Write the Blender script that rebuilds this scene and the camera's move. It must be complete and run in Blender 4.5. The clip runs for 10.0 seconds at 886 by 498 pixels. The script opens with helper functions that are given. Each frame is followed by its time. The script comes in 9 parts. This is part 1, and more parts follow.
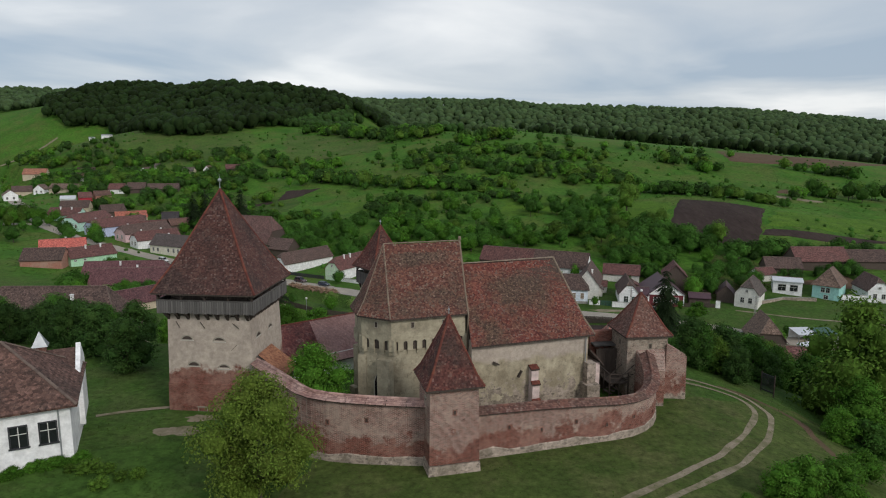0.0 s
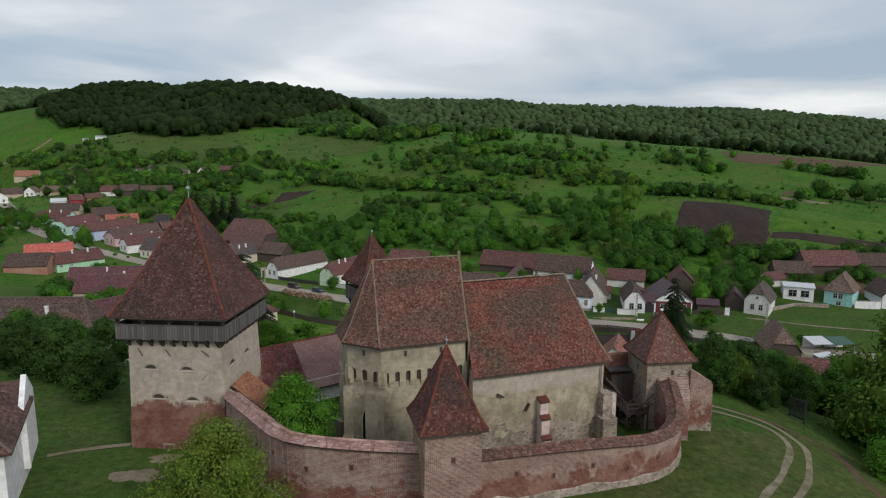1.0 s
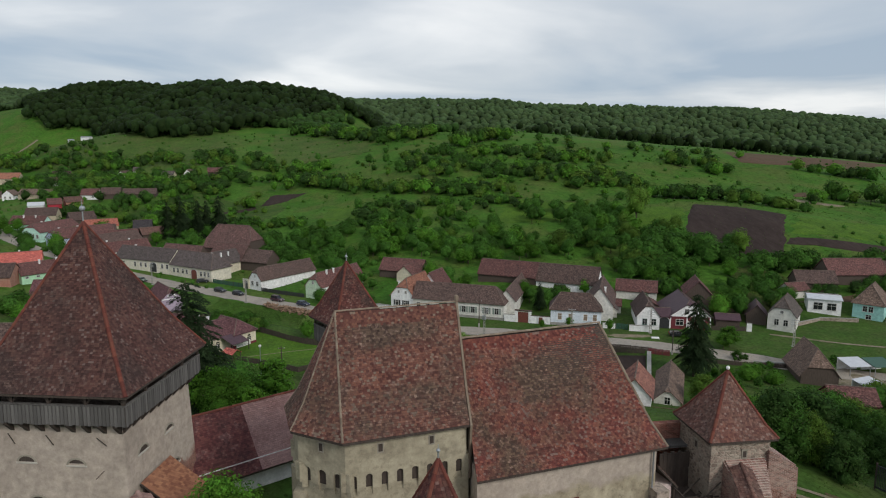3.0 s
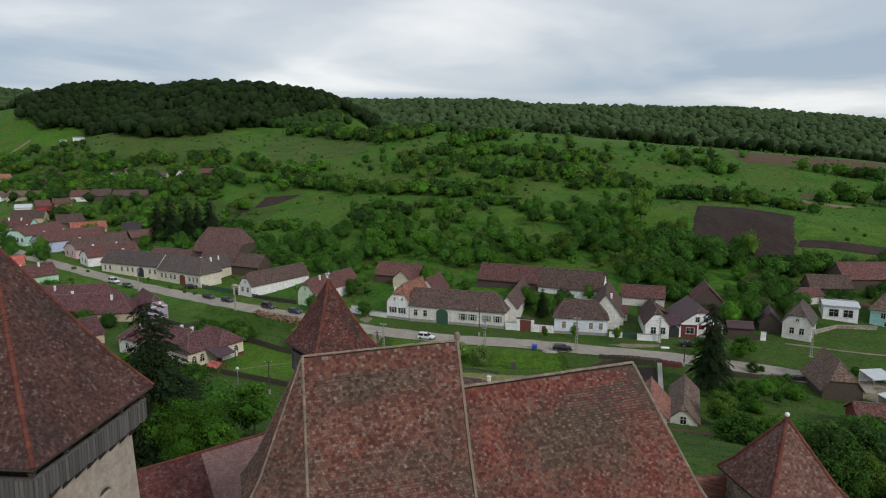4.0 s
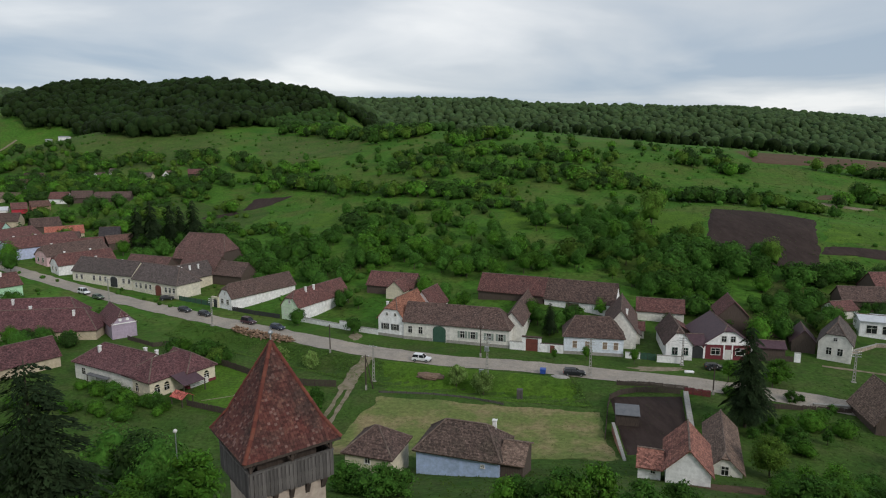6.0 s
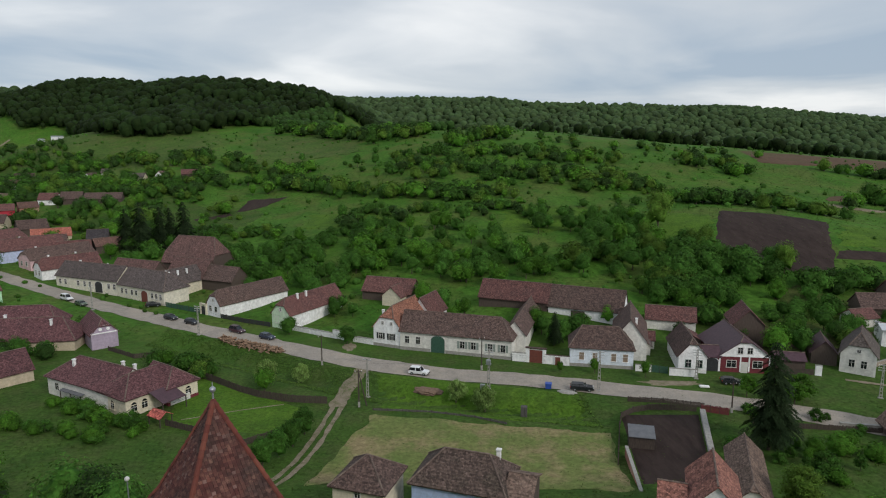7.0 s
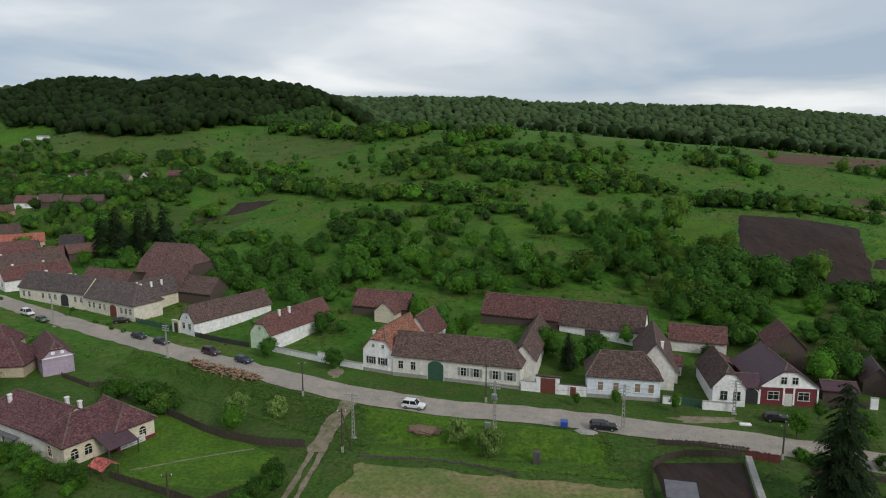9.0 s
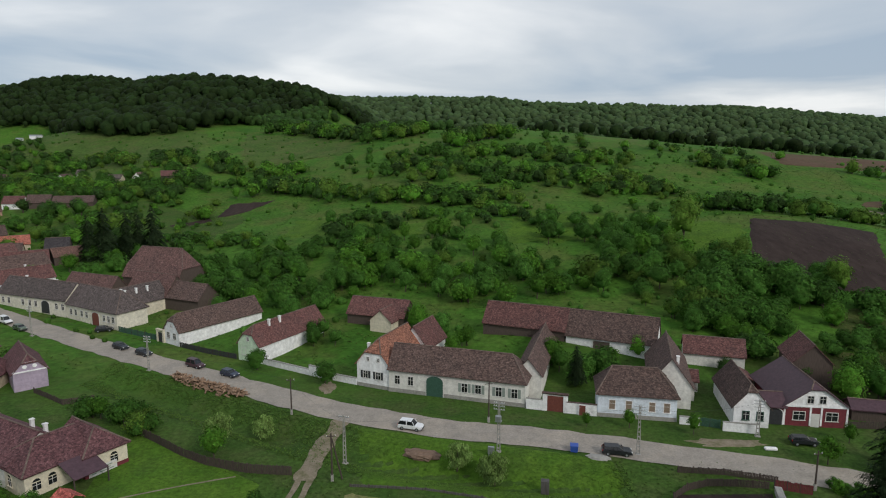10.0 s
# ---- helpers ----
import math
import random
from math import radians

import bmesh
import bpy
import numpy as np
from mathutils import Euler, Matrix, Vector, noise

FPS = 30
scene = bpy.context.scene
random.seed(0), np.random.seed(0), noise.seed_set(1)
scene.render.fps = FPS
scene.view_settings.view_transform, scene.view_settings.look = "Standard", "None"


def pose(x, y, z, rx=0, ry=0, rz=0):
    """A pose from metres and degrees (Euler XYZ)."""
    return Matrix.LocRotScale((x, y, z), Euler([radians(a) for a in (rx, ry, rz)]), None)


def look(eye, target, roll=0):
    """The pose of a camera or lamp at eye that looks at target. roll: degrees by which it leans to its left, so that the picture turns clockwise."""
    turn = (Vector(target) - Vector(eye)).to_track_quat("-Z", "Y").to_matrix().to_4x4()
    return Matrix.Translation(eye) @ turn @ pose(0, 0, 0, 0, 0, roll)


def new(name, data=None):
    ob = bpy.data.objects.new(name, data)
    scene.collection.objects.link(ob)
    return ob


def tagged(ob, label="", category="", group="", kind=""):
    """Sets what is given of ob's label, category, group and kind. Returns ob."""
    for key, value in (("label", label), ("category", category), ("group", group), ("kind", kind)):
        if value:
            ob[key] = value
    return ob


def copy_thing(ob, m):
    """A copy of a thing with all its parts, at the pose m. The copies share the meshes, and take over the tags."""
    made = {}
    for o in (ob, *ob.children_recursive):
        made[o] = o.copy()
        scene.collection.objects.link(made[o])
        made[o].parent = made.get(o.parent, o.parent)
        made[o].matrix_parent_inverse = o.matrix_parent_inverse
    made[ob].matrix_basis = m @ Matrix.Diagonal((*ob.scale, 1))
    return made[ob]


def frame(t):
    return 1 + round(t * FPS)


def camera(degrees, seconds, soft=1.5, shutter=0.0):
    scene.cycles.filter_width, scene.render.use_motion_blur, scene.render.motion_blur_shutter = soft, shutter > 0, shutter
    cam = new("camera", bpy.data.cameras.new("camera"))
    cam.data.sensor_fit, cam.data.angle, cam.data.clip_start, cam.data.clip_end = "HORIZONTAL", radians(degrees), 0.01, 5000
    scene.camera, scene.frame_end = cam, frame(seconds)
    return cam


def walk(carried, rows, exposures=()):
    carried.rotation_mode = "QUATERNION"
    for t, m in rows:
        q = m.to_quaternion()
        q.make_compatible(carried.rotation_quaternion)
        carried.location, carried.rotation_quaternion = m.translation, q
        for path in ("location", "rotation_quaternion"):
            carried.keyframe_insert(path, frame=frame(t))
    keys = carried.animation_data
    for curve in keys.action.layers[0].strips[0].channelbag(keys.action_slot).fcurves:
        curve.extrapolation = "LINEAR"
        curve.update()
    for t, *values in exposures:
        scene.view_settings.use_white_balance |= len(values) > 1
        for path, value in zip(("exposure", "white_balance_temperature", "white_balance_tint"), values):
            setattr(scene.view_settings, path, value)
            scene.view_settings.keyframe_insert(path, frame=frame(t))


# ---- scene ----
cam = camera(70.4, 10.0, soft=1.1)
PATH = [
    (0, (0.013, 0.435, 47.96), (0.014, 2.408, 47.638), 0.2),
    (0.5, (0.089, 4.193, 48.063), (0.093, 6.167, 47.741), 0.1),
    (1, (0.171, 7.988, 48.218), (0.176, 9.962, 47.897), 0.1),
    (1.5, (0.252, 11.932, 48.297), (0.259, 13.906, 47.977), 0.1),
    (2, (0.342, 15.977, 48.391), (0.353, 17.952, 48.071), 0.0),
    (2.5, (0.466, 20.081, 48.473), (0.479, 22.055, 48.153), -0.0),
    (4, (0.678, 32.823, 48.444), (0.699, 34.798, 48.124), -0.1),
    (4.5, (0.748, 37.108, 48.439), (0.771, 39.082, 48.118), -0.1),
    (5, (0.849, 41.314, 48.458), (0.875, 43.288, 48.139), -0.1),
    (5.5, (0.913, 45.501, 48.442), (0.94, 47.475, 48.122), -0.1),
    (7, (1.205, 58.522, 48.332), (1.236, 60.496, 48.011), -0.1),
    (7.5, (1.302, 62.941, 48.273), (1.334, 64.915, 47.953), -0.1),
    (8, (1.425, 67.464, 48.235), (1.458, 69.438, 47.915), -0.1),
    (8.5, (1.564, 72.038, 48.175), (1.596, 74.012, 47.855), -0.0),
    (9, (1.66, 76.594, 48.116), (1.693, 78.568, 47.796), -0.1),
    (9.5, (1.732, 81.09, 48.058), (1.766, 83.064, 47.738), -0.0),
    (10, (1.758, 85.475, 48.025), (1.793, 87.449, 47.706), -0.0),
]
walk(cam, [(t, look(eye, target, roll)) for t, eye, target, roll in PATH])

# ---- world, sun and exposure ----
world = bpy.data.worlds.new("overcast_sky")
scene.world = world
world.use_nodes = True
wn, wl = world.node_tree.nodes, world.node_tree.links
wn.clear()
w_out = wn.new("ShaderNodeOutputWorld")
w_bg = wn.new("ShaderNodeBackground")
w_sky = wn.new("ShaderNodeTexSky")
w_sky.sky_type = "NISHITA"
w_sky.sun_disc = False
w_sky.sun_elevation = radians(33.5)
w_sky.sun_rotation = radians(138.6)
w_co = wn.new("ShaderNodeTexCoord")
w_sep = wn.new("ShaderNodeSeparateXYZ")
wl.new(w_co.outputs["Generated"], w_sep.inputs[0])


def wmath(op, a, b):
    n = wn.new("ShaderNodeMath")
    n.operation = op
    for i, v in enumerate((a, b)):
        if isinstance(v, (int, float)):
            n.inputs[i].default_value = v
        else:
            wl.new(v, n.inputs[i])
    return n.outputs[0]


# cloud layer: the direction is laid out on a flat sheet overhead, so that the banks flatten towards the horizon
w_h = wmath("MAXIMUM", wmath("ADD", w_sep.outputs[2], 0.07), 0.02)
w_map = wn.new("ShaderNodeCombineXYZ")
wl.new(wmath("DIVIDE", w_sep.outputs[0], w_h), w_map.inputs[0])
wl.new(wmath("DIVIDE", w_sep.outputs[1], w_h), w_map.inputs[1])
w_n = wn.new("ShaderNodeTexNoise")
w_n.inputs["Scale"].default_value = 0.34
w_n.inputs["Detail"].default_value = 6
w_n.inputs["Roughness"].default_value = 0.46
w_n.inputs["Distortion"].default_value = 0.5
wl.new(w_map.outputs[0], w_n.inputs["Vector"])
w_ramp = wn.new("ShaderNodeValToRGB")
w_ramp.color_ramp.elements[0].position = 0.38
w_ramp.color_ramp.elements[0].color = (0.42, 0.51, 0.62, 1)
w_ramp.color_ramp.elements[1].position = 0.60
w_ramp.color_ramp.elements[1].color = (0.95, 0.965, 0.975, 1)
e = w_ramp.color_ramp.elements.new(0.5)
e.color = (0.64, 0.69, 0.745, 1)
wl.new(w_n.outputs["Fac"], w_ramp.inputs["Fac"])
w_sk = wn.new("ShaderNodeVectorMath")
w_sk.operation = "SCALE"
w_sk.inputs["Scale"].default_value = 0.10
wl.new(w_sky.outputs[0], w_sk.inputs[0])
w_mix = wn.new("ShaderNodeMix")
w_mix.data_type = "RGBA"
w_mix.inputs["Factor"].default_value = 0.88
wl.new(w_sk.outputs[0], w_mix.inputs["A"])
wl.new(w_ramp.outputs[0], w_mix.inputs["B"])
wl.new(w_mix.outputs["Result"], w_bg.inputs["Color"])
w_bg.inputs["Strength"].default_value = 0.95
wl.new(w_bg.outputs[0], w_out.inputs[0])

sun_data = bpy.data.lights.new("sun", "SUN")
sun_data.energy, sun_data.angle, sun_data.color = 1.5, radians(14), (1.0, 0.95, 0.88)
sun = new("sun", sun_data)
sun.matrix_basis = look((75, -85, 75), (0, 0, 0))
scene.view_settings.exposure = 0.04


# ---- materials ----
def mat(name, c1, c2, scale=1.0, rough=0.85, bump=0.25, bscale=None, fine=None, island=0.0, objrand=0.0,
        stain=None, stain_scale=0.2, stain_amt=0.5, metal=0.0, spec=0.3, detail=6, brick=None, stretch=None, transl=0.0, spots=None, grit=0.27, cells=None, pale=None, single=False):
    """Procedural surface: two colours mixed by grain, stains at a larger scale, piece-to-piece variation and relief."""
    m = bpy.data.materials.new(name)
    m.use_nodes = True
    N, L = m.node_tree.nodes, m.node_tree.links
    bsdf = N["Principled BSDF"]
    bsdf.inputs["Roughness"].default_value = rough
    bsdf.inputs["Metallic"].default_value = metal
    bsdf.inputs["Specular IOR Level"].default_value = spec
    co = N.new("ShaderNodeTexCoord")
    vec = co.outputs["Object"]
    if stretch:
        mp = N.new("ShaderNodeMapping")
        mp.inputs["Scale"].default_value = stretch
        L.new(vec, mp.inputs[0])
        vec = mp.outputs[0]

    def noise_node(sc, det=detail, v=vec, r=0.6):
        n = N.new("ShaderNodeTexNoise")
        n.inputs["Scale"].default_value = sc
        n.inputs["Detail"].default_value = det
        n.inputs["Roughness"].default_value = r
        L.new(v, n.inputs["Vector"])
        return n.outputs["Fac"]

    def ramp(fac, a, b):
        r = N.new("ShaderNodeMapRange")
        r.inputs["From Min"].default_value, r.inputs["From Max"].default_value = a, b
        L.new(fac, r.inputs["Value"])
        return r.outputs[0]

    def mix(fac, a, b, mode="MIX"):
        n = N.new("ShaderNodeMix")
        n.data_type, n.blend_type = "RGBA", mode
        for key, v in (("Factor", fac), ("A", a), ("B", b)):
            if isinstance(v, float):
                n.inputs[key].default_value = v
            elif isinstance(v, tuple):
                n.inputs[key].default_value = (*v, 1)
            else:
                L.new(v, n.inputs[key])
        return n.outputs["Result"]

    g = noise_node(scale)
    col = mix(ramp(g, 0.3, 0.7), c1, c2)
    height = g
    if brick:
        bw, bh, mortar, mcol = brick
        # bricks laid on upright faces: run along the wall, courses up z
        sep = N.new("ShaderNodeSeparateXYZ")
        L.new(co.outputs["Object"], sep.inputs[0])
        add = N.new("ShaderNodeMath")
        add.operation = "ADD"
        L.new(sep.outputs[0], add.inputs[0])
        L.new(sep.outputs[1], add.inputs[1])
        cmb = N.new("ShaderNodeCombineXYZ")
        L.new(add.outputs[0], cmb.inputs[0])
        L.new(sep.outputs[2], cmb.inputs[1])
        b = N.new("ShaderNodeTexBrick")
        b.inputs["Scale"].default_value = 1.0
        b.inputs["Brick Width"].default_value, b.inputs["Row Height"].default_value = bw, bh
        b.inputs["Mortar Size"].default_value = mortar
        b.inputs["Mortar Smooth"].default_value = 0.4
        b.inputs["Color1"].default_value = (0.42, 0.42, 0.42, 1)
        b.inputs["Color2"].default_value = (1, 1, 1, 1)
        b.inputs["Mortar"].default_value = (0.8, 0.8, 0.8, 1)
        L.new(cmb.outputs[0], b.inputs["Vector"])
        col = mix(1.0, col, b.outputs["Color"], "MULTIPLY")
        col = mix(b.outputs["Fac"], col, mcol)
        inv = N.new("ShaderNodeMath")
        inv.operation = "SUBTRACT"
        inv.inputs[0].default_value = 1.0
        L.new(b.outputs["Fac"], inv.inputs[1])
        height = inv.outputs[0]
    if cells:
        # laid rubble: stone-to-stone tone and recessed joints
        vo = N.new("ShaderNodeTexVoronoi")
        vo.inputs["Scale"].default_value = cells[0]
        vd = N.new("ShaderNodeTexVoronoi")
        vd.feature = "DISTANCE_TO_EDGE"
        vd.inputs["Scale"].default_value = cells[0]
        sq = N.new("ShaderNodeMapping")
        sq.inputs["Scale"].default_value = (1, 1, 1.5)
        L.new(vec, sq.inputs[0])
        L.new(sq.outputs[0], vo.inputs["Vector"])
        L.new(sq.outputs[0], vd.inputs["Vector"])
        tone = N.new("ShaderNodeHueSaturation")
        tr_ = N.new("ShaderNodeMapRange")
        tr_.inputs["To Min"].default_value, tr_.inputs["To Max"].default_value = 1 - cells[2], 1 + cells[2]
        sc = N.new("ShaderNodeSeparateColor")
        L.new(vo.outputs["Color"], sc.inputs[0])
        L.new(sc.outputs[0], tr_.inputs["Value"])
        L.new(tr_.outputs[0], tone.inputs["Value"])
        L.new(col, tone.inputs["Color"])
        jf = ramp(vd.outputs["Distance"], 0.03, 0.12)
        col = mix(jf, cells[1], tone.outputs[0])
        height = jf
    if pale:
        gt_ = N.new("ShaderNodeMath")
        gt_.operation = "LESS_THAN"
        gt_.inputs[1].default_value = pale[1]
        L.new(N.new("ShaderNodeObjectInfo").outputs["Random"] if single else N.new("ShaderNodeNewGeometry").outputs["Random Per Island"], gt_.inputs[0])
        col = mix(gt_.outputs[0], col, pale[0])
    if stain:
        s = noise_node(stain_scale, 8, r=0.65)
        f = N.new("ShaderNodeMath")
        f.operation = "MULTIPLY"
        f.inputs[1].default_value = stain_amt
        L.new(ramp(s, 0.46, 0.62), f.inputs[0])
        col = mix(f.outputs[0], col, stain)
    if spots:
        s2 = noise_node(spots[1], 4, r=0.7)
        f2 = N.new("ShaderNodeMath")
        f2.operation = "MULTIPLY"
        f2.inputs[1].default_value = spots[2]
        L.new(ramp(s2, 0.54, 0.66), f2.inputs[0])
        col = mix(f2.outputs[0], col, spots[0])
    for amount, kind in ((island, "geo"), (objrand, "obj")):
        if amount:
            src = N.new("ShaderNodeNewGeometry").outputs["Random Per Island"] if kind == "geo" and not single else N.new("ShaderNodeObjectInfo").outputs["Random"]
            r = N.new("ShaderNodeMapRange")
            r.inputs["To Min"].default_value, r.inputs["To Max"].default_value = 1 - amount, 1 + amount
            L.new(src, r.inputs["Value"])
            hv = N.new("ShaderNodeHueSaturation")
            L.new(r.outputs[0], hv.inputs["Value"])
            if kind == "geo":
                r2 = N.new("ShaderNodeMapRange")
                r2.inputs["To Min"].default_value, r2.inputs["To Max"].default_value = 0.5 - 0.02 * amount, 0.5 + 0.02 * amount
                L.new(src, r2.inputs["Value"])
                L.new(r2.outputs[0], hv.inputs["Hue"])
            L.new(col, hv.inputs["Color"])
            col = hv.outputs[0]
    if fine:
        fn = ramp(noise_node(fine, 5, r=0.72), 0.25, 0.75)
        r = N.new("ShaderNodeMapRange")
        r.inputs["To Min"].default_value, r.inputs["To Max"].default_value = 1 - 1.05 * grit, 1 + grit
        L.new(fn, r.inputs["Value"])
        hv = N.new("ShaderNodeHueSaturation")
        L.new(r.outputs[0], hv.inputs["Value"])
        L.new(col, hv.inputs["Color"])
        col = hv.outputs[0]
    L.new(col, bsdf.inputs["Base Color"])
    if bump:
        bn = N.new("ShaderNodeBump")
        bn.inputs["Strength"].default_value = bump
        bn.inputs["Distance"].default_value = 0.05
        L.new(noise_node(bscale) if bscale else height, bn.inputs["Height"])
        L.new(bn.outputs[0], bsdf.inputs["Normal"])
    if transl:
        tr = N.new("ShaderNodeBsdfTranslucent")
        L.new(col, tr.inputs["Color"])
        ms = N.new("ShaderNodeMixShader")
        ms.inputs[0].default_value = transl
        L.new(bsdf.outputs[0], ms.inputs[1])
        L.new(tr.outputs[0], ms.inputs[2])
        L.new(ms.outputs[0], N["Material Output"].inputs[0])
    return m


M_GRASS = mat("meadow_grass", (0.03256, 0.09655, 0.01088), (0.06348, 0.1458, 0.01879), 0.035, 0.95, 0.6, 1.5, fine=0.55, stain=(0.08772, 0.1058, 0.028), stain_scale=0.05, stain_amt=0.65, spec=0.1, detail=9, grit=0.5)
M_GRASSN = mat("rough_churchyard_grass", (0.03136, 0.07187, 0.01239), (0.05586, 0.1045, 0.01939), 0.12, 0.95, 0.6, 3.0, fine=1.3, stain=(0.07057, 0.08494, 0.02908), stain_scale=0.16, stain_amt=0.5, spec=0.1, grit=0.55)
M_MOWN = mat("mown_grass", (0.1624, 0.1764, 0.0621), (0.1027, 0.1465, 0.0414), 0.15, 0.95, 0.5, 3.0, fine=1.2, stain=(0.2817, 0.197, 0.1247), stain_scale=0.12, stain_amt=0.6, spec=0.1, grit=0.5)
M_LUSH = mat("lush_grass", (0.05175, 0.1188, 0.01147), (0.0828, 0.152, 0.01854), 0.2, 0.95, 0.6, 2.5, fine=1.5, stain=(0.04138, 0.08073, 0.01412), stain_scale=0.15, stain_amt=0.6, spec=0.1, grit=0.5)
M_SOIL = mat("ploughed_soil", (0.030, 0.021, 0.019), (0.046, 0.033, 0.029), 0.5, 0.95, 0.9, 2.5, fine=0.8, stain=(0.062, 0.045, 0.038), stain_scale=0.06, stain_amt=0.4, spec=0.1, stretch=(1, 0.25, 1))
M_ROAD = mat("dusty_asphalt", (0.2451, 0.2184, 0.187), (0.3192, 0.2856, 0.2475), 0.5, 0.9, 0.3, 4, fine=3, stain=(0.3762, 0.3248, 0.264), stain_scale=0.12, stain_amt=0.6)
M_TRACK = mat("gravel_track", (0.1903, 0.1587, 0.109), (0.249, 0.207, 0.1514), 0.8, 0.95, 0.5, 5, fine=3, stain=(0.09518, 0.09659, 0.03633), stain_scale=0.5, stain_amt=0.7)
M_CREAM = mat("aged_cream_plaster", (0.4006, 0.3376, 0.2811), (0.4733, 0.4052, 0.3436), 0.6, 0.92, 0.25, 6, fine=2.2, stain=(0.314, 0.264, 0.2231), stain_scale=0.33, stain_amt=0.6, spots=((0.264, 0.2164, 0.1829), 3.0, 0.3))
M_NAVE = mat("patched_lime_render", (0.3364, 0.2935, 0.2064), (0.4391, 0.3829, 0.2778), 0.5, 0.95, 0.6, 3, fine=1.6, stain=(0.2243, 0.1872, 0.1277), stain_scale=0.45, stain_amt=0.8, spots=((0.1214, 0.1021, 0.06757), 2.2, 0.5))
M_BRICK = mat("weathered_brick", (0.270, 0.128, 0.104), (0.36, 0.205, 0.170), 0.7, 0.93, 0.5, None, fine=3.0, stain=(0.42, 0.33, 0.27), stain_scale=0.35, stain_amt=0.6, brick=(0.30, 0.095, 0.014, (0.42, 0.36, 0.31)))
M_BRICKDARK = mat("dark_red_brick", (0.1734, 0.05336, 0.0396), (0.255, 0.09016, 0.0648), 0.8, 0.93, 0.5, None, fine=3.0, stain=(0.3366, 0.2024, 0.162), stain_scale=0.4, stain_amt=0.5, brick=(0.30, 0.095, 0.012, (0.306, 0.1932, 0.153)))
M_STONE = mat("rubble_stone", (0.2387, 0.1957, 0.1615), (0.3672, 0.304, 0.255), 1.6, 0.95, 0.9, 2.2, fine=3.5, stain=(0.1377, 0.1166, 0.085), stain_scale=0.5, stain_amt=0.6, cells=(2.6, (0.3672, 0.3038, 0.25), 0.45))
M_MORTAR = mat("lime_mortar", (0.4, 0.36, 0.304), (0.48, 0.448, 0.4), 2, 0.95, 0.4, 8)
M_RIDGE = mat("lichened_ridge_mortar", (0.1722, 0.1292, 0.0936), (0.246, 0.1976, 0.1512), 2, 0.95, 0.4, 8, island=0.2)
M_RIM = mat("worn_plaster_rim", (0.252, 0.224, 0.182), (0.308, 0.28, 0.231), 2, 0.95, 0.3, 8)
M_CHAN = mat("grey_cream_render", (0.3287, 0.2907, 0.2093), (0.4273, 0.3798, 0.2791), 0.6, 0.95, 0.4, 4, fine=1.8, stain=(0.2219, 0.1938, 0.1396), stain_scale=0.4, stain_amt=0.7, spots=((0.1643, 0.1396, 0.09766), 2.5, 0.45))
M_TILE = mat("old_clay_tiles", (0.122, 0.033, 0.0262), (0.168, 0.055, 0.043), 0.5, 0.9, 0.3, 20, island=0.5, stain=(0.082, 0.056, 0.040), stain_scale=0.17, stain_amt=0.9, spots=((0.26, 0.165, 0.135), 4.2, 0.6), pale=((0.36, 0.2408, 0.1935), 0.09))
M_TILEB = mat("dark_tower_clay_tiles", (0.06992, 0.03108, 0.02652), (0.0988, 0.04588, 0.039), 0.5, 0.9, 0.3, 20, island=0.42, stain=(0.0456, 0.03108, 0.02808), stain_scale=0.28, stain_amt=0.7, spots=((0.152, 0.0999, 0.0858), 2.6, 0.5), pale=((0.2736, 0.1924, 0.1677), 0.06))
M_TILE_ONE = mat("old_clay_tile", (0.122, 0.033, 0.0262), (0.168, 0.055, 0.043), 0.5, 0.9, 0.3, 20, island=0.5, stain=(0.082, 0.056, 0.040), stain_scale=0.17, stain_amt=0.9, spots=((0.26, 0.165, 0.135), 4.2, 0.6), pale=((0.36, 0.2408, 0.1935), 0.09), single=True)
M_TILEC = mat("chancel_clay_tiles", (0.112, 0.042, 0.032), (0.148, 0.064, 0.049), 0.5, 0.9, 0.3, 20, island=0.5, stain=(0.086, 0.056, 0.042), stain_scale=0.2, stain_amt=1.0, spots=((0.25, 0.17, 0.14), 4.0, 0.6), pale=((0.342, 0.258, 0.1935), 0.10))
M_TILEC_ONE = mat("chancel_clay_tile", (0.112, 0.042, 0.032), (0.148, 0.064, 0.049), 0.5, 0.9, 0.3, 20, island=0.5, stain=(0.086, 0.056, 0.042), stain_scale=0.2, stain_amt=1.0, spots=((0.25, 0.17, 0.14), 4.0, 0.6), pale=((0.342, 0.258, 0.1935), 0.10), single=True)
M_TILER = mat("red_clay_tiles", (0.110, 0.034, 0.028), (0.085, 0.036, 0.031), 0.6, 0.9, 0.3, 20, island=0.42, stain=(0.045, 0.030, 0.026), stain_scale=0.5, stain_amt=0.8, spots=((0.20, 0.105, 0.082), 2.2, 0.45), pale=((0.30, 0.18, 0.15), 0.09))
M_TILED = mat("dark_clay_tiles", (0.076, 0.0464, 0.04), (0.112, 0.0656, 0.056), 0.5, 0.9, 0.3, 20, island=0.40, stain=(0.12, 0.072, 0.06), stain_scale=0.3, stain_amt=0.5, pale=((0.20, 0.13, 0.11), 0.08))
M_CAP = mat("red_ridge_tiles", (0.1487, 0.04133, 0.0287), (0.119, 0.04305, 0.03157), 2, 0.9, 0.2, 9, island=0.25)
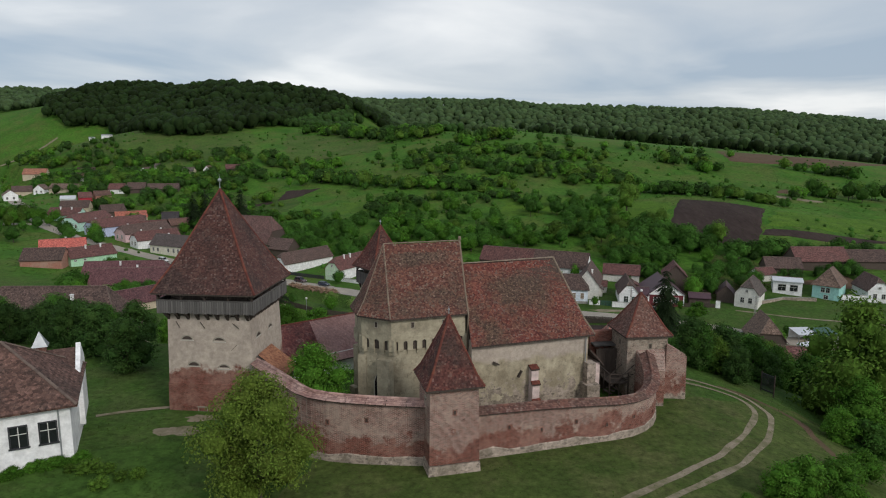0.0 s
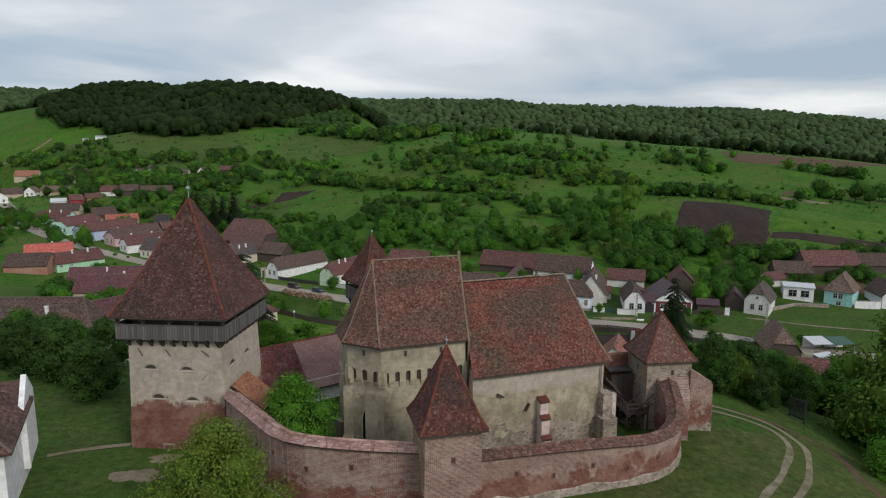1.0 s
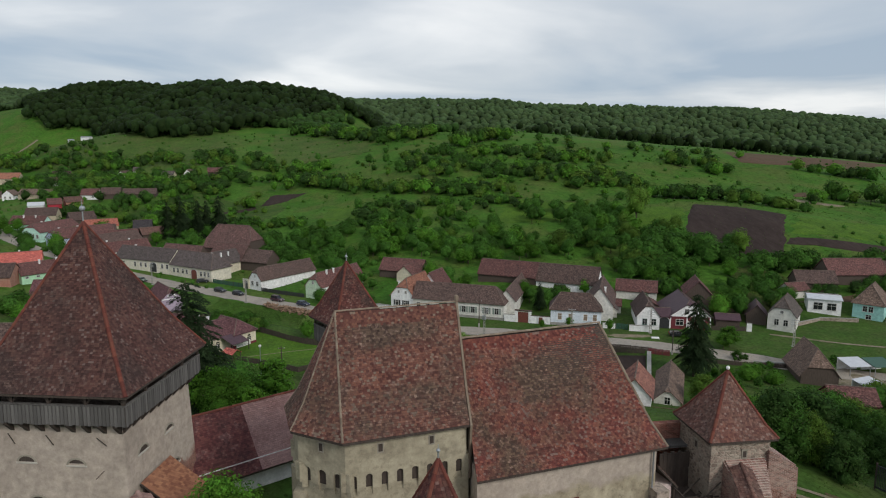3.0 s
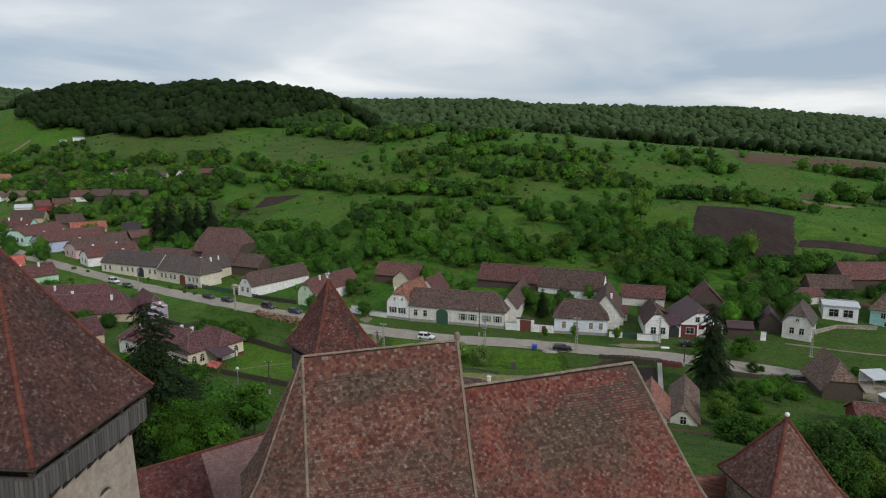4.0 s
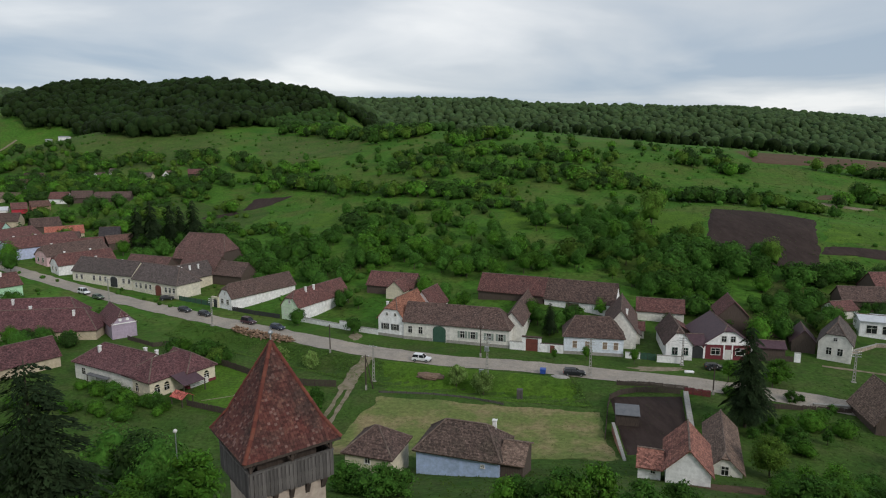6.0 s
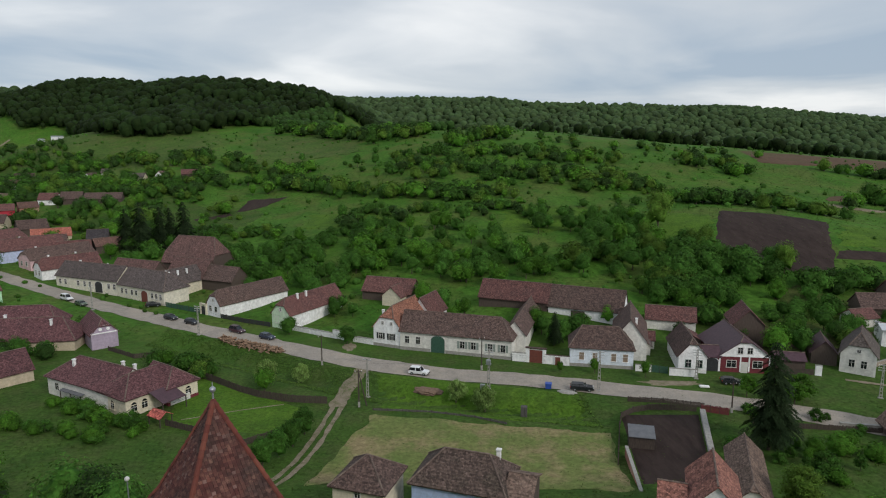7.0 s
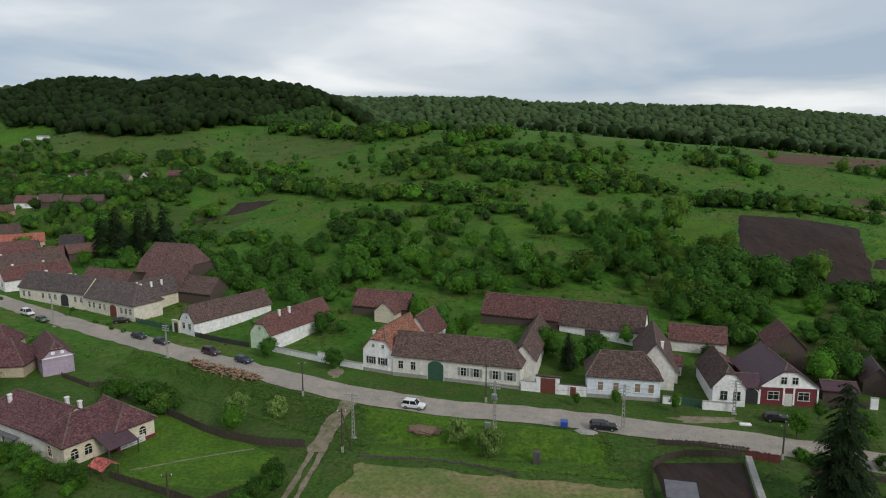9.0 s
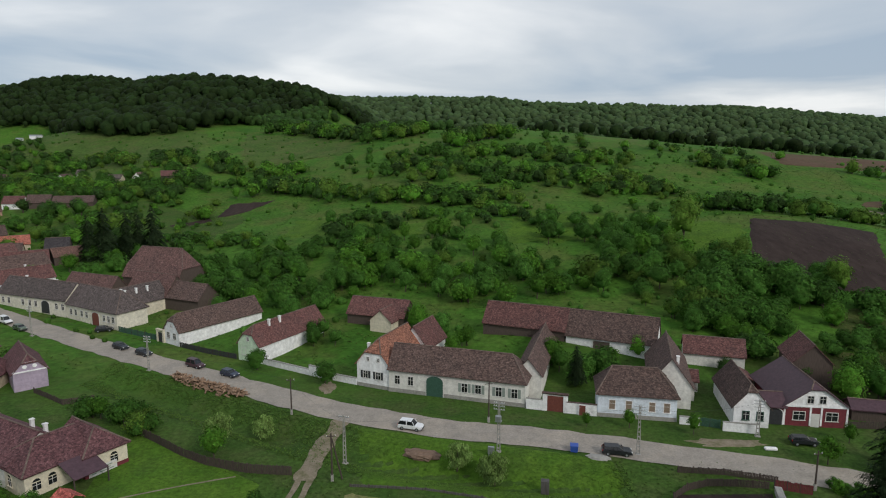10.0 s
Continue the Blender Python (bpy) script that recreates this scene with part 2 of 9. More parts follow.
M_WOODG = mat("silvered_oak_boards", (0.092, 0.0864, 0.084), (0.144, 0.136, 0.128), 1.5, 0.9, 0.4, 9, objrand=0.28, stretch=(6, 6, 0.6), stain=(0.056, 0.0504, 0.048), stain_scale=0.9, stain_amt=0.6)
# old timber; also colours the dark panels that stand for shade in wall holes
M_WOODD = mat("dark_old_timber", (0.045, 0.035, 0.030), (0.085, 0.066, 0.055), 2, 0.9, 0.4, 9, stretch=(4, 4, 0.7))
M_WHITE = mat("whitewashed_wall", (0.70, 0.70, 0.70), (0.80, 0.80, 0.79), 0.6, 0.9, 0.15, 6, fine=1.2, stain=(0.52, 0.50, 0.47), stain_scale=0.35, stain_amt=0.4)


def layered(name, upper, lower, z0, spread, scale=0.8, axis=2, soft=0.25):
    """One wall finish worn into another: the upper gives way to the lower round a height, along a ragged line."""
    m = bpy.data.materials.new(name)
    m.use_nodes = True
    N, L = m.node_tree.nodes, m.node_tree.links
    N.clear()
    out = N.new("ShaderNodeOutputMaterial")

    def copy_in(src):
        made = {}
        last = None
        for n in src.node_tree.nodes:
            if n.bl_idname == "ShaderNodeOutputMaterial":
                last = n.inputs[0].links[0].from_node
                continue
            c = N.new(n.bl_idname)
            for key in ("operation", "blend_type", "data_type"):
                if key == "operation" and n.bl_idname in ("ShaderNodeMath", "ShaderNodeVectorMath"):
                    c.operation = n.operation
                elif key == "data_type" and n.bl_idname == "ShaderNodeMix":
                    c.data_type = n.data_type
                elif key == "blend_type" and n.bl_idname == "ShaderNodeMix":
                    c.blend_type = n.blend_type
            if n.bl_idname == "ShaderNodeTexVoronoi":
                c.feature = n.feature
            for a, b in zip(n.inputs, c.inputs):
                if a.type not in ("SHADER", "CUSTOM"):
                    b.default_value = a.default_value
            made[n.name] = c
        for ln in src.node_tree.links:
            if ln.to_node.name in made and ln.from_node.name in made:
                i = list(ln.from_node.outputs).index(ln.from_socket)
                j = list(ln.to_node.inputs).index(ln.to_socket)
                L.new(made[ln.from_node.name].outputs[i], made[ln.to_node.name].inputs[j])
        return made[last.name].outputs[0]

    a, b = copy_in(upper), copy_in(lower)
    co = N.new("ShaderNodeTexCoord")
    sep = N.new("ShaderNodeSeparateXYZ")
    L.new(co.outputs["Object"], sep.inputs[0])
    ns = N.new("ShaderNodeTexNoise")
    ns.inputs["Scale"].default_value = scale
    ns.inputs["Detail"].default_value = 8
    ns.inputs["Roughness"].default_value = 0.7
    L.new(co.outputs["Object"], ns.inputs["Vector"])
    mu = N.new("ShaderNodeMath")
    mu.operation = "MULTIPLY_ADD"
    mu.inputs[1].default_value = spread * 4
    L.new(ns.outputs["Fac"], mu.inputs[0])
    L.new(sep.outputs[axis], mu.inputs[2])
    rg = N.new("ShaderNodeMapRange")
    rg.inputs["From Min"].default_value = z0 + spread * 2 - soft
    rg.inputs["From Max"].default_value = z0 + spread * 2 + soft
    L.new(mu.outputs[0], rg.inputs["Value"])
    ms = N.new("ShaderNodeMixShader")
    L.new(rg.outputs[0], ms.inputs[0])
    L.new(b, ms.inputs[1])
    L.new(a, ms.inputs[2])
    L.new(ms.outputs[0], out.inputs[0])
    return m


M_STONEP = mat("pinkish_rubble_stone", (0.25, 0.185, 0.15), (0.34, 0.27, 0.22), 1.4, 0.95, 0.9, None, fine=3.5, stain=(0.36, 0.32, 0.26), stain_scale=0.35, stain_amt=0.7, cells=(2.9, (0.36, 0.31, 0.25), 0.4))
M_TILEP = mat("faded_pinkish_clay_tiles", (0.150, 0.064, 0.050), (0.125, 0.070, 0.058), 0.6, 0.9, 0.3, 20, island=0.42, stain=(0.10, 0.068, 0.055), stain_scale=0.35, stain_amt=0.6, spots=((0.25, 0.165, 0.135), 2.4, 0.5), pale=((0.38, 0.26, 0.21), 0.10))
M_RING = layered("ring_wall_brick", M_BRICK, layered("ring_wall_foot", M_BRICKDARK, M_STONE, 20.9, 0.8, 0.8), 22.9, 1.9, 0.45)
M_TOWERW = layered("plaster_worn_to_brick", M_CREAM, M_BRICKDARK, 25.3, 1.3, 0.5)
M_NAVEW = layered("render_worn_to_rubble", M_CREAM, layered("render_over_rubble", M_NAVE, M_STONE, 23.5, 3.2, 0.9), 26.8, 0.7, 0.5)
M_CHANW = layered("chancel_render_worn", M_CHAN, M_NAVE, 27.0, 2.5, 0.6)
M_COPING = mat("pale_pink_coping_tiles", (0.30, 0.175, 0.150), (0.40, 0.270, 0.240), 0.7, 0.7, 0.2, 12, island=0.3, stain=(0.20, 0.10, 0.085), stain_scale=0.5, stain_amt=0.7)
M_GLASS = mat("window_glass", (0.012, 0.014, 0.016), (0.02, 0.022, 0.025), 1, 0.12, 0, spec=0.6)
M_FRAME = mat("painted_window_frame", (0.55, 0.54, 0.52), (0.62, 0.61, 0.58), 2, 0.6, 0.1, 8)
M_IRON = mat("grey_metal", (0.32, 0.34, 0.36), (0.42, 0.44, 0.46), 2, 0.45, 0.05, 8, metal=0.7)
M_CONCRETE = mat("weathered_concrete", (0.26, 0.25, 0.23), (0.35, 0.34, 0.315), 1.2, 0.95, 0.3, 7, fine=3, stain=(0.24, 0.23, 0.21), stain_scale=0.5)
M_BARK = mat("bark", (0.050, 0.040, 0.030), (0.095, 0.078, 0.060), 3, 0.95, 0.8, 8, stretch=(3, 3, 0.6))


def leafmat(name, c1, c2, objrand=0.3):
    return mat(name, c1, c2, 0.35, 0.75, 0, island=0.4, objrand=objrand, spec=0.08, detail=2, transl=0.22, fine=1.1, grit=0.4)


M_LEAF = leafmat("broad_leaves", (0.03888, 0.1007, 0.01515), (0.05892, 0.1395, 0.02202))
# greyer, bluer leaf green: distance haze is mixed into the base colour
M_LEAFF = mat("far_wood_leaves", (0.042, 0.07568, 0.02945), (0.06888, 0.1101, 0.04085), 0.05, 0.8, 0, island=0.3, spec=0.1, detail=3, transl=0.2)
M_DRY = mat("dry_olive_grass", (0.0405, 0.06473, 0.01451), (0.06974, 0.09493, 0.02455), 0.25, 0.95, 0.6, 3.0, fine=1.4, stain=(0.09449, 0.09493, 0.03794), stain_scale=0.2, stain_amt=0.55, spec=0.1, grit=0.55)
M_PAST = mat("hill_pasture_grass", (0.040, 0.080, 0.014), (0.068, 0.118, 0.024), 0.05, 0.95, 0.6, 1.5, fine=0.6, stain=(0.088, 0.098, 0.034), stain_scale=0.06, stain_amt=0.6, spec=0.1, detail=9, grit=0.5)
M_LEAFB = leafmat("fresh_bright_leaves", (0.05645, 0.1448, 0.01479), (0.07529, 0.1751, 0.02048))
M_LEAFO = leafmat("olive_leaves", (0.05793, 0.1117, 0.0152), (0.08322, 0.1471, 0.02212))
M_LEAFK = leafmat("shaded_dark_leaves", (0.02573, 0.06069, 0.01382), (0.04287, 0.08497, 0.01901))
# forest green taken down to carry the shade at trunks and between crowns
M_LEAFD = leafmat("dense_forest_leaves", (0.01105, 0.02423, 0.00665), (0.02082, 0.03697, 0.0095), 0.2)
M_NEEDLE = leafmat("spruce_needles", (0.0136, 0.0272, 0.0108), (0.0255, 0.0425, 0.0162), 0.15)


# ---- building helpers ----
def smooth(a, b, v):
    t = min(1.0, max(0.0, (v - a) / (b - a)))
    return t * t * (3 - 2 * t)


def obj(name, bm, material, parent=None, label="", kind="", fix=True):
    if fix:
        bmesh.ops.recalc_face_normals(bm, faces=bm.faces)
    me = bpy.data.meshes.new(name)
    bm.to_mesh(me)
    bm.free()
    me.materials.append(material)
    ob = new(name, me)
    ob.parent = parent
    return tagged(ob, label, "", "", kind)


def part(name, bm, material, parent, label=""):
    return obj(name, bm, material, parent, label)


def raw(name, verts, faces, material, parent=None, label="", kind=""):
    me = bpy.data.meshes.new(name)
    me.from_pydata(verts, [], faces)
    me.materials.append(material)
    ob = new(name, me)
    ob.parent = parent
    return tagged(ob, label, "", "", kind)


def thing(name, m, label, category, group="", kind=""):
    ob = new(name)
    ob.empty_display_size = 0.2
    ob.matrix_basis = m
    return tagged(ob, label, category, group, kind)


def box(x0, y0, z0, x1, y1, z1, bm=None, m=None, bevel=0.0):
    bm = bm or bmesh.new()
    vs = [bm.verts.new((x, y, z)) for x in (x0, x1) for y in (y0, y1) for z in (z0, z1)]
    if m is not None:
        for v in vs:
            v.co = m @ v.co
    fs = [bm.faces.new([vs[i] for i in q]) for q in ((0, 1, 3, 2), (4, 6, 7, 5), (0, 4, 5, 1), (2, 3, 7, 6), (0, 2, 6, 4), (1, 5, 7, 3))]
    if bevel:
        es = {e for f in fs for e in f.edges}
        bmesh.ops.bevel(bm, geom=list(es), offset=bevel, segments=1, affect="EDGES")
    return bm


def tube(p, q, r0, r1, n=8, bm=None, cap=True):
    bm = bm or bmesh.new()
    p, q = Vector(p), Vector(q)
    turn = (q - p).to_track_quat("Z", "Y").to_matrix()
    rings = []
    for c, r in ((p, r0), (q, r1)):
        rings.append([bm.verts.new(c + turn @ Vector((r * math.cos(2 * math.pi * k / n), r * math.sin(2 * math.pi * k / n), 0))) for k in range(n)])
    for k in range(n):
        bm.faces.new((rings[0][k], rings[0][(k + 1) % n], rings[1][(k + 1) % n], rings[1][k]))
    if cap:
        bm.faces.new(rings[0][::-1])
        bm.faces.new(rings[1])
    return bm


def prism(points, z0, z1, bm=None):
    """An upright prism over a plan polygon."""
    bm = bm or bmesh.new()
    a = [bm.verts.new((x, y, z0)) for x, y in points]
    b = [bm.verts.new((x, y, z1)) for x, y in points]
    n = len(points)
    for k in range(n):
        bm.faces.new((a[k], a[(k + 1) % n], b[(k + 1) % n], b[k]))
    bm.faces.new(a[::-1])
    bm.faces.new(b)
    return bm


def slab(sections, th=0.14, bm=None):
    """A closed roof slab over lines (left, right) that climb from the eave to the ridge."""
    bm = bm or bmesh.new()
    top = [[bm.verts.new(Vector(p)) for p in s] for s in sections]
    low = [[bm.verts.new(Vector(p) - Vector((0, 0, th))) for p in s] for s in sections]
    n = len(sections)
    for k in range(n - 1):
        for rows, flip in ((top, False), (low, True)):
            q = [rows[k][0], rows[k][1], rows[k + 1][1], rows[k + 1][0]]
            bm.faces.new(q[::-1] if flip else q)
        for s in (0, 1):
            bm.faces.new((top[k][s], top[k + 1][s], low[k + 1][s], low[k][s]))
    bm.faces.new((top[0][0], top[0][1], low[0][1], low[0][0]))
    bm.faces.new((top[-1][0], top[-1][1], low[-1][1], low[-1][0]))
    bmesh.ops.remove_doubles(bm, verts=bm.verts, dist=0.001)
    return bm


def tiles(sections, w, expo, rng, verts, faces, lift=0.012, rag=0.022):
    """Flat plain tiles in broken-bond courses over the lines (left, right)."""
    odd = 0
    for (a, b), (c, d) in zip(sections[:-1], sections[1:]):
        a, b, c, d = Vector(a), Vector(b), Vector(c), Vector(d)
        up = (c + d) / 2 - (a + b) / 2
        rows = max(1, round(up.length / expo))
        across = (b - a).normalized() if (b - a).length > (d - c).length else (d - c).normalized()
        nrm = across.cross(up).normalized()
        if nrm.z < 0:
            nrm = -nrm
        for k in range(rows):
            odd ^= 1
            l0, r0 = a.lerp(c, k / rows), b.lerp(d, k / rows)
            l1 = a.lerp(c, (k + 1.12) / rows)
            step = (l1 - l0) - across * (l1 - l0).dot(across)
            width = (r0 - l0).length
            n = int(width / w) + 1
            sag = rng.uniform(-0.006, 0.006)
            for j in range(n):
                u0 = max(0.0, (j - 0.5 * odd) * w)
                u1 = min(width, (j + 1 - 0.5 * odd) * w - 0.012)
                if u1 - u0 < 0.04:
                    continue
                h = lift + 0.028 + rng.uniform(0, rag) + sag
                h2 = lift + rng.uniform(0, 0.004)
                dn = step * rng.uniform(-0.12, 0.02)
                i = len(verts)
                p, q = l0 + across * u0 + dn, l0 + across * u1 + dn
                tw = rng.uniform(-0.006, 0.006)
                verts.extend((p + nrm * (h + tw), q + nrm * (h - tw), q + step + nrm * h2, p + step + nrm * h2, p, q))
                faces.extend(((i, i + 1, i + 2, i + 3), (i + 4, i + 5, i + 1, i), (i + 4, i, i + 3), (i + 1, i + 5, i + 2)))


def caps(p, q, r, step, rng, verts, faces, lift=0.02):
    """Half-round ridge tiles from p to q."""
    p, q = Vector(p), Vector(q)
    n = max(1, round((q - p).length / step))
    d = (q - p) / n
    turn = d.to_track_quat("Y", "Z").to_matrix()
    for k in range(n):
        i = len(verts)
        o = p + d * k + Vector((0, 0, lift + rng.uniform(0, 0.02)))
        for e, f in ((0, 1.12), (1.08, 0.9)):
            for s in range(6):
                t = math.pi * s / 5
                verts.append(o + d * e + turn @ Vector((math.cos(t) * r * f, 0, math.sin(t) * r * f - 0.03)))
        faces.extend([(i + s, i + s + 1, i + s + 7, i + s + 6) for s in range(5)])
        faces.append((i, i + 1, i + 2, i + 3, i + 4, i + 5))


# ---- ground ----
ROAD_BEND = ((-700, 860), (-375, 545), (-322, 468), (-271, 398), (-222, 340), (-200, 311), (-168, 286), (-136, 268.5), (-118, 258), (-64, 224.5), (-20, 197.5), (0, 188.5), (24, 183), (50, 174.5), (83, 163), (140, 140), (420, 20))


def road_y(x):
    for (x0, y0), (x1, y1) in zip(ROAD_BEND[:-1], ROAD_BEND[1:]):
        if x <= x1:
            return y0 + (y1 - y0) * (x - x0) / (x1 - x0)
    return ROAD_BEND[-1][1]


def bump_at(x, y, cx, cy, sx, sy, turn=0.0):
    c, s = math.cos(radians(turn)), math.sin(radians(turn))
    dx, dy = x - cx, y - cy
    u, v = (dx * c + dy * s) / sx, (-dx * s + dy * c) / sy
    return math.exp(-(u * u + v * v))


def foot_y(x):
    """The line along which the long slope behind the street begins."""
    return sum(road_y(min(x + o, 70)) for o in (-24, -12, 0, 12, 24)) / 5 + 0.1 * max(0, x - 70)


HILL_A, HILL_B, HILL_C, HILL_D = 12, 7, -5, 10
RIDGE_X, RIDGE_Z = (-1400, -1000, -160, -77, 45, 121, 140, 221, 285, 360, 520, 670, 808, 930, 1020, 1400), (165, 158, 143, 141, 138, 141, 140.5, 132, 127.5, 125, 128, 121.5, 111, 102.5, 92.5, 70)


def ground(x, y):
    """The lie of the land: valley floor, church mound, the long slope to the north and the wooded hills."""
    d = (y - foot_y(x)) * (0.86 + 0.09 * smooth(-120, 20, x))
    rise = 1.6 * math.log(1 + math.exp(min(40, (-x - 112) / 16)))
    rise = min(rise, 13) if rise < 9 else 9 + 4 * (1 - math.exp(-(rise - 9) / 4))
    z = 0.0
    # the slope behind the street, flattening to its crest
    if d > 18:
        e = d - 18
        z += 0.172 * (e - 13 * (1 - math.exp(-e / 13)))
        z += 0.07 * max(0.0, d - 190)
        cap = 64 - 0.095 * max(0.0, x - 50) + 0.04 * max(0.0, -x - 50)
        cap = max(cap, 22)
        z = -6 * math.log(math.exp(-z / 6) + math.exp(-cap / 6)) + 6 * math.log(1 + math.exp(-cap / 6))
        z += 2.0 * bump_at(x, y, 34, 228, 30, 15)
        z += 7 * bump_at(x, y, 135, 285, 55, 50)
        z -= 4 * bump_at(x, y, -100, 395, 60, 45)
        z += 8 * bump_at(x, y, -180, 490, 60, 70)
        z += 40 * bump_at(x, y, -335, 640, 150, 130)
        # meadow shoulder that climbs behind the far end of the village
        w = 1 - smooth(-440, -350, x)
        if w > 0:
            q = (y - 640) / 28
            up = 0.36 * 28 * (q if q > 20 else math.log(1 + math.exp(q)))
            up = -8 * math.log(math.exp(-up / 8) + math.exp(-94 / 8))
            z = z + w * max(0.0, up - z)
    z += rise * (1 - smooth(2, 30, z)) * (1 - smooth(560, 700, y))
    # beyond the crest: a hidden dip, the wooded hill and the far ridge
    z *= 1 - 0.6 * smooth(560, 820, y) * smooth(-120, 0, x)
    u, v = (x + 335) / 245, (y - 930) / 190
    hill = 1 - 0.52 * (1 - smooth(-440, -330, x))
    z += 46 * hill * math.exp(-(u ** 4 + v ** 6))
    z += HILL_A * bump_at(x, y, -460, 930, 85, 130) + HILL_B * bump_at(x, y, -118, 790, 60, 70) + HILL_C * bump_at(x, y, -225, 880, 85, 120) + HILL_D * bump_at(x, y, -352, 930, 62, 120)
    far = smooth(880, 1500, y)
    ridge = float(np.interp(x, RIDGE_X, RIDGE_Z)) + 1.5 * math.sin(x * 0.021 + 1)
    z = z * (1 - far) + ridge * far * (1 if y < 1500 else math.exp(-((y - 1500) / 900) ** 2))
    # church mound
    ux = max(-62 - x, 0, x - 21)
    uy = max(0, y - 77)
    z += 20.6 * (1 - smooth(0, 74, math.hypot(ux, uy))) * (1 - smooth(50, 200, -y))
    z += 1.7 * bump_at(x, y, -39, 46, 15, 11)
    # ditch with the brook along the street
    dr = y - road_y(x)
    ditch = smooth(-75, -55, x) * (1 - smooth(24, 36, x))
    ditch *= 1 - math.exp(-((x + 16.5) / 4.5) ** 2)
    z -= 2.2 * ditch * math.exp(-((dr + 13.5) / 4.0) ** 2)
    z -= 2.6 * bump_at(x, y, 98, 152, 30, 22)
    # unevenness
    k = smooth(9, 25, abs(dr))
    z += k * (0.35 * noise.noise((x * 0.06, y * 0.06, 0)) + 1.6 * smooth(150, 420, y) * noise.noise((x * 0.018, y * 0.018, 5)))
    z += 8 * smooth(900, 1500, y) * noise.noise((x * 0.006, y * 0.006, 9))
    return z


def axis_steps(marks):
    out = []
    for (a, b, s) in marks:
        n = max(1, round((b - a) / s))
        out += [a + (b - a) * k / n for k in range(n)]
    return out + [marks[-1][1]]


def draped(name, lines, material, lift, parent=None, label="", kind="structure"):
    """A sheet laid over the ground between two or more lines of equal length."""
    vs, fs = [], []
    n = len(lines[0])
    for ln in lines:
        vs += [(x, y, ground(x, y) + lift) for x, y in ln]
    for r in range(len(lines) - 1):
        fs += [(r * n + k, r * n + k + 1, (r + 1) * n + k + 1, (r + 1) * n + k) for k in range(n - 1)]
    return raw(name, vs, fs, material, parent, label, kind)


def dense(points, step):
    out = []
    for (x0, y0), (x1, y1) in zip(points[:-1], points[1:]):
        n = max(1, round(math.hypot(x1 - x0, y1 - y0) / step))
        out += [(x0 + (x1 - x0) * k / n, y0 + (y1 - y0) * k / n) for k in range(n)]
    out.append(points[-1])
    for _ in range(6):
        out = [out[0]] + [((a[0] + 2 * b[0] + c[0]) / 4, (a[1] + 2 * b[1] + c[1]) / 4) for a, b, c in zip(out[:-2], out[1:-1], out[2:])] + [out[-1]]
    return out


def strip(name, points, half, material, lift, step=3.0, cuts=2, wob=0.0, kind="structure", label=""):
    """A ribbon of ground surface along a line, with slightly uneven edges."""
    mid = dense(points, step)
    lines = []
    for c in range(-cuts, cuts + 1):
        ln = []
        for k, (x, y) in enumerate(mid):
            a, b = mid[max(0, k - 1)], mid[min(len(mid) - 1, k + 1)]
            dx, dy = b[0] - a[0], b[1] - a[1]
            w = math.hypot(dx, dy) or 1
            h = half * c / cuts
            if abs(c) == cuts and wob:
                h += wob * noise.noise((x * 0.35, y * 0.35, c))
            ln.append((x - dy / w * h, y + dx / w * h))
        lines.append(ln)
    return draped(name, lines, material, lift, None, label, kind)


gx = axis_steps(((-6000, -1500, 300), (-1500, -450, 30), (-450, -150, 8), (-150, -70, 4), (-70, 70, 2), (70, 180, 4), (180, 420, 8), (420, 1500, 30), (1500, 6000, 300)))
gy = axis_steps(((-900, -60, 60), (-60, 30, 6), (30, 230, 2), (230, 330, 4), (330, 620, 7), (620, 1200, 15), (1200, 2000, 30), (2000, 9000, 500)))
gv = [(x, y, ground(x, y)) for y in gy for x in gx]
nx = len(gx)
gf = [(r * nx + c, r * nx + c + 1, (r + 1) * nx + c + 1, (r + 1) * nx + c) for r in range(len(gy) - 1) for c in range(nx - 1)]
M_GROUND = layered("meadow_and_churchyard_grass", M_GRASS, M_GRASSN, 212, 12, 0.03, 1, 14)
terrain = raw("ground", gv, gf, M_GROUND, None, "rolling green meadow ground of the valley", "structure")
for p in terrain.data.polygons:
    p.use_smooth = True

strip("road", ROAD_BEND[1:-1], 3.6, M_ROAD, 0.10, 3.0, 3, 0.8, label="dusty pale asphalt village street")


# ---- fortified church ----
rng = random.Random(7)


def flared(eave, top, f, drop):
    """A point on the way from eave to top, let down a little so that the roof sweeps outwards."""
    p = Vector(eave).lerp(Vector(top), f)
    return p - Vector((0, 0, drop))


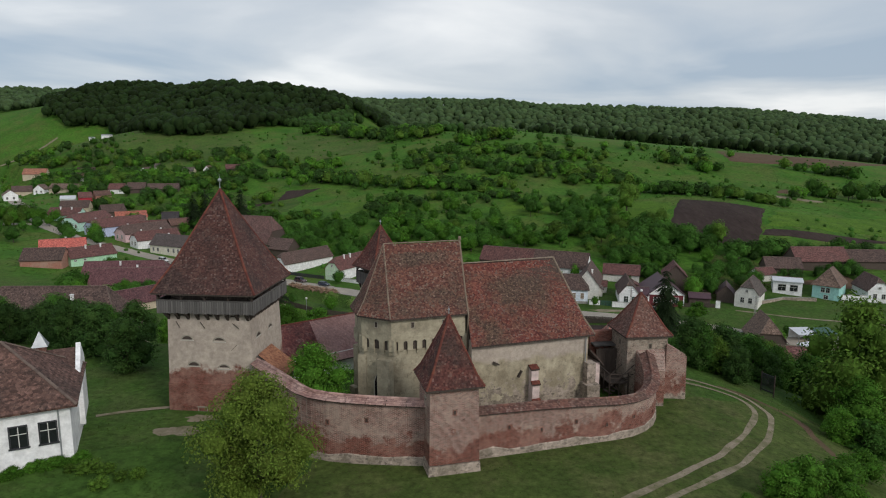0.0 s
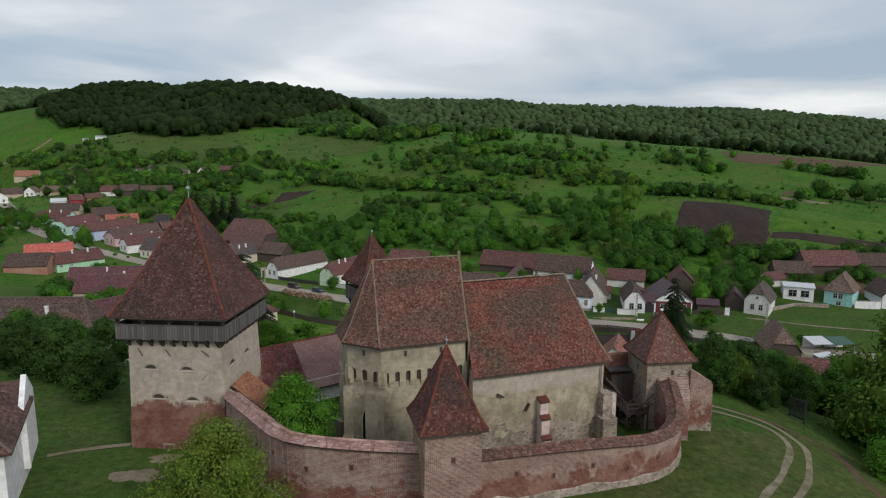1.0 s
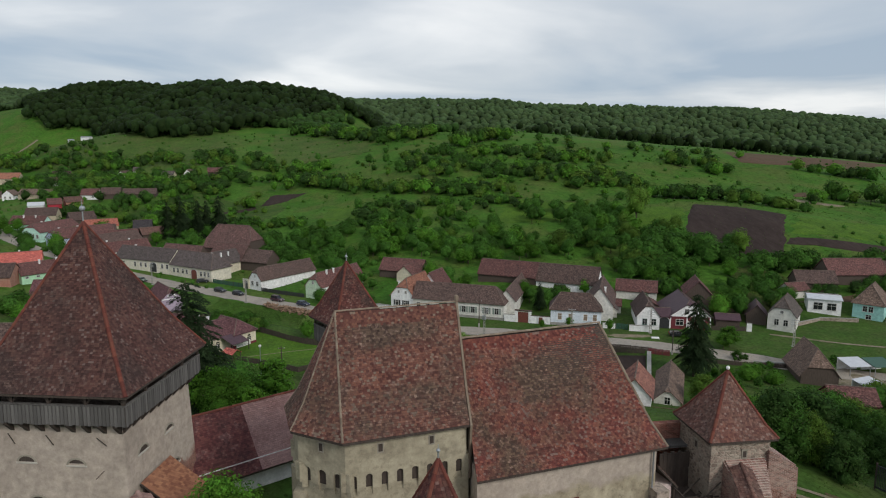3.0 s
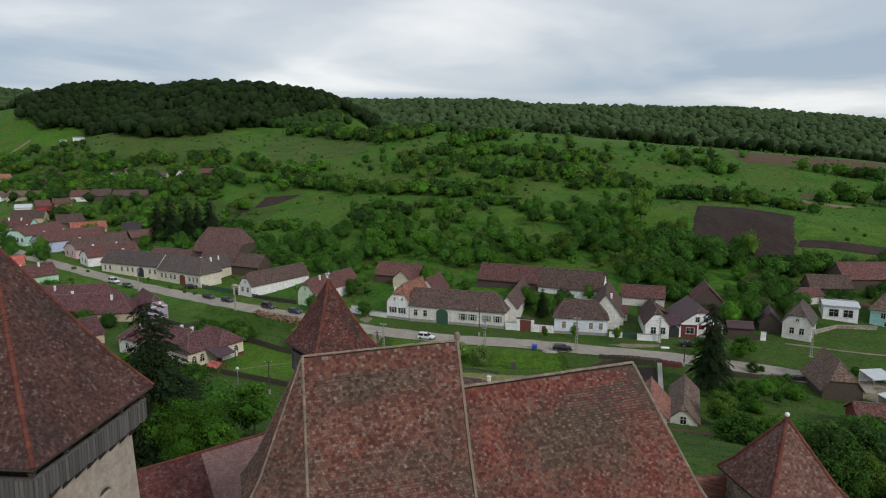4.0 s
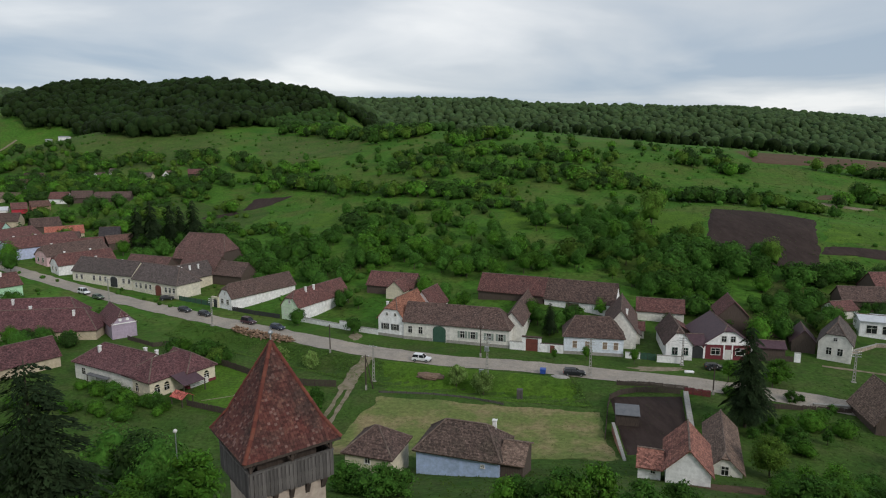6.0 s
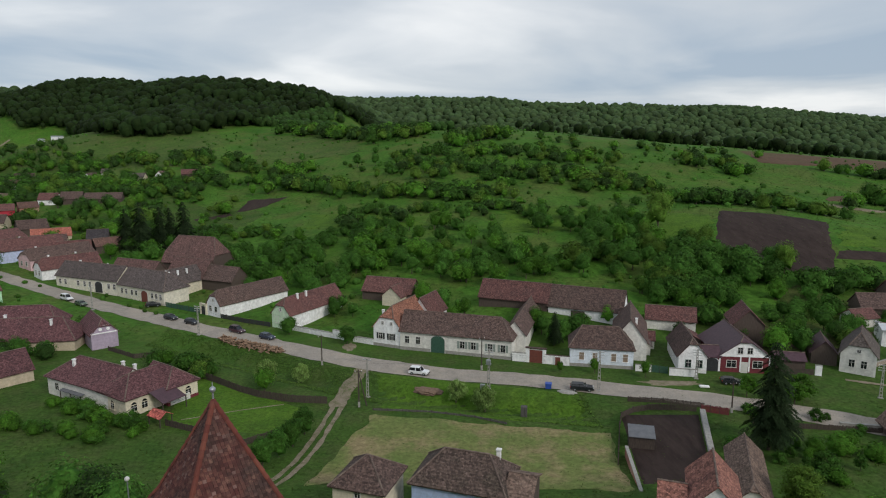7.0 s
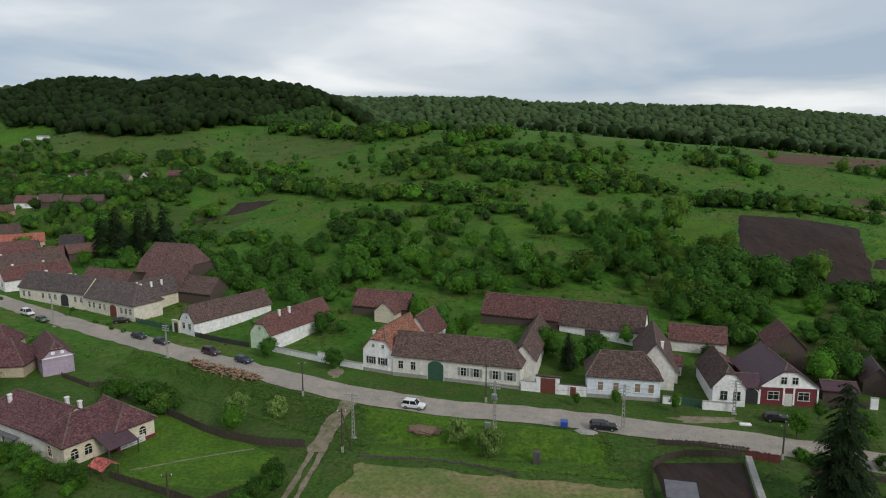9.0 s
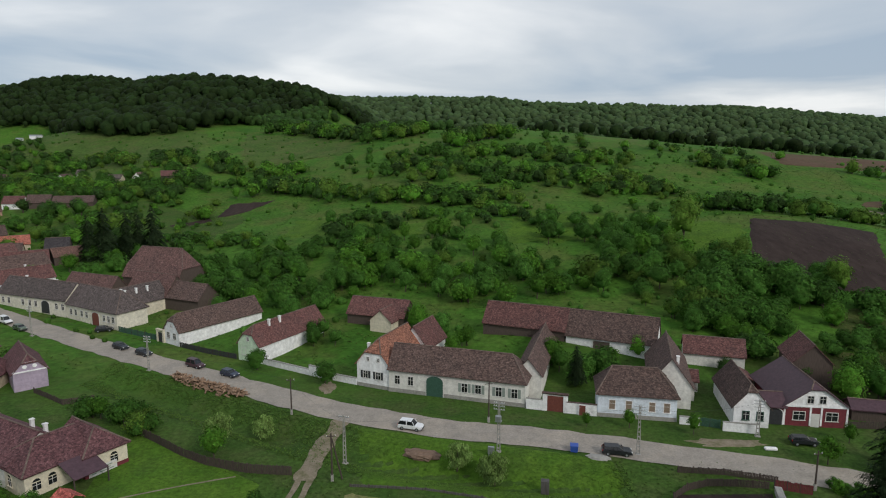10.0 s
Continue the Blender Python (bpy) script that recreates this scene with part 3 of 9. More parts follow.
def single_tiles(tv, tf, w, low, material, parent):
    """Takes the 300 whole tiles nearest to the ridge of the first slope out of the joined lot and lays them as pieces of their own on one mesh."""
    whole = [k for k in range(len(tv) // 6) if abs((tv[6 * k + 1] - tv[6 * k]).length - w) < 0.015 and low(tv[6 * k])]
    whole = sorted(whole, key=lambda k: -tv[6 * k].z)[:300]
    me = None
    for k in whole:
        p, q, b, a, p0, q0 = tv[6 * k:6 * k + 6]
        x = (q - p).normalized()
        up = (a - p0)
        y = (up - x * up.dot(x)).normalized()
        z = x.cross(y)
        if z.z < 0:
            x, z, p0 = -x, -z, q0
        if me is None:
            bm = bmesh.new()
            h, ln = 0.045, up.length
            vs = [bm.verts.new(c) for c in ((0, 0, h), (w, 0, h), (w, ln, 0.012), (0, ln, 0.012), (0, 0, 0.002), (w, 0, 0.002), (w * 0.5, -0.018, h), (w * 0.5, -0.018, 0.002))]
            for f in ((0, 6, 1, 2, 3), (4, 7, 6, 0), (7, 5, 1, 6), (4, 0, 3), (1, 5, 2)):
                bm.faces.new([vs[i] for i in f])
            ob = part("roof_tile", bm, material, parent)
            me = ob.data
        else:
            ob = new("roof_tile", me)
            ob.parent = parent
        m = Matrix((x, y, z)).transposed().to_4x4()
        m.translation = p0 + z * (rng.uniform(0, 0.012))
        ob.matrix_basis = m
    gone = set(whole)
    keep = [k for k in range(len(tv) // 6) if k not in gone]
    nv, nf = [], []
    for k in keep:
        i = len(nv)
        nv.extend(tv[6 * k:6 * k + 6])
        nf.extend(((i, i + 1, i + 2, i + 3), (i + 4, i + 5, i + 1, i), (i + 4, i, i + 3), (i + 1, i + 5, i + 2)))
    return nv, nf


def roof_of(faces_, material, parent, tile=(0.175, 0.15), cap_lines=(), cap_mat=None, cap_r=0.13, name="roof", ones=None):
    """Deck, plain tiles and ridge tiles of one roof as parts of its thing."""
    bm = bmesh.new()
    tv, tf = [], []
    for s in faces_:
        slab(s, 0.16, bm)
        tiles(s, tile[0], tile[1], rng, tv, tf)
    r = part(name, bm, M_WOODD, parent)
    if ones:
        tv, tf = single_tiles(tv, tf, tile[0] - 0.012, ones[1], ones[0], r)
    raw("roof_tiles", tv, tf, material, r, "weathered plain clay tiles", "stuff")
    if cap_lines:
        cv, cf = [], []
        for ln in cap_lines:
            for p, q in zip(ln[:-1], ln[1:]):
                caps(p, q, cap_r, 0.34, rng, cv, cf)
        raw("ridge_tiles", cv, cf, cap_mat or M_CAP, r, "rounded ridge and hip tiles", "stuff")
    return r


def pyramid(he, ze, za, drop, f=0.3, wob=0.0):
    """Faces and hips of a four-sided swept pyramid roof round the local z axis."""
    c = [(-he, -he), (he, -he), (he, he), (-he, he)]
    fs, hips = [], []
    for k in range(4):
        a, b = (*c[k], ze), (*c[(k + 1) % 4], ze)
        top = (0, 0, za)
        ma, mb = flared(a, top, f, drop), flared(b, top, f, drop)
        ta, tb = Vector(a).lerp(Vector(top), 0.985), Vector(b).lerp(Vector(top), 0.985)
        fs.append([(a, b), (ma, mb), (ta, tb)])
        hips.append([a, ma, top])
    return fs, hips


def tapered(h0, h1, z0, z1, bm=None):
    bm = bm or bmesh.new()
    a = [bm.verts.new((x * h0, y * h0, z0)) for x, y in ((-1, -1), (1, -1), (1, 1), (-1, 1))]
    b = [bm.verts.new((x * h1, y * h1, z1)) for x, y in ((-1, -1), (1, -1), (1, 1), (-1, 1))]
    for k in range(4):
        bm.faces.new((a[k], a[(k + 1) % 4], b[(k + 1) % 4], b[k]))
    bm.faces.new(a[::-1])
    bm.faces.new(b)
    return bm


def finial(parent, z, h=1.4, ball=0.16, material=M_IRON):
    bm = tube((0, 0, z - 0.3), (0, 0, z + h * 0.6), 0.06, 0.04, 6)
    bmesh.ops.create_uvsphere(bm, u_segments=10, v_segments=7, radius=ball, matrix=Matrix.Translation((0, 0, z + h * 0.62)))
    tube((0, 0, z + h * 0.62), (0, 0, z + h), 0.03, 0.015, 6, bm)
    part("finial", bm, material, parent, "small metal finial with a ball")


def slit(parent, m, w, h, brow=True, name="loophole", rim=M_RIM):
    """A loophole with a worn rim, a dark panel set back in the rim as the hole's shade; m: local pose on the wall, y
    pointing inwards.
    """
    bm = bmesh.new()
    t = 0.07
    for x0, x1, z0, z1 in ((-w / 2 - t, -w / 2, -h / 2 - t, h / 2 + t), (w / 2, w / 2 + t, -h / 2 - t, h / 2 + t), (-w / 2, w / 2, -h / 2 - t, -h / 2), (-w / 2, w / 2, h / 2, h / 2 + t)):
        box(x0, -0.035, z0, x1, 0.05, z1, bm, m)
    if brow:
        box(-w / 2 - 0.12, -0.09, h / 2 + t, w / 2 + 0.12, 0.05, h / 2 + t + 0.09, bm, m)
    r = part(name, bm, rim, parent)
    # no hole in the wall: its inner shade is this dark panel
    part("opening", box(-w / 2, -0.006, -h / 2, w / 2, 0.05, h / 2, None, m), M_WOODD, r, "dark panel for the shade of a deep slot")
    return r


def eyelet(parent, m, w, h):
    """A low arched gun port: worn plaster rim, flat sill, dark sheet for the shade of the hollow."""
    n = 8
    arc = [(-math.cos(math.pi * k / n), math.sin(math.pi * k / n)) for k in range(n + 1)]
    bm = bmesh.new()
    out = [bm.verts.new(m @ Vector((x * (w / 2 + 0.13), -0.03, z * (h + 0.1) - h / 2))) for x, z in arc]
    inn = [bm.verts.new(m @ Vector((x * w / 2, -0.05, z * h - h / 2))) for x, z in arc]
    back = [bm.verts.new(m @ Vector((x * (w / 2 - 0.04), 0.02, z * (h - 0.03) - h / 2))) for x, z in arc]
    edge = [bm.verts.new(m @ Vector((x * (w / 2 + 0.17), 0.06, z * (h + 0.14) - h / 2))) for x, z in arc]
    for a, b in ((out, inn), (inn, back), (edge, out)):
        for k in range(n):
            bm.faces.new((a[k], a[k + 1], b[k + 1], b[k]))
    r = part("gun_port", bm, M_RIM, parent)
    part("sill", box(-w / 2 - 0.14, -0.07, -h / 2 - 0.1, w / 2 + 0.14, 0.05, -h / 2 + 0.02, None, m, 0.015), M_MORTAR, r)
    # dark sheet over the solid wall, coloured as the shade inside the port
    bm = bmesh.new()
    bm.faces.new([bm.verts.new(m @ Vector((x * (w / 2 - 0.01), -0.004, z * (h - 0.01) - h / 2))) for x, z in arc])
    part("opening", bm, M_WOODD, r, "dark sheet for the shade in the gun port")
    return r


FACE = {"f": 0, "r": 90, "b": 180, "l": 270}


def on_face(side, half, x, z):
    """The pose of a thing on a side of a square tower."""
    return pose(0, 0, 0, 0, 0, FACE[side]) @ pose(x, -half, z)


def gallery(parent, hg, hw, z0, z1, ze, board=0.25, brackets=7):
    """An open timber gallery: board parapet, posts and braces up to the eave, brackets on the wall below."""
    g = part("gallery_floor", tapered(hg - 0.06, hg - 0.06, z0 + 0.02, z0 + 0.14), M_WOODD, parent, "dark plank walkway")
    me = None
    n = int(2 * hg / board)
    w = 2 * hg / n
    for side in "frbl":
        for k in range(n):
            if me is None:
                ob = part("board", box(-w / 2 + 0.008, -0.035, z0 - 0.08, w / 2 - 0.008, 0.0, z1, None, None, 0.008), M_WOODG, g)
                me = ob.data
            else:
                ob = new("board", me)
                ob.parent = g
            ob.matrix_basis = pose(0, 0, 0, 0, 0, FACE[side]) @ pose(-hg + w * (k + 0.5), -hg + rng.uniform(-0.012, 0.012), rng.uniform(-0.07, 0.03))
        turn = pose(0, 0, 0, 0, 0, FACE[side])
        part("top_rail", box(-hg, -hg - 0.05, z1 - 0.02, hg, -hg + 0.12, z1 + 0.08, None, turn), M_WOODG, g)
        m = max(2, brackets // 2)
        for k in range(m + 1):
            x = -hg + 0.12 + (2 * hg - 0.24) * k / m
            if k < m or side in "fb":
                part("post", box(x - 0.08, -hg + 0.01, z0, x + 0.08, -hg + 0.17, ze + 0.1, None, turn), M_WOODD, g)
            for s in (-1, 1):
                if abs(x + s * 0.7) < hg:
                    p, q = turn @ Vector((x, -hg + 0.1, z1 + 0.1)), turn @ Vector((x + s * 0.75, -hg + 0.1, ze + 0.12))
                    part("brace", tube(p, q, 0.07, 0.07, 4), M_WOODD, g)
        for k in range(brackets + 1):
            x = -hw + 0.15 + (2 * hw - 0.3) * k / brackets
            bm = bmesh.new()
            pr = [(x - 0.13, -hw + 0.02), (x + 0.13, -hw + 0.02), (x + 0.13, -hg + 0.12), (x - 0.13, -hg + 0.12)]
            lo = [bm.verts.new(turn @ Vector((px, py, z0 - (0.95 if i < 2 else 0.28)))) for i, (px, py) in enumerate(pr)]
            hi = [bm.verts.new(turn @ Vector((px, py, z0 + 0.0))) for px, py in pr]
            for i in range(4):
                bm.faces.new((lo[i], lo[(i + 1) % 4], hi[(i + 1) % 4], hi[i]))
            bm.faces.new(lo[::-1])
            bm.faces.new(hi)
            part("bracket", bm, M_WOODD, g)
    # dark colour of this core stands for the shade in the gap under the eave
    part("inner_wall", tapered(hw - 0.35, hw - 0.35, z0 + 0.1, ze + 0.9), M_WOODD, g, "core behind the gallery, dark for the shade of the gap")
    return g


# bell tower with its timber gallery
ta = thing("bell_tower", pose(-23.45, 66.7, 0, 0, 0, -5), "square cream-plastered bell tower with timber gallery and tiled pyramid roof", "tower")
part("wall", tapered(4.50, 4.30, 23.6, 31.4), M_TOWERW, ta, "stained cream plaster worn to brick below")
part("brick_base", tapered(4.66, 4.56, 18.5, 23.7), M_BRICKDARK, ta, "bare red brick lower storey")
for side in "fr":
    for x, z in ((-2.35, 28.5), (1.05, 28.4), (-1.75, 25.75), (1.45, 25.55)):
        eyelet(ta, on_face(side, 4.375 if z > 27 else 4.448, x, z), 1.15, 0.42)
    for x in (-2.6, 0.1, 2.7):
        slit(ta, on_face(side, 4.325, x, 30.9), 0.7, 0.16, False)
slit(ta, on_face("f", 4.60, -1.0, 20.9), 0.9, 0.35)
for x, a in ((-3.2, 60), (-0.6, 55), (2.9, 40), (2.6, -45)):
    m = on_face("f", 4.41, x, 29.9 if a > 0 else 27.6) @ pose(0, 0, 0, 0, a, 0)
    part("tie_iron", box(-0.42, -0.035, -0.02, 0.42, 0.01, 0.02, None, m), M_WOODD, ta, "slanting wrought-iron wall tie")
gallery(ta, 5.02, 4.32, 31.35, 32.55, 33.35, 0.25, 8)
fs, hips = pyramid(5.38, 33.35, 43.45, 0.42)
roof_of(fs, M_TILEB, ta, (0.175, 0.145), hips, M_CAP, 0.13)
finial(ta, 43.4, 1.6, 0.2)

# lean-to beside the bell tower
lt = thing("lean_to", pose(-17.6, 64.6, 0, 0, 0, -5), "small orange-tiled lean-to of dark timber against the tower", "shed")
part("body", box(-1.4, -1.5, 20, 1.2, 1.5, 24.6), M_WOODD, lt)
roof_of([[((1.7, -1.9, 24.3), (1.7, 1.9, 24.3)), ((-1.3, -1.9, 26.6), (-1.3, 1.9, 26.6))]], mat("orange_lean_to_tiles", (0.24, 0.10, 0.058), (0.29, 0.135, 0.080), 0.6, 0.9, 0.3, 20, island=0.3), lt, (0.22, 0.2))

# chancel and nave
CH = pose(1.7, 64.9, 0, 0, 0, 18.5)
ch = thing("chancel", CH, "tall fortified chancel with polygonal apse, corbel arches and mossy tiled roof", "church")
OCT = ((-0.75, -4.1), (-8.3, -4.1), (-10.72, -1.70), (-10.72, 1.70), (-8.3, 4.1), (0.25, 4.1))
LOW = ((-0.5, -3.86), (-8.2, -3.86), (-10.48, -1.60), (-10.48, 1.60), (-8.2, 3.86), (0.2, 3.86))
part("wall", prism(LOW, 18.5, 29.75), M_CHANW, ch, "grey patched lime render")
part("defence_storey", prism(OCT, 29.6, 31.95), M_CHAN, ch, "projecting cream-plastered upper storey")
edges = list(zip(OCT[:-1], OCT[1:]))
for ei, ((x0, y0), (x1, y1)) in enumerate(edges):
    ln = math.hypot(x1 - x0, y1 - y0)
    ang = math.degrees(math.atan2(y1 - y0, x1 - x0)) + 180
    n = max(3, round(ln / 0.98))
    for k in range(n + 1):
        f = k / n
        m = pose(x0 + (x1 - x0) * f, y0 + (y1 - y0) * f, 0, 0, 0, ang)
        bm = bmesh.new()
        box(-0.27, 0.01, 28.45, 0.27, 0.5, 29.62, bm, m)
        box(-0.25, 0.14, 28.05, 0.25, 0.5, 28.46, bm, m)
        part("corbel", bm, M_CHAN, ch)
    for k in range(n):
        f = (k + 0.5) / n
        m = pose(x0 + (x1 - x0) * f, y0 + (y1 - y0) * f, 0, 0, 0, ang)
        bm = bmesh.new()
        ring = []
        r = ln / n / 2 - 0.26
        for s in range(7):
            t = math.pi * s / 6
            ring.append((r * math.cos(t), r * math.sin(t) * 0.9))
        top = 29.63
        for d in (0.02, 0.34):
            vs = [bm.verts.new(m @ Vector((px, d, top - 0.42 + pz))) for px, pz in ring]
            ve = [bm.verts.new(m @ Vector((px, d, top))) for px, pz in ring]
            for s in range(6):
                bm.faces.new((vs[s], vs[s + 1], ve[s + 1], ve[s]))
            if d > 0.1:
                for s in range(6):
                    bm.faces.new((first[s], first[s + 1], vs[s + 1], vs[s]))
            first = vs
        part("arch", bm, M_CHAN, ch)
        # dark panel in place of a real drop hole, giving its shade by colour
        part("machicolation", box(-r - 0.02, 0.19, 28.5, r + 0.02, 0.26, top - 0.06, None, m), M_WOODD, ch, "dark panel for the shade of a drop hole between the corbels")
    for f in ((0.3, 0.72) if ln > 5 else (0.5,)):
        m = pose(x0 + (x1 - x0) * f, y0 + (y1 - y0) * f, 30.95, 0, 0, ang)
        slit(ch, m, 0.26, 0.5, False)
    # corner buttress
    m = pose(x1, y1, 0, 0, 0, ang + (22 if ei in (1, 2, 3) else 45 if ei == 0 else 0))
    if ei < 4:
        bm = box(-0.42, 0.0, 18.5, 0.42, 1.4, 27.6, None, m)
        box(-0.5, -0.5, 18.5, 0.5, 1.0, 23.2, bm, m)
        part("buttress", bm, M_CHAN, ch, "stepped corner buttress")


def lancet(parent, m, w, h):
    """A pointed window: stone frame with a dark leaded pane set back."""
    pts = [(-w / 2, 0), (w / 2, 0), (w / 2, h * 0.68), (w * 0.28, h * 0.87), (0, h), (-w * 0.28, h * 0.87), (-w / 2, h * 0.68)]
    bm = bmesh.new()
    a = [bm.verts.new(m @ Vector((x * 1.3, -0.06, z * 1.03 - 0.05))) for x, z in pts]
    b = [bm.verts.new(m @ Vector((x, -0.06, z))) for x, z in pts]
    c = [bm.verts.new(m @ Vector((x, 0.05, z))) for x, z in pts]
    d = [bm.verts.new(m @ Vector((x * 1.3, 0.05, z * 1.03 - 0.05))) for x, z in pts]
    for k in range(7):
        j = (k + 1) % 7
        bm.faces.new((a[k], a[j], b[j], b[k]))
        bm.faces.new((b[k], b[j], c[j], c[k]))
        bm.faces.new((a[k], d[k], d[j], a[j]))
    fr = part("window", bm, M_MORTAR, parent, "pointed lancet window in a stone frame")
    bm = bmesh.new()
    bm.faces.new([bm.verts.new(m @ Vector((x, -0.004, z))) for x, z in pts])
    part("pane", bm, M_GLASS, fr)


lancet(ch, pose(-9.34, -2.73, 23.0, 0, 0, -45), 0.75, 3.0)
lancet(ch, pose(-4.2, -3.86, 23.2, 0, 0, 0), 0.75, 3.0)

E_Z, R_Z = 31.75, 38.35
eo = [(-0.70, -4.52, E_Z), (-8.48, -4.52, E_Z), (-11.15, -1.87, E_Z), (-11.15, 1.87, E_Z), (-8.48, 4.52, E_Z), (0.55, 4.52, E_Z)]
r0, r1 = (0.0, 0, R_Z), (-8.0, 0, R_Z)
tops = [r0, r1, r1, r1, r1, r0]
mids = [flared(a, b, 0.27, 0.42) for a, b in zip(eo, tops)]
cf = []
for k in range(5):
    ta_, tb_ = Vector(eo[k]).lerp(Vector(tops[k]), 0.985), Vector(eo[k + 1]).lerp(Vector(tops[k + 1]), 0.985)
    cf.append([(eo[k], eo[k + 1]), (mids[k], mids[k + 1]), (ta_, tb_)])
roof_of(cf, M_TILEC, ch, (0.175, 0.145), [[r0, r1]] + [[eo[k], mids[k], r1] for k in (1, 2, 3, 4)], M_RIDGE, 0.075, ones=(M_TILEC_ONE, lambda p: p.y < 0 and p.x > -8))
# gable wall over the nave, its verge standing a hand above the tiles
bm = bmesh.new()
prof = [(-4.55, E_Z - 0.05), (-3.2, E_Z + 1.65), (0, R_Z + 0.16), (3.2, E_Z + 1.65), (4.55, E_Z - 0.05), (4.1, 28.0), (-4.1, 28.0)]
va = [bm.verts.new((0.0 + 0.145 * y, y, z)) for y, z in prof]
vb = [bm.verts.new((0.14 + 0.145 * y, y, z)) for y, z in prof]
for k in range(7):
    bm.faces.new((va[k], va[(k + 1) % 7], vb[(k + 1) % 7], vb[k]))
bm.faces.new(va[::-1])
bm.faces.new(vb)
part("gable_wall", bm, M_RIDGE, ch, "pale mortared gable between the two roofs")
part("gable_knob", box(-0.08, -0.14, R_Z, 0.2, 0.14, R_Z + 0.45, None, None, 0.08), M_RIDGE, ch)

nv = thing("nave", CH, "long rendered church nave with steep red-brown tiled roof", "church")
part("wall", prism(((-0.55, -5.45), (12.45, -5.45), (12.45, 3.9), (0.8, 3.9)), 18.5, 29.0), M_NAVEW, nv, "patched render over rubble stone")
part("cornice", prism(((-0.6, -5.62), (12.6, -5.62), (12.6, 4.05), (0.8, 4.05)), 28.55, 28.95), M_CREAM, nv, "moulded eaves cornice")
ne = [(-0.75, -5.95, 28.75), (12.95, -5.95, 28.75), (12.95, 4.35, 28.75), (0.6, 4.35, 28.75)]
q0, q1 = (0.1, -0.85, 36.05), (10.55, -0.85, 36.15)
nt = [q0, q1, q1, q0]
nm = [flared(a, b, 0.25, 0.40) for a, b in zip(ne, nt)]
nf = []
for k in range(3):
    ta_, tb_ = Vector(ne[k]).lerp(Vector(nt[k]), 0.985), Vector(ne[k + 1]).lerp(Vector(nt[k + 1]), 0.985)
    nf.append([(ne[k], ne[k + 1]), (nm[k], nm[k + 1]), (ta_, tb_)])
roof_of(nf, M_TILE, nv, (0.175, 0.145), [[q0, q1], [ne[1], nm[1], q1], [ne[2], nm[2], q1]], M_RIDGE, 0.10, ones=(M_TILE_ONE, lambda p: p.y < -0.85 and p.x < 10))
W_PIER = mat("pale_pink_render", (0.56, 0.44, 0.41), (0.66, 0.55, 0.52), 1.2, 0.9, 0.2, 6, fine=2)
# brick pier with tiled cap, corner buttress, rain pipe, loose beams
for n_, (z0_, z1_, d_) in enumerate(((18.5, 22.6, 1.25), (22.6, 24.4, 0.95), (24.4, 25.9, 0.65))):
    part("pier", box(5.68, -5.45 - d_, z0_, 6.47, -5.4, z1_), W_PIER, nv, "pale pink rendered buttress stage")
    roof_of([[((5.6, -5.55 - d_, z1_ - 0.06), (6.55, -5.55 - d_, z1_ - 0.06)), ((5.6, -5.45 - (d_ - 0.28 if n_ < 2 else 0), z1_ + 0.2), (6.55, -5.45 - (d_ - 0.28 if n_ < 2 else 0), z1_ + 0.2))]], M_CAP, nv, (0.2, 0.2), name="pier_roof")
bm = box(11.7, -6.9, 18.5, 13.2, -5.2, 23.6)
box(12.0, -6.3, 18.5, 13.0, -5.2, 25.8, bm)
part("buttress", bm, M_STONE, nv, "stepped rubble corner buttress")
part("rain_pipe", tube((12.1, -5.62, 20), (12.1, -5.62, 28.6), 0.06, 0.06, 8), M_IRON, nv)
for x, z, a, l in ((2.0, 26.7, 28, 0.32), (4.6, 25.3, -60, 0.38)):
    part("roof_beam_stub", box(-l, -0.35, -0.06, l, 0.1, 0.06, None, pose(x, -5.45, z, 0, a, 0)), M_WOODD, nv)

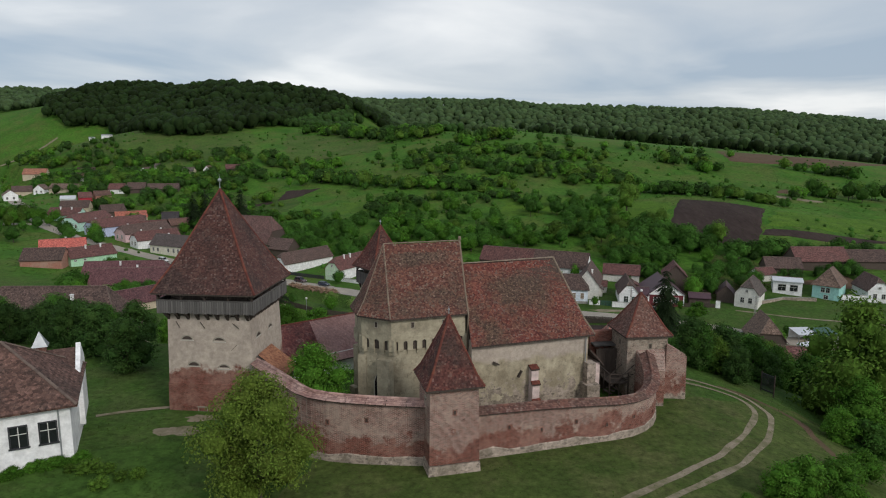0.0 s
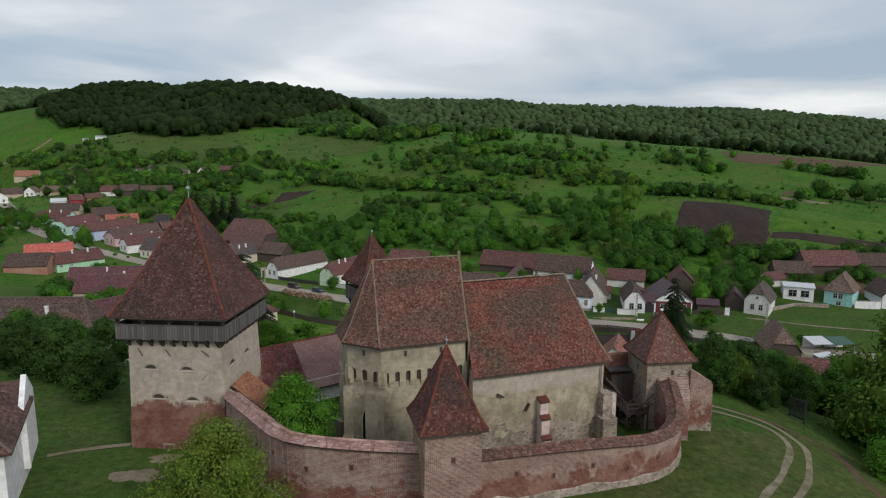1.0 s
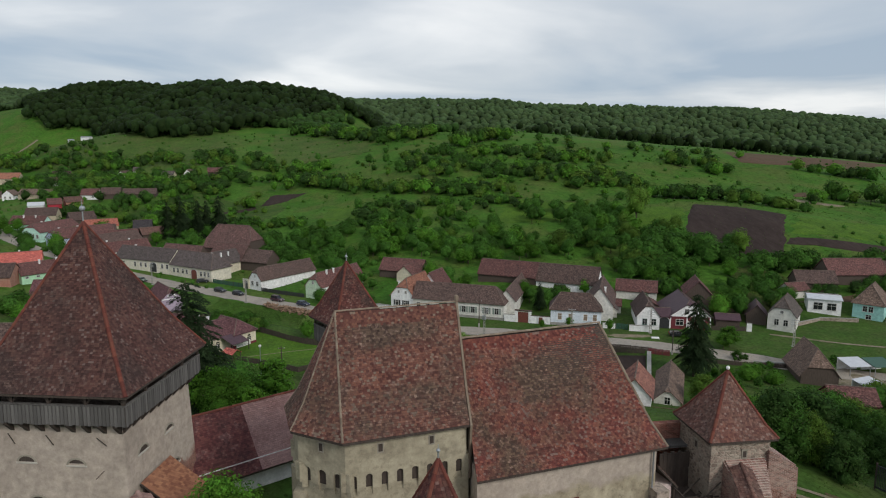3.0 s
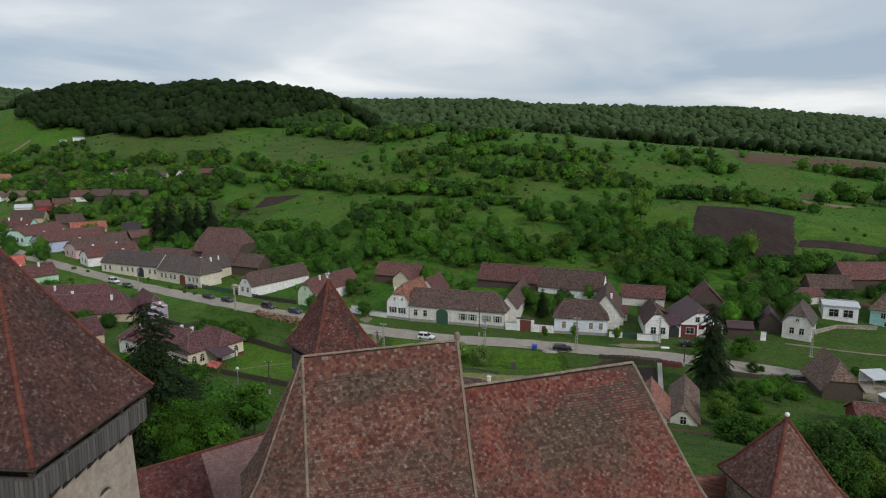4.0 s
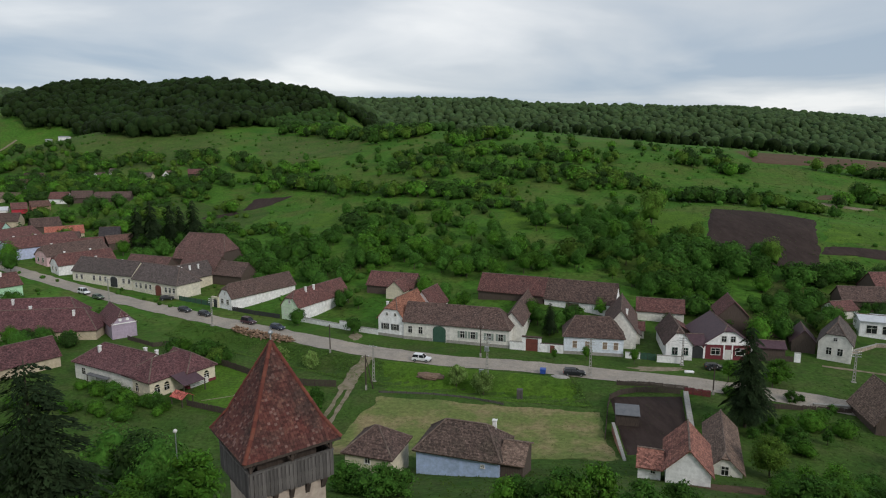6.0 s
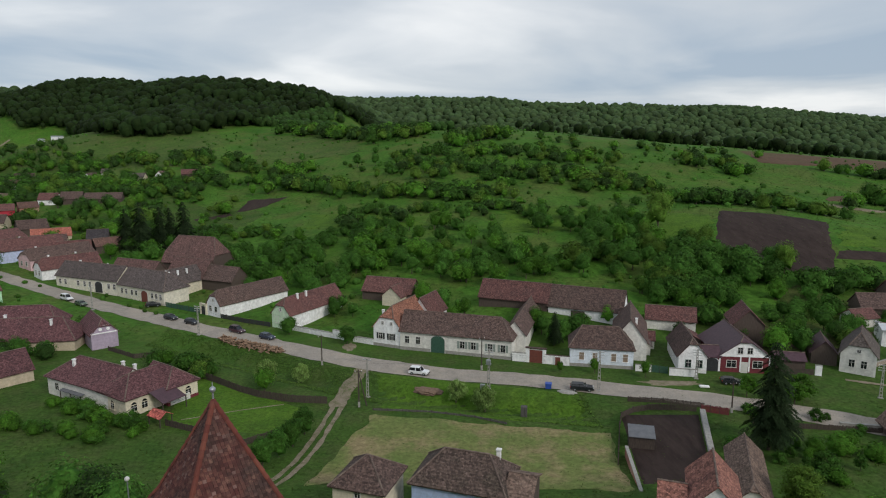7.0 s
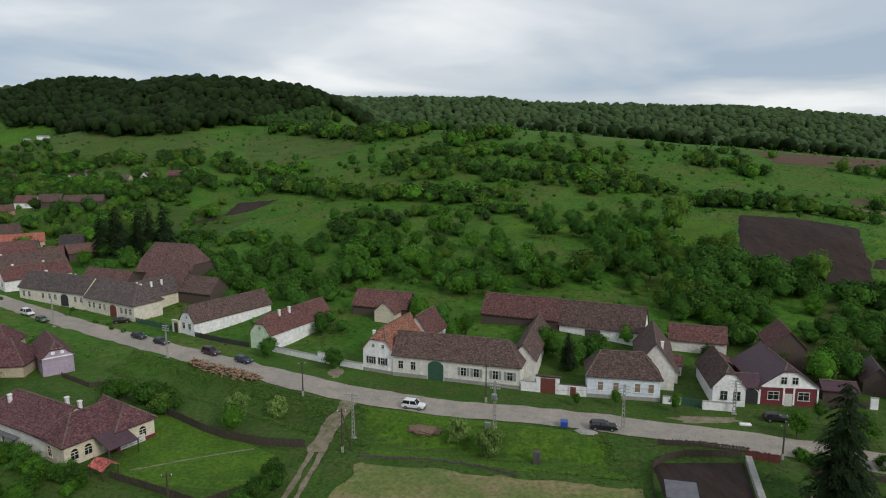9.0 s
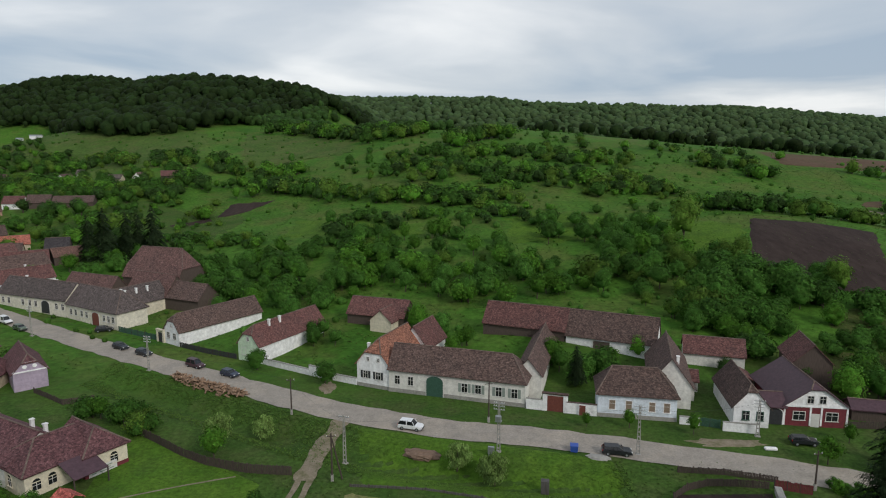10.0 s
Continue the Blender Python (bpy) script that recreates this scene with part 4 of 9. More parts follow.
# ring wall
def wall_run(name, label, pts, th, material, base_mat, coping):
    """A curtain wall over plan points (x, y, top): masonry, proud stone footing and a tiled or brick coping."""
    w = thing(name, pose(0, 0, 0), label, "wall")
    fine_pts = [Vector(pts[0])]
    for a, b in zip(pts[:-1], pts[1:]):
        a, b = Vector(a), Vector(b)
        n = max(1, round((b - a).length / 1.6))
        fine_pts += [a.lerp(b, k / n) for k in range(1, n + 1)]
    for _ in range(2):
        fine_pts = [fine_pts[0]] + [(a + b * 2 + c) / 4 for a, b, c in zip(fine_pts[:-2], fine_pts[1:-1], fine_pts[2:])] + [fine_pts[-1]]
    nrm = []
    for k in range(len(fine_pts)):
        d = fine_pts[min(k + 1, len(fine_pts) - 1)] - fine_pts[max(k - 1, 0)]
        nrm.append(Vector((d.y, -d.x, 0)).normalized())

    def loft(name_, prof, mat_, lab=""):
        """prof: function of a station to a closed list of (out, z)."""
        bm_ = bmesh.new()
        rings = [[bm_.verts.new(Vector((p.x, p.y, 0)) + n * o + Vector((0, 0, z))) for o, z in prof(k, p)] for k, (p, n) in enumerate(zip(fine_pts, nrm))]
        m_ = len(rings[0])
        for a, b in zip(rings[:-1], rings[1:]):
            for i in range(m_):
                bm_.faces.new((a[i], a[(i + 1) % m_], b[(i + 1) % m_], b[i]))
        bm_.faces.new(rings[0])
        bm_.faces.new(rings[-1][::-1])
        part(name_, bm_, mat_, w, lab)

    loft("masonry", lambda k, p: [(th / 2, 17.5), (th / 2 - 0.05, p.z), (-th / 2, p.z), (-th / 2, 17.5)], material, "weathered pink-red brickwork")
    loft("footing", lambda k, p: [(th / 2 + 0.24 + 0.1 * noise.noise((k * 0.7, 3, 0)), 17), (th / 2 + 0.06 + 0.05 * noise.noise((k * 0.9, 1, 0)), 21.3 + 0.5 * noise.noise((k * 0.6, 0, 0))), (th / 2 - 0.2, 21.5 + 0.5 * noise.noise((k * 0.6, 0, 0))), (th / 2 - 0.2, 17)], base_mat, "rough grey fieldstone footing")
    loft("coping", lambda k, p: [(th / 2 + 0.2, p.z - 0.05), (th / 2 + 0.2, p.z + 0.04), (0, p.z + 0.40), (-th / 2 - 0.2, p.z + 0.04), (-th / 2 - 0.2, p.z - 0.05)], M_WOODD)
    tv, tf = [], []
    for (p, n), (q, m2) in zip(list(zip(fine_pts, nrm))[:-1], list(zip(fine_pts, nrm))[1:]):
        for s in (1, -1):
            e0 = Vector((p.x, p.y, p.z + 0.06)) + n * (th / 2 + 0.26) * s
            e1 = Vector((q.x, q.y, q.z + 0.06)) + m2 * (th / 2 + 0.26) * s
            t0, t1 = Vector((p.x, p.y, p.z + 0.45)), Vector((q.x, q.y, q.z + 0.45))
            tiles([(e0, e1), (t0, t1)], 0.2, 0.2, rng, tv, tf)
        caps((p.x, p.y, p.z + 0.45), (q.x, q.y, q.z + 0.45), 0.13, 0.35, rng, tv, tf)
    raw("coping_tiles", tv, tf, M_COPING if coping == "tiles" else M_TILEP, w, "clay coping tiles", "stuff")
    for k in range(2, len(fine_pts) - 2, 2):
        p, n = fine_pts[k], nrm[k]
        ang = math.degrees(math.atan2(n.y, n.x)) + 90
        slit(w, pose(p.x + n.x * (th / 2 - 0.03), p.y + n.y * (th / 2 - 0.03), p.z - 1.5 - 0.5 * (k % 4 == 0), 0, 0, ang), 0.2, 0.34, False, "loophole", M_BRICKDARK)
    return w


wall_run("ring_wall", "tall brick curtain wall with pink tiled coping beside the tower", [(-18.9, 62.0, 26.0), (-15.5, 57.6, 26.2), (-11.6, 52.6, 26.3), (-6.5, 52.0, 26.1), (-1.2, 51.7, 26.0)], 1.0, M_RING, M_STONE, "tiles")
wall_run("ring_wall", "curving brick curtain wall on a fieldstone footing", [(3.0, 52.9, 24.75), (8.8, 54.4, 24.7), (14.0, 55.9, 24.4), (18.0, 57.0, 24.1), (20.9, 59.6, 24.0), (22.0, 63.0, 24.4), (22.3, 66.2, 25.6)], 1.0, M_RING, M_STONE, "brick")

# gate turret in front
tc = thing("wall_turret", pose(0.55, 51.9, 0, 0, 0, 14), "slim brick wall turret with steep old tiled roof", "tower")
part("wall", tapered(2.18, 2.08, 21.6, 28.5), M_RING, tc, "patched pink brick")
bm = tapered(2.42, 2.24, 17.5, 21.5)
part("stone_base", bm, M_STONE, tc, "grey stone base")
for x, z in ((0.0, 26.1), (-0.1, 24.4)):
    slit(tc, on_face("f", 2.13, x, z), 0.2, 0.35, False, "loophole", M_BRICKDARK)
slit(tc, on_face("l", 2.10, 0.4, 26.6), 0.5, 0.6)
fs, hips = pyramid(2.50, 28.3, 33.95, 0.35, 0.22)
roof_of(fs, M_TILER, tc, (0.175, 0.145), hips, M_CAP, 0.11)
finial(tc, 33.9, 0.8, 0.1)

# corner tower
td = thing("corner_tower", pose(22.35, 69.3, 0, 0, 0, 7), "squat rendered stone corner tower with red tiled roof", "tower")
part("wall", tapered(2.35, 2.3, 17.0, 27.75), M_STONEP, td, "pinkish rubble with worn render")
for side in "fl":
    slit(td, on_face(side, 2.32, 0.3, 26.3), 0.3, 0.5)
    slit(td, on_face(side, 2.33, -0.6, 23.6), 0.3, 0.5)
fs, hips = pyramid(2.68, 27.5, 31.85, 0.25, 0.25)
roof_of(fs, M_TILEP, td, (0.175, 0.145), hips, M_CAP, 0.12)
finial(td, 31.9, 0.3, 0.15, M_WHITE)
bm = bmesh.new()
pr = [(2.1, -2.6, 26.6), (4.5, -2.6, 25.2), (4.5, 0.2, 25.2), (2.1, 0.2, 26.6)]
a = [bm.verts.new((x * (1.0 if x < 3 else 1.05), y, 16.5)) for x, y, z in pr]
b = [bm.verts.new(p) for p in pr]
for k in range(4):
    bm.faces.new((a[k], a[(k + 1) % 4], b[(k + 1) % 4], b[k]))
bm.faces.new(b)
bmesh.ops.bevel(bm, geom=[e for e in bm.edges if e.verts[0].co.z > 20 and e.verts[1].co.z > 20], offset=0.12, segments=2, affect="EDGES")
part("buttress", bm, M_RING, td, "sloping brick and rubble buttress")
bm = bmesh.new()
pr = [(-1.3, -4.9, 24.5), (0.9, -4.9, 24.5), (2.1, -2.2, 26.0), (-1.3, -2.2, 26.0)]
a = [bm.verts.new((x, y, 16.5)) for x, y, z in pr]
b = [bm.verts.new(p) for p in pr]
for k in range(4):
    bm.faces.new((a[k], a[(k + 1) % 4], b[(k + 1) % 4], b[k]))
bm.faces.new(b)
bmesh.ops.bevel(bm, geom=[e for e in bm.edges if e.verts[0].co.z > 20 and e.verts[1].co.z > 20], offset=0.12, segments=2, affect="EDGES")
part("front_wall", bm, M_RING, td, "brick curtain stub with sloping top")

# rear tower with gallery
tb = thing("gate_tower", pose(-8.4, 84.6, 0, 0, 0, 36), "plastered rear tower with dark board gallery and red tiled roof", "tower")
part("wall", tapered(2.2, 2.1, 13.0, 29.9), M_CREAM, tb, "stained cream plaster")
gallery(tb, 2.48, 2.1, 29.6, 31.05, 31.95, 0.22, 4)
fs, hips = pyramid(2.85, 31.9, 37.45, 0.35, 0.28)
roof_of(fs, M_TILER, tb, (0.175, 0.145), hips, M_CAP, 0.12)
finial(tb, 37.4, 0.9, 0.14)

# chapel-side hall in the yard
hl = thing("parish_hall", pose(-21.3, 71.9, 0, 0, 0, 38), "long low hall with patched red tiled roof inside the walls", "building")
part("wall", box(0, -3.6, 14, 17.5, 3.4, 23.2), M_WHITE, hl)
M_TILEQ = mat("dark_red_patched_tiles", (0.105, 0.034, 0.034), (0.135, 0.050, 0.048), 0.6, 0.9, 0.3, 20, island=0.35, stain=(0.060, 0.030, 0.030), stain_scale=0.4, stain_amt=0.6, spots=((0.24, 0.15, 0.14), 1.1, 0.5))
M_TILEPK = mat("faded_pink_tiles", (0.27, 0.160, 0.148), (0.33, 0.205, 0.190), 0.6, 0.9, 0.3, 20, island=0.16, stain=(0.20, 0.10, 0.092), stain_scale=0.5, stain_amt=0.45)
roof_of([[((-0.4, -4.3, 22.4), (6.1, -4.3, 22.4)), ((-0.4, 0, 26.6), (6.1, 0, 26.6))], [((17.9, 4.2, 22.4), (-0.4, 4.2, 22.4)), ((17.9, 0, 26.6), (-0.4, 0, 26.6))]], M_TILEQ, hl, (0.2, 0.18), [[(-0.4, 0, 26.6), (17.9, 0, 26.6)]], M_CAP)
roof_of([[((6.1, -4.3, 22.4), (17.9, -4.3, 22.4)), ((6.1, 0, 26.6), (17.9, 0, 26.6))]], M_TILEPK, hl, (0.2, 0.18), name="newer_roof")
for x in (0.0, 17.2):
    bm = bmesh.new()
    prof = ((-3.6, 23.2), (3.4, 23.2), (-0.1, 26.4))
    va, vb = [bm.verts.new((x, y, z)) for y, z in prof], [bm.verts.new((x + 0.3, y, z)) for y, z in prof]
    bm.faces.new(va)
    bm.faces.new(vb[::-1])
    for k in range(3):
        bm.faces.new((va[k], va[(k + 1) % 3], vb[(k + 1) % 3], vb[k]))
    part("gable", bm, M_WHITE, hl)


# ---- village houses ----
def plaster(name, c):
    d = tuple(v * 0.9 for v in c)
    return mat(name, d, c, 0.5, 0.9, 0.15, 6, fine=1.3, stain=tuple(v * 0.7 for v in c), stain_scale=0.3, stain_amt=0.4)


def roofing(name, c1, c2, st, amt=0.4):
    """Plain tiles seen from afar: tile-to-tile tone, courses as fine relief, weathered in patches."""
    pale = tuple(min(1, v * 1.9 + 0.02) for v in c2)
    m = mat(name, c1, c2, 1.3, 0.9, 0, None, fine=6.0, stain=st, stain_scale=0.35, stain_amt=amt, objrand=0.12, spots=(pale, 2.6, 0.45), grit=0.45)
    N, L = m.node_tree.nodes, m.node_tree.links
    bsdf = N["Principled BSDF"]
    co = N.new("ShaderNodeTexCoord")
    sq = N.new("ShaderNodeMapping")
    sq.inputs["Scale"].default_value = (3.6, 3.6, 5.0)
    L.new(co.outputs["Object"], sq.inputs[0])
    vo = N.new("ShaderNodeTexVoronoi")
    vo.inputs["Scale"].default_value = 1.0
    L.new(sq.outputs[0], vo.inputs["Vector"])
    sc = N.new("ShaderNodeSeparateColor")
    L.new(vo.outputs["Color"], sc.inputs[0])
    mr = N.new("ShaderNodeMapRange")
    mr.inputs["To Min"].default_value, mr.inputs["To Max"].default_value = 0.55, 1.5
    L.new(sc.outputs[0], mr.inputs["Value"])
    hv = N.new("ShaderNodeHueSaturation")
    L.new(mr.outputs[0], hv.inputs["Value"])
    L.new(bsdf.inputs["Base Color"].links[0].from_socket, hv.inputs["Color"])
    L.new(hv.outputs[0], bsdf.inputs["Base Color"])
    sep = N.new("ShaderNodeSeparateXYZ")
    L.new(co.outputs["Object"], sep.inputs[0])
    wv = N.new("ShaderNodeMath")
    wv.operation = "MULTIPLY"
    wv.inputs[1].default_value = 24.0
    L.new(sep.outputs[2], wv.inputs[0])
    sn = N.new("ShaderNodeMath")
    sn.operation = "SINE"
    L.new(wv.outputs[0], sn.inputs[0])
    bn = N.new("ShaderNodeBump")
    bn.inputs["Strength"].default_value = 0.6
    bn.inputs["Distance"].default_value = 0.03
    L.new(sn.outputs[0], bn.inputs["Height"])
    L.new(bn.outputs[0], bsdf.inputs["Normal"])
    return m


R_BROWN = roofing("brown_tiled_roof", (0.07007, 0.04554, 0.04029), (0.1051, 0.06832, 0.0578), (0.05255, 0.04029, 0.03678))
R_RED = roofing("faded_red_tiled_roof", (0.09297, 0.04302, 0.03972), (0.1311, 0.06122, 0.05411), (0.06762, 0.04302, 0.04058))
R_ORANGE = roofing("new_orange_tiled_roof", (0.221, 0.0935, 0.0612), (0.2805, 0.1275, 0.085), (0.1445, 0.07225, 0.05525))
R_GREYD = roofing("grey_brown_farm_tiles", (0.070, 0.056, 0.054), (0.100, 0.080, 0.075), (0.050, 0.042, 0.040))
R_GREY = roofing("grey_weathered_roof", (0.07728, 0.06256, 0.05667), (0.1141, 0.09421, 0.08464), (0.0552, 0.04563, 0.04122))
R_OLD = roofing("old_brown_house_tiles", (0.095, 0.052, 0.042), (0.14, 0.078, 0.062), (0.058, 0.040, 0.034), 0.7)
R_GREYB = roofing("grey_brown_weathered_roof", (0.115, 0.076, 0.060), (0.16, 0.112, 0.088), (0.080, 0.056, 0.046))
R_BRIGHT = roofing("bright_red_roof", (0.36, 0.085, 0.07), (0.42, 0.115, 0.09), (0.30, 0.10, 0.085))
M_RIDGEV = mat("weathered_house_ridge_tiles", (0.115, 0.082, 0.070), (0.165, 0.125, 0.105), 2, 0.95, 0.3, 8, island=0.25)
R_VILLA = roofing("wine_red_villa_tiles", (0.0882, 0.0384, 0.042), (0.1092, 0.0512, 0.05376), (0.0672, 0.0352, 0.03864), 0.5)
R_MOSS = roofing("dark_mossy_tiles", (0.060, 0.042, 0.036), (0.095, 0.066, 0.056), (0.045, 0.038, 0.028), 0.6)
R_PATCH = roofing("patchy_orange_tiles", (0.19, 0.080, 0.062), (0.27, 0.125, 0.095), (0.11, 0.050, 0.044), 0.8)
R_SLATE = mat("grey_sheet_roof", (0.10, 0.105, 0.115), (0.15, 0.155, 0.165), 1, 0.6, 0.1, 4)
R_METAL = mat("maroon_sheet_roof", (0.0624, 0.0336, 0.04256), (0.0819, 0.0434, 0.0532), 1.0, 0.5, 0.1, 3, fine=2)
R_PALE = mat("pale_sheet_roof", (0.45, 0.47, 0.50), (0.55, 0.57, 0.60), 1.0, 0.5, 0.1, 3)
W_WHITE = plaster("white_house_wall", (0.84, 0.84, 0.845))
W_GREY = plaster("grey_white_wall", (0.70, 0.685, 0.64))
W_YEL = plaster("yellow_ochre_wall", (0.62, 0.56, 0.41))
W_LIME = plaster("limewashed_cream_wall", (0.70, 0.655, 0.55))
R_OLDB = roofing("weathered_barn_tiles", (0.096, 0.054, 0.049), (0.130, 0.072, 0.063), (0.066, 0.044, 0.041), 0.5)
W_CREAM = plaster("cream_house_wall", (0.66, 0.60, 0.47))
W_GREEN = plaster("mint_green_wall", (0.42, 0.68, 0.46))
W_PGREEN = plaster("pale_green_wall", (0.56, 0.70, 0.52))
W_BLUE = plaster("light_blue_wall", (0.42, 0.53, 0.76))
W_LILAC = plaster("lilac_wall", (0.40, 0.33, 0.42))
W_PINK = plaster("pink_wall", (0.70, 0.48, 0.50))
W_TURQ = plaster("turquoise_wall", (0.36, 0.66, 0.62))
W_MAROON = plaster("maroon_wall", (0.16, 0.034, 0.042))
W_BWHITE = plaster("bluish_white_wall", (0.70, 0.76, 0.84))
W_BEIGE = plaster("beige_wall", (0.52, 0.44, 0.33))
W_BRICK = mat("red_brick_wall", (0.30, 0.13, 0.10), (0.38, 0.19, 0.14), 1.2, 0.9, 0.3, 6, fine=4, stain=(0.40, 0.30, 0.24))
W_WOOD = mat("barn_boards", (0.060, 0.045, 0.038), (0.11, 0.085, 0.070), 1.5, 0.9, 0.3, 8, stretch=(5, 5, 0.6))
P_GREEN = mat("green_paint", (0.035, 0.085, 0.060), (0.05, 0.11, 0.08), 3, 0.5, 0.05)
P_BROWN = mat("brown_gate_paint", (0.14, 0.045, 0.035), (0.18, 0.06, 0.045), 3, 0.6, 0.05)
P_DARK = mat("dark_paint", (0.03, 0.032, 0.035), (0.045, 0.046, 0.05), 3, 0.5, 0.05)
P_GREYG = mat("grey_green_shutter", (0.20, 0.24, 0.22), (0.26, 0.30, 0.27), 3, 0.6, 0.05)
P_RUST = mat("rusty_shutter", (0.20, 0.15, 0.11), (0.25, 0.19, 0.14), 3, 0.7, 0.05)


def side_pose(side, pos, L, W):
    return {"f": pose(pos, 0, 0), "r": pose(L, pos, 0, 0, 0, 90), "b": pose(L - pos, W, 0, 0, 0, 180), "l": pose(0, W - pos, 0, 0, 0, 270)}[side]


def window(parent, m, z, w, h, trim=M_FRAME, shutter=None, arch=False, mull=1):
    """A casement in a proud surround with a sill, its glass set back; shutters folded on the wall if given."""
    bm = bmesh.new()
    t = 0.11
    for x0, x1, z0, z1 in ((-w / 2 - t, -w / 2, 0, h), (w / 2, w / 2 + t, 0, h), (-w / 2 - t, w / 2 + t, h, h + t)):
        box(x0, -0.07, z + z0, x1, 0.03, z + z1, bm, m)
    if arch:
        for s in range(6):
            a0, a1 = math.pi * s / 6, math.pi * (s + 1) / 6
            r, q = w / 2, w / 2 + t
            vs = [bm.verts.new(m @ Vector((rr * math.cos(a), y, z + h + rr * math.sin(a)))) for y in (-0.07, 0.03) for rr, a in ((r, a0), (q, a0), (q, a1), (r, a1))]
            for f in ((0, 1, 2, 3), (7, 6, 5, 4), (0, 3, 7, 4), (1, 5, 6, 2)):
                bm.faces.new([vs[i] for i in f])
    fr = part("window", bm, trim, parent)
    bm = bmesh.new()
    pts = [(-w / 2, z), (w / 2, z), (w / 2, z + h)]
    if arch:
        pts += [(w / 2 * math.cos(math.pi * s / 6), z + h + w / 2 * math.sin(math.pi * s / 6)) for s in range(1, 6)]
    pts.append((-w / 2, z + h))
    bm.faces.new([bm.verts.new(m @ Vector((x, -0.006, zz))) for x, zz in pts])
    part("pane", bm, M_GLASS if mull else P_RUST, fr)
    bm = bmesh.new()
    for k in range(1, mull + 1):
        x = -w / 2 + w * k / (mull + 1)
        box(x - 0.03, -0.035, z, x + 0.03, 0.0, z + h, bm, m)
    box(-w / 2, -0.035, z + h * 0.62, w / 2, 0.0, z + h * 0.62 + 0.06, bm, m)
    part("window_frame", bm, M_FRAME, fr)
    part("sill", box(-w / 2 - 0.18, -0.16, z - 0.1, w / 2 + 0.18, 0.02, z, None, m), trim, fr)
    if shutter:
        for s in (-1, 1):
            x = s * (w / 2 + t + w * 0.26)
            part("shutter", box(x - w * 0.25, -0.06, z - 0.02, x + w * 0.25, -0.005, z + h + 0.04, None, m), shutter, fr)
    return fr


def gate(parent, m, w, h, material, arch=True, trim=None, name="door"):
    """A door or carriage gate, round-headed or square, of upright boards in a surround."""
    pts = [(-w / 2, 0), (w / 2, 0)]
    if arch:
        pts += [(w / 2 * math.cos(math.pi * s / 8), h - w * 0.32 + w * 0.32 * math.sin(math.pi * s / 8)) for s in range(0, 9)]
    else:
        pts += [(w / 2, h), (-w / 2, h)]
    bm = bmesh.new()
    for y0, y1, k in ((-0.10, 0.02, 1.0),):
        a = [bm.verts.new(m @ Vector((x * (1 + 0.28 / w), y0, z * (1 + 0.12 / h)))) for x, z in pts]
        b = [bm.verts.new(m @ Vector((x * (1 + 0.28 / w), y1, z * (1 + 0.12 / h)))) for x, z in pts]
        n = len(pts)
        bm.faces.new(a)
        for i in range(n):
            bm.faces.new((a[i], a[(i + 1) % n], b[(i + 1) % n], b[i]))
    d = part(name, bm, trim or M_FRAME, parent)
    bm = bmesh.new()
    bm.faces.new([bm.verts.new(m @ Vector((x, -0.115, z))) for x, z in pts])
    part("leaf", bm, material, d, "painted board leaf")
    bm = bmesh.new()
    for k in range(1, 6):
        x = -w / 2 + w * k / 6
        box(x - 0.02, -0.13, 0.1, x + 0.02, -0.11, h * 0.72, bm, m)
    part("battens", bm, material, d)
    return d


PLOTS = []


def built_on(x, y, margin=1.2):
    """True where a house stands, or so near that a crown would grow into it."""
    for hx, hy, a, L, W in PLOTS:
        u, v = (x - hx) * math.cos(a) + (y - hy) * math.sin(a), (y - hy) * math.cos(a) - (x - hx) * math.sin(a)
        if -margin < u < L + margin and -margin < v < W + margin:
            return True
    return False


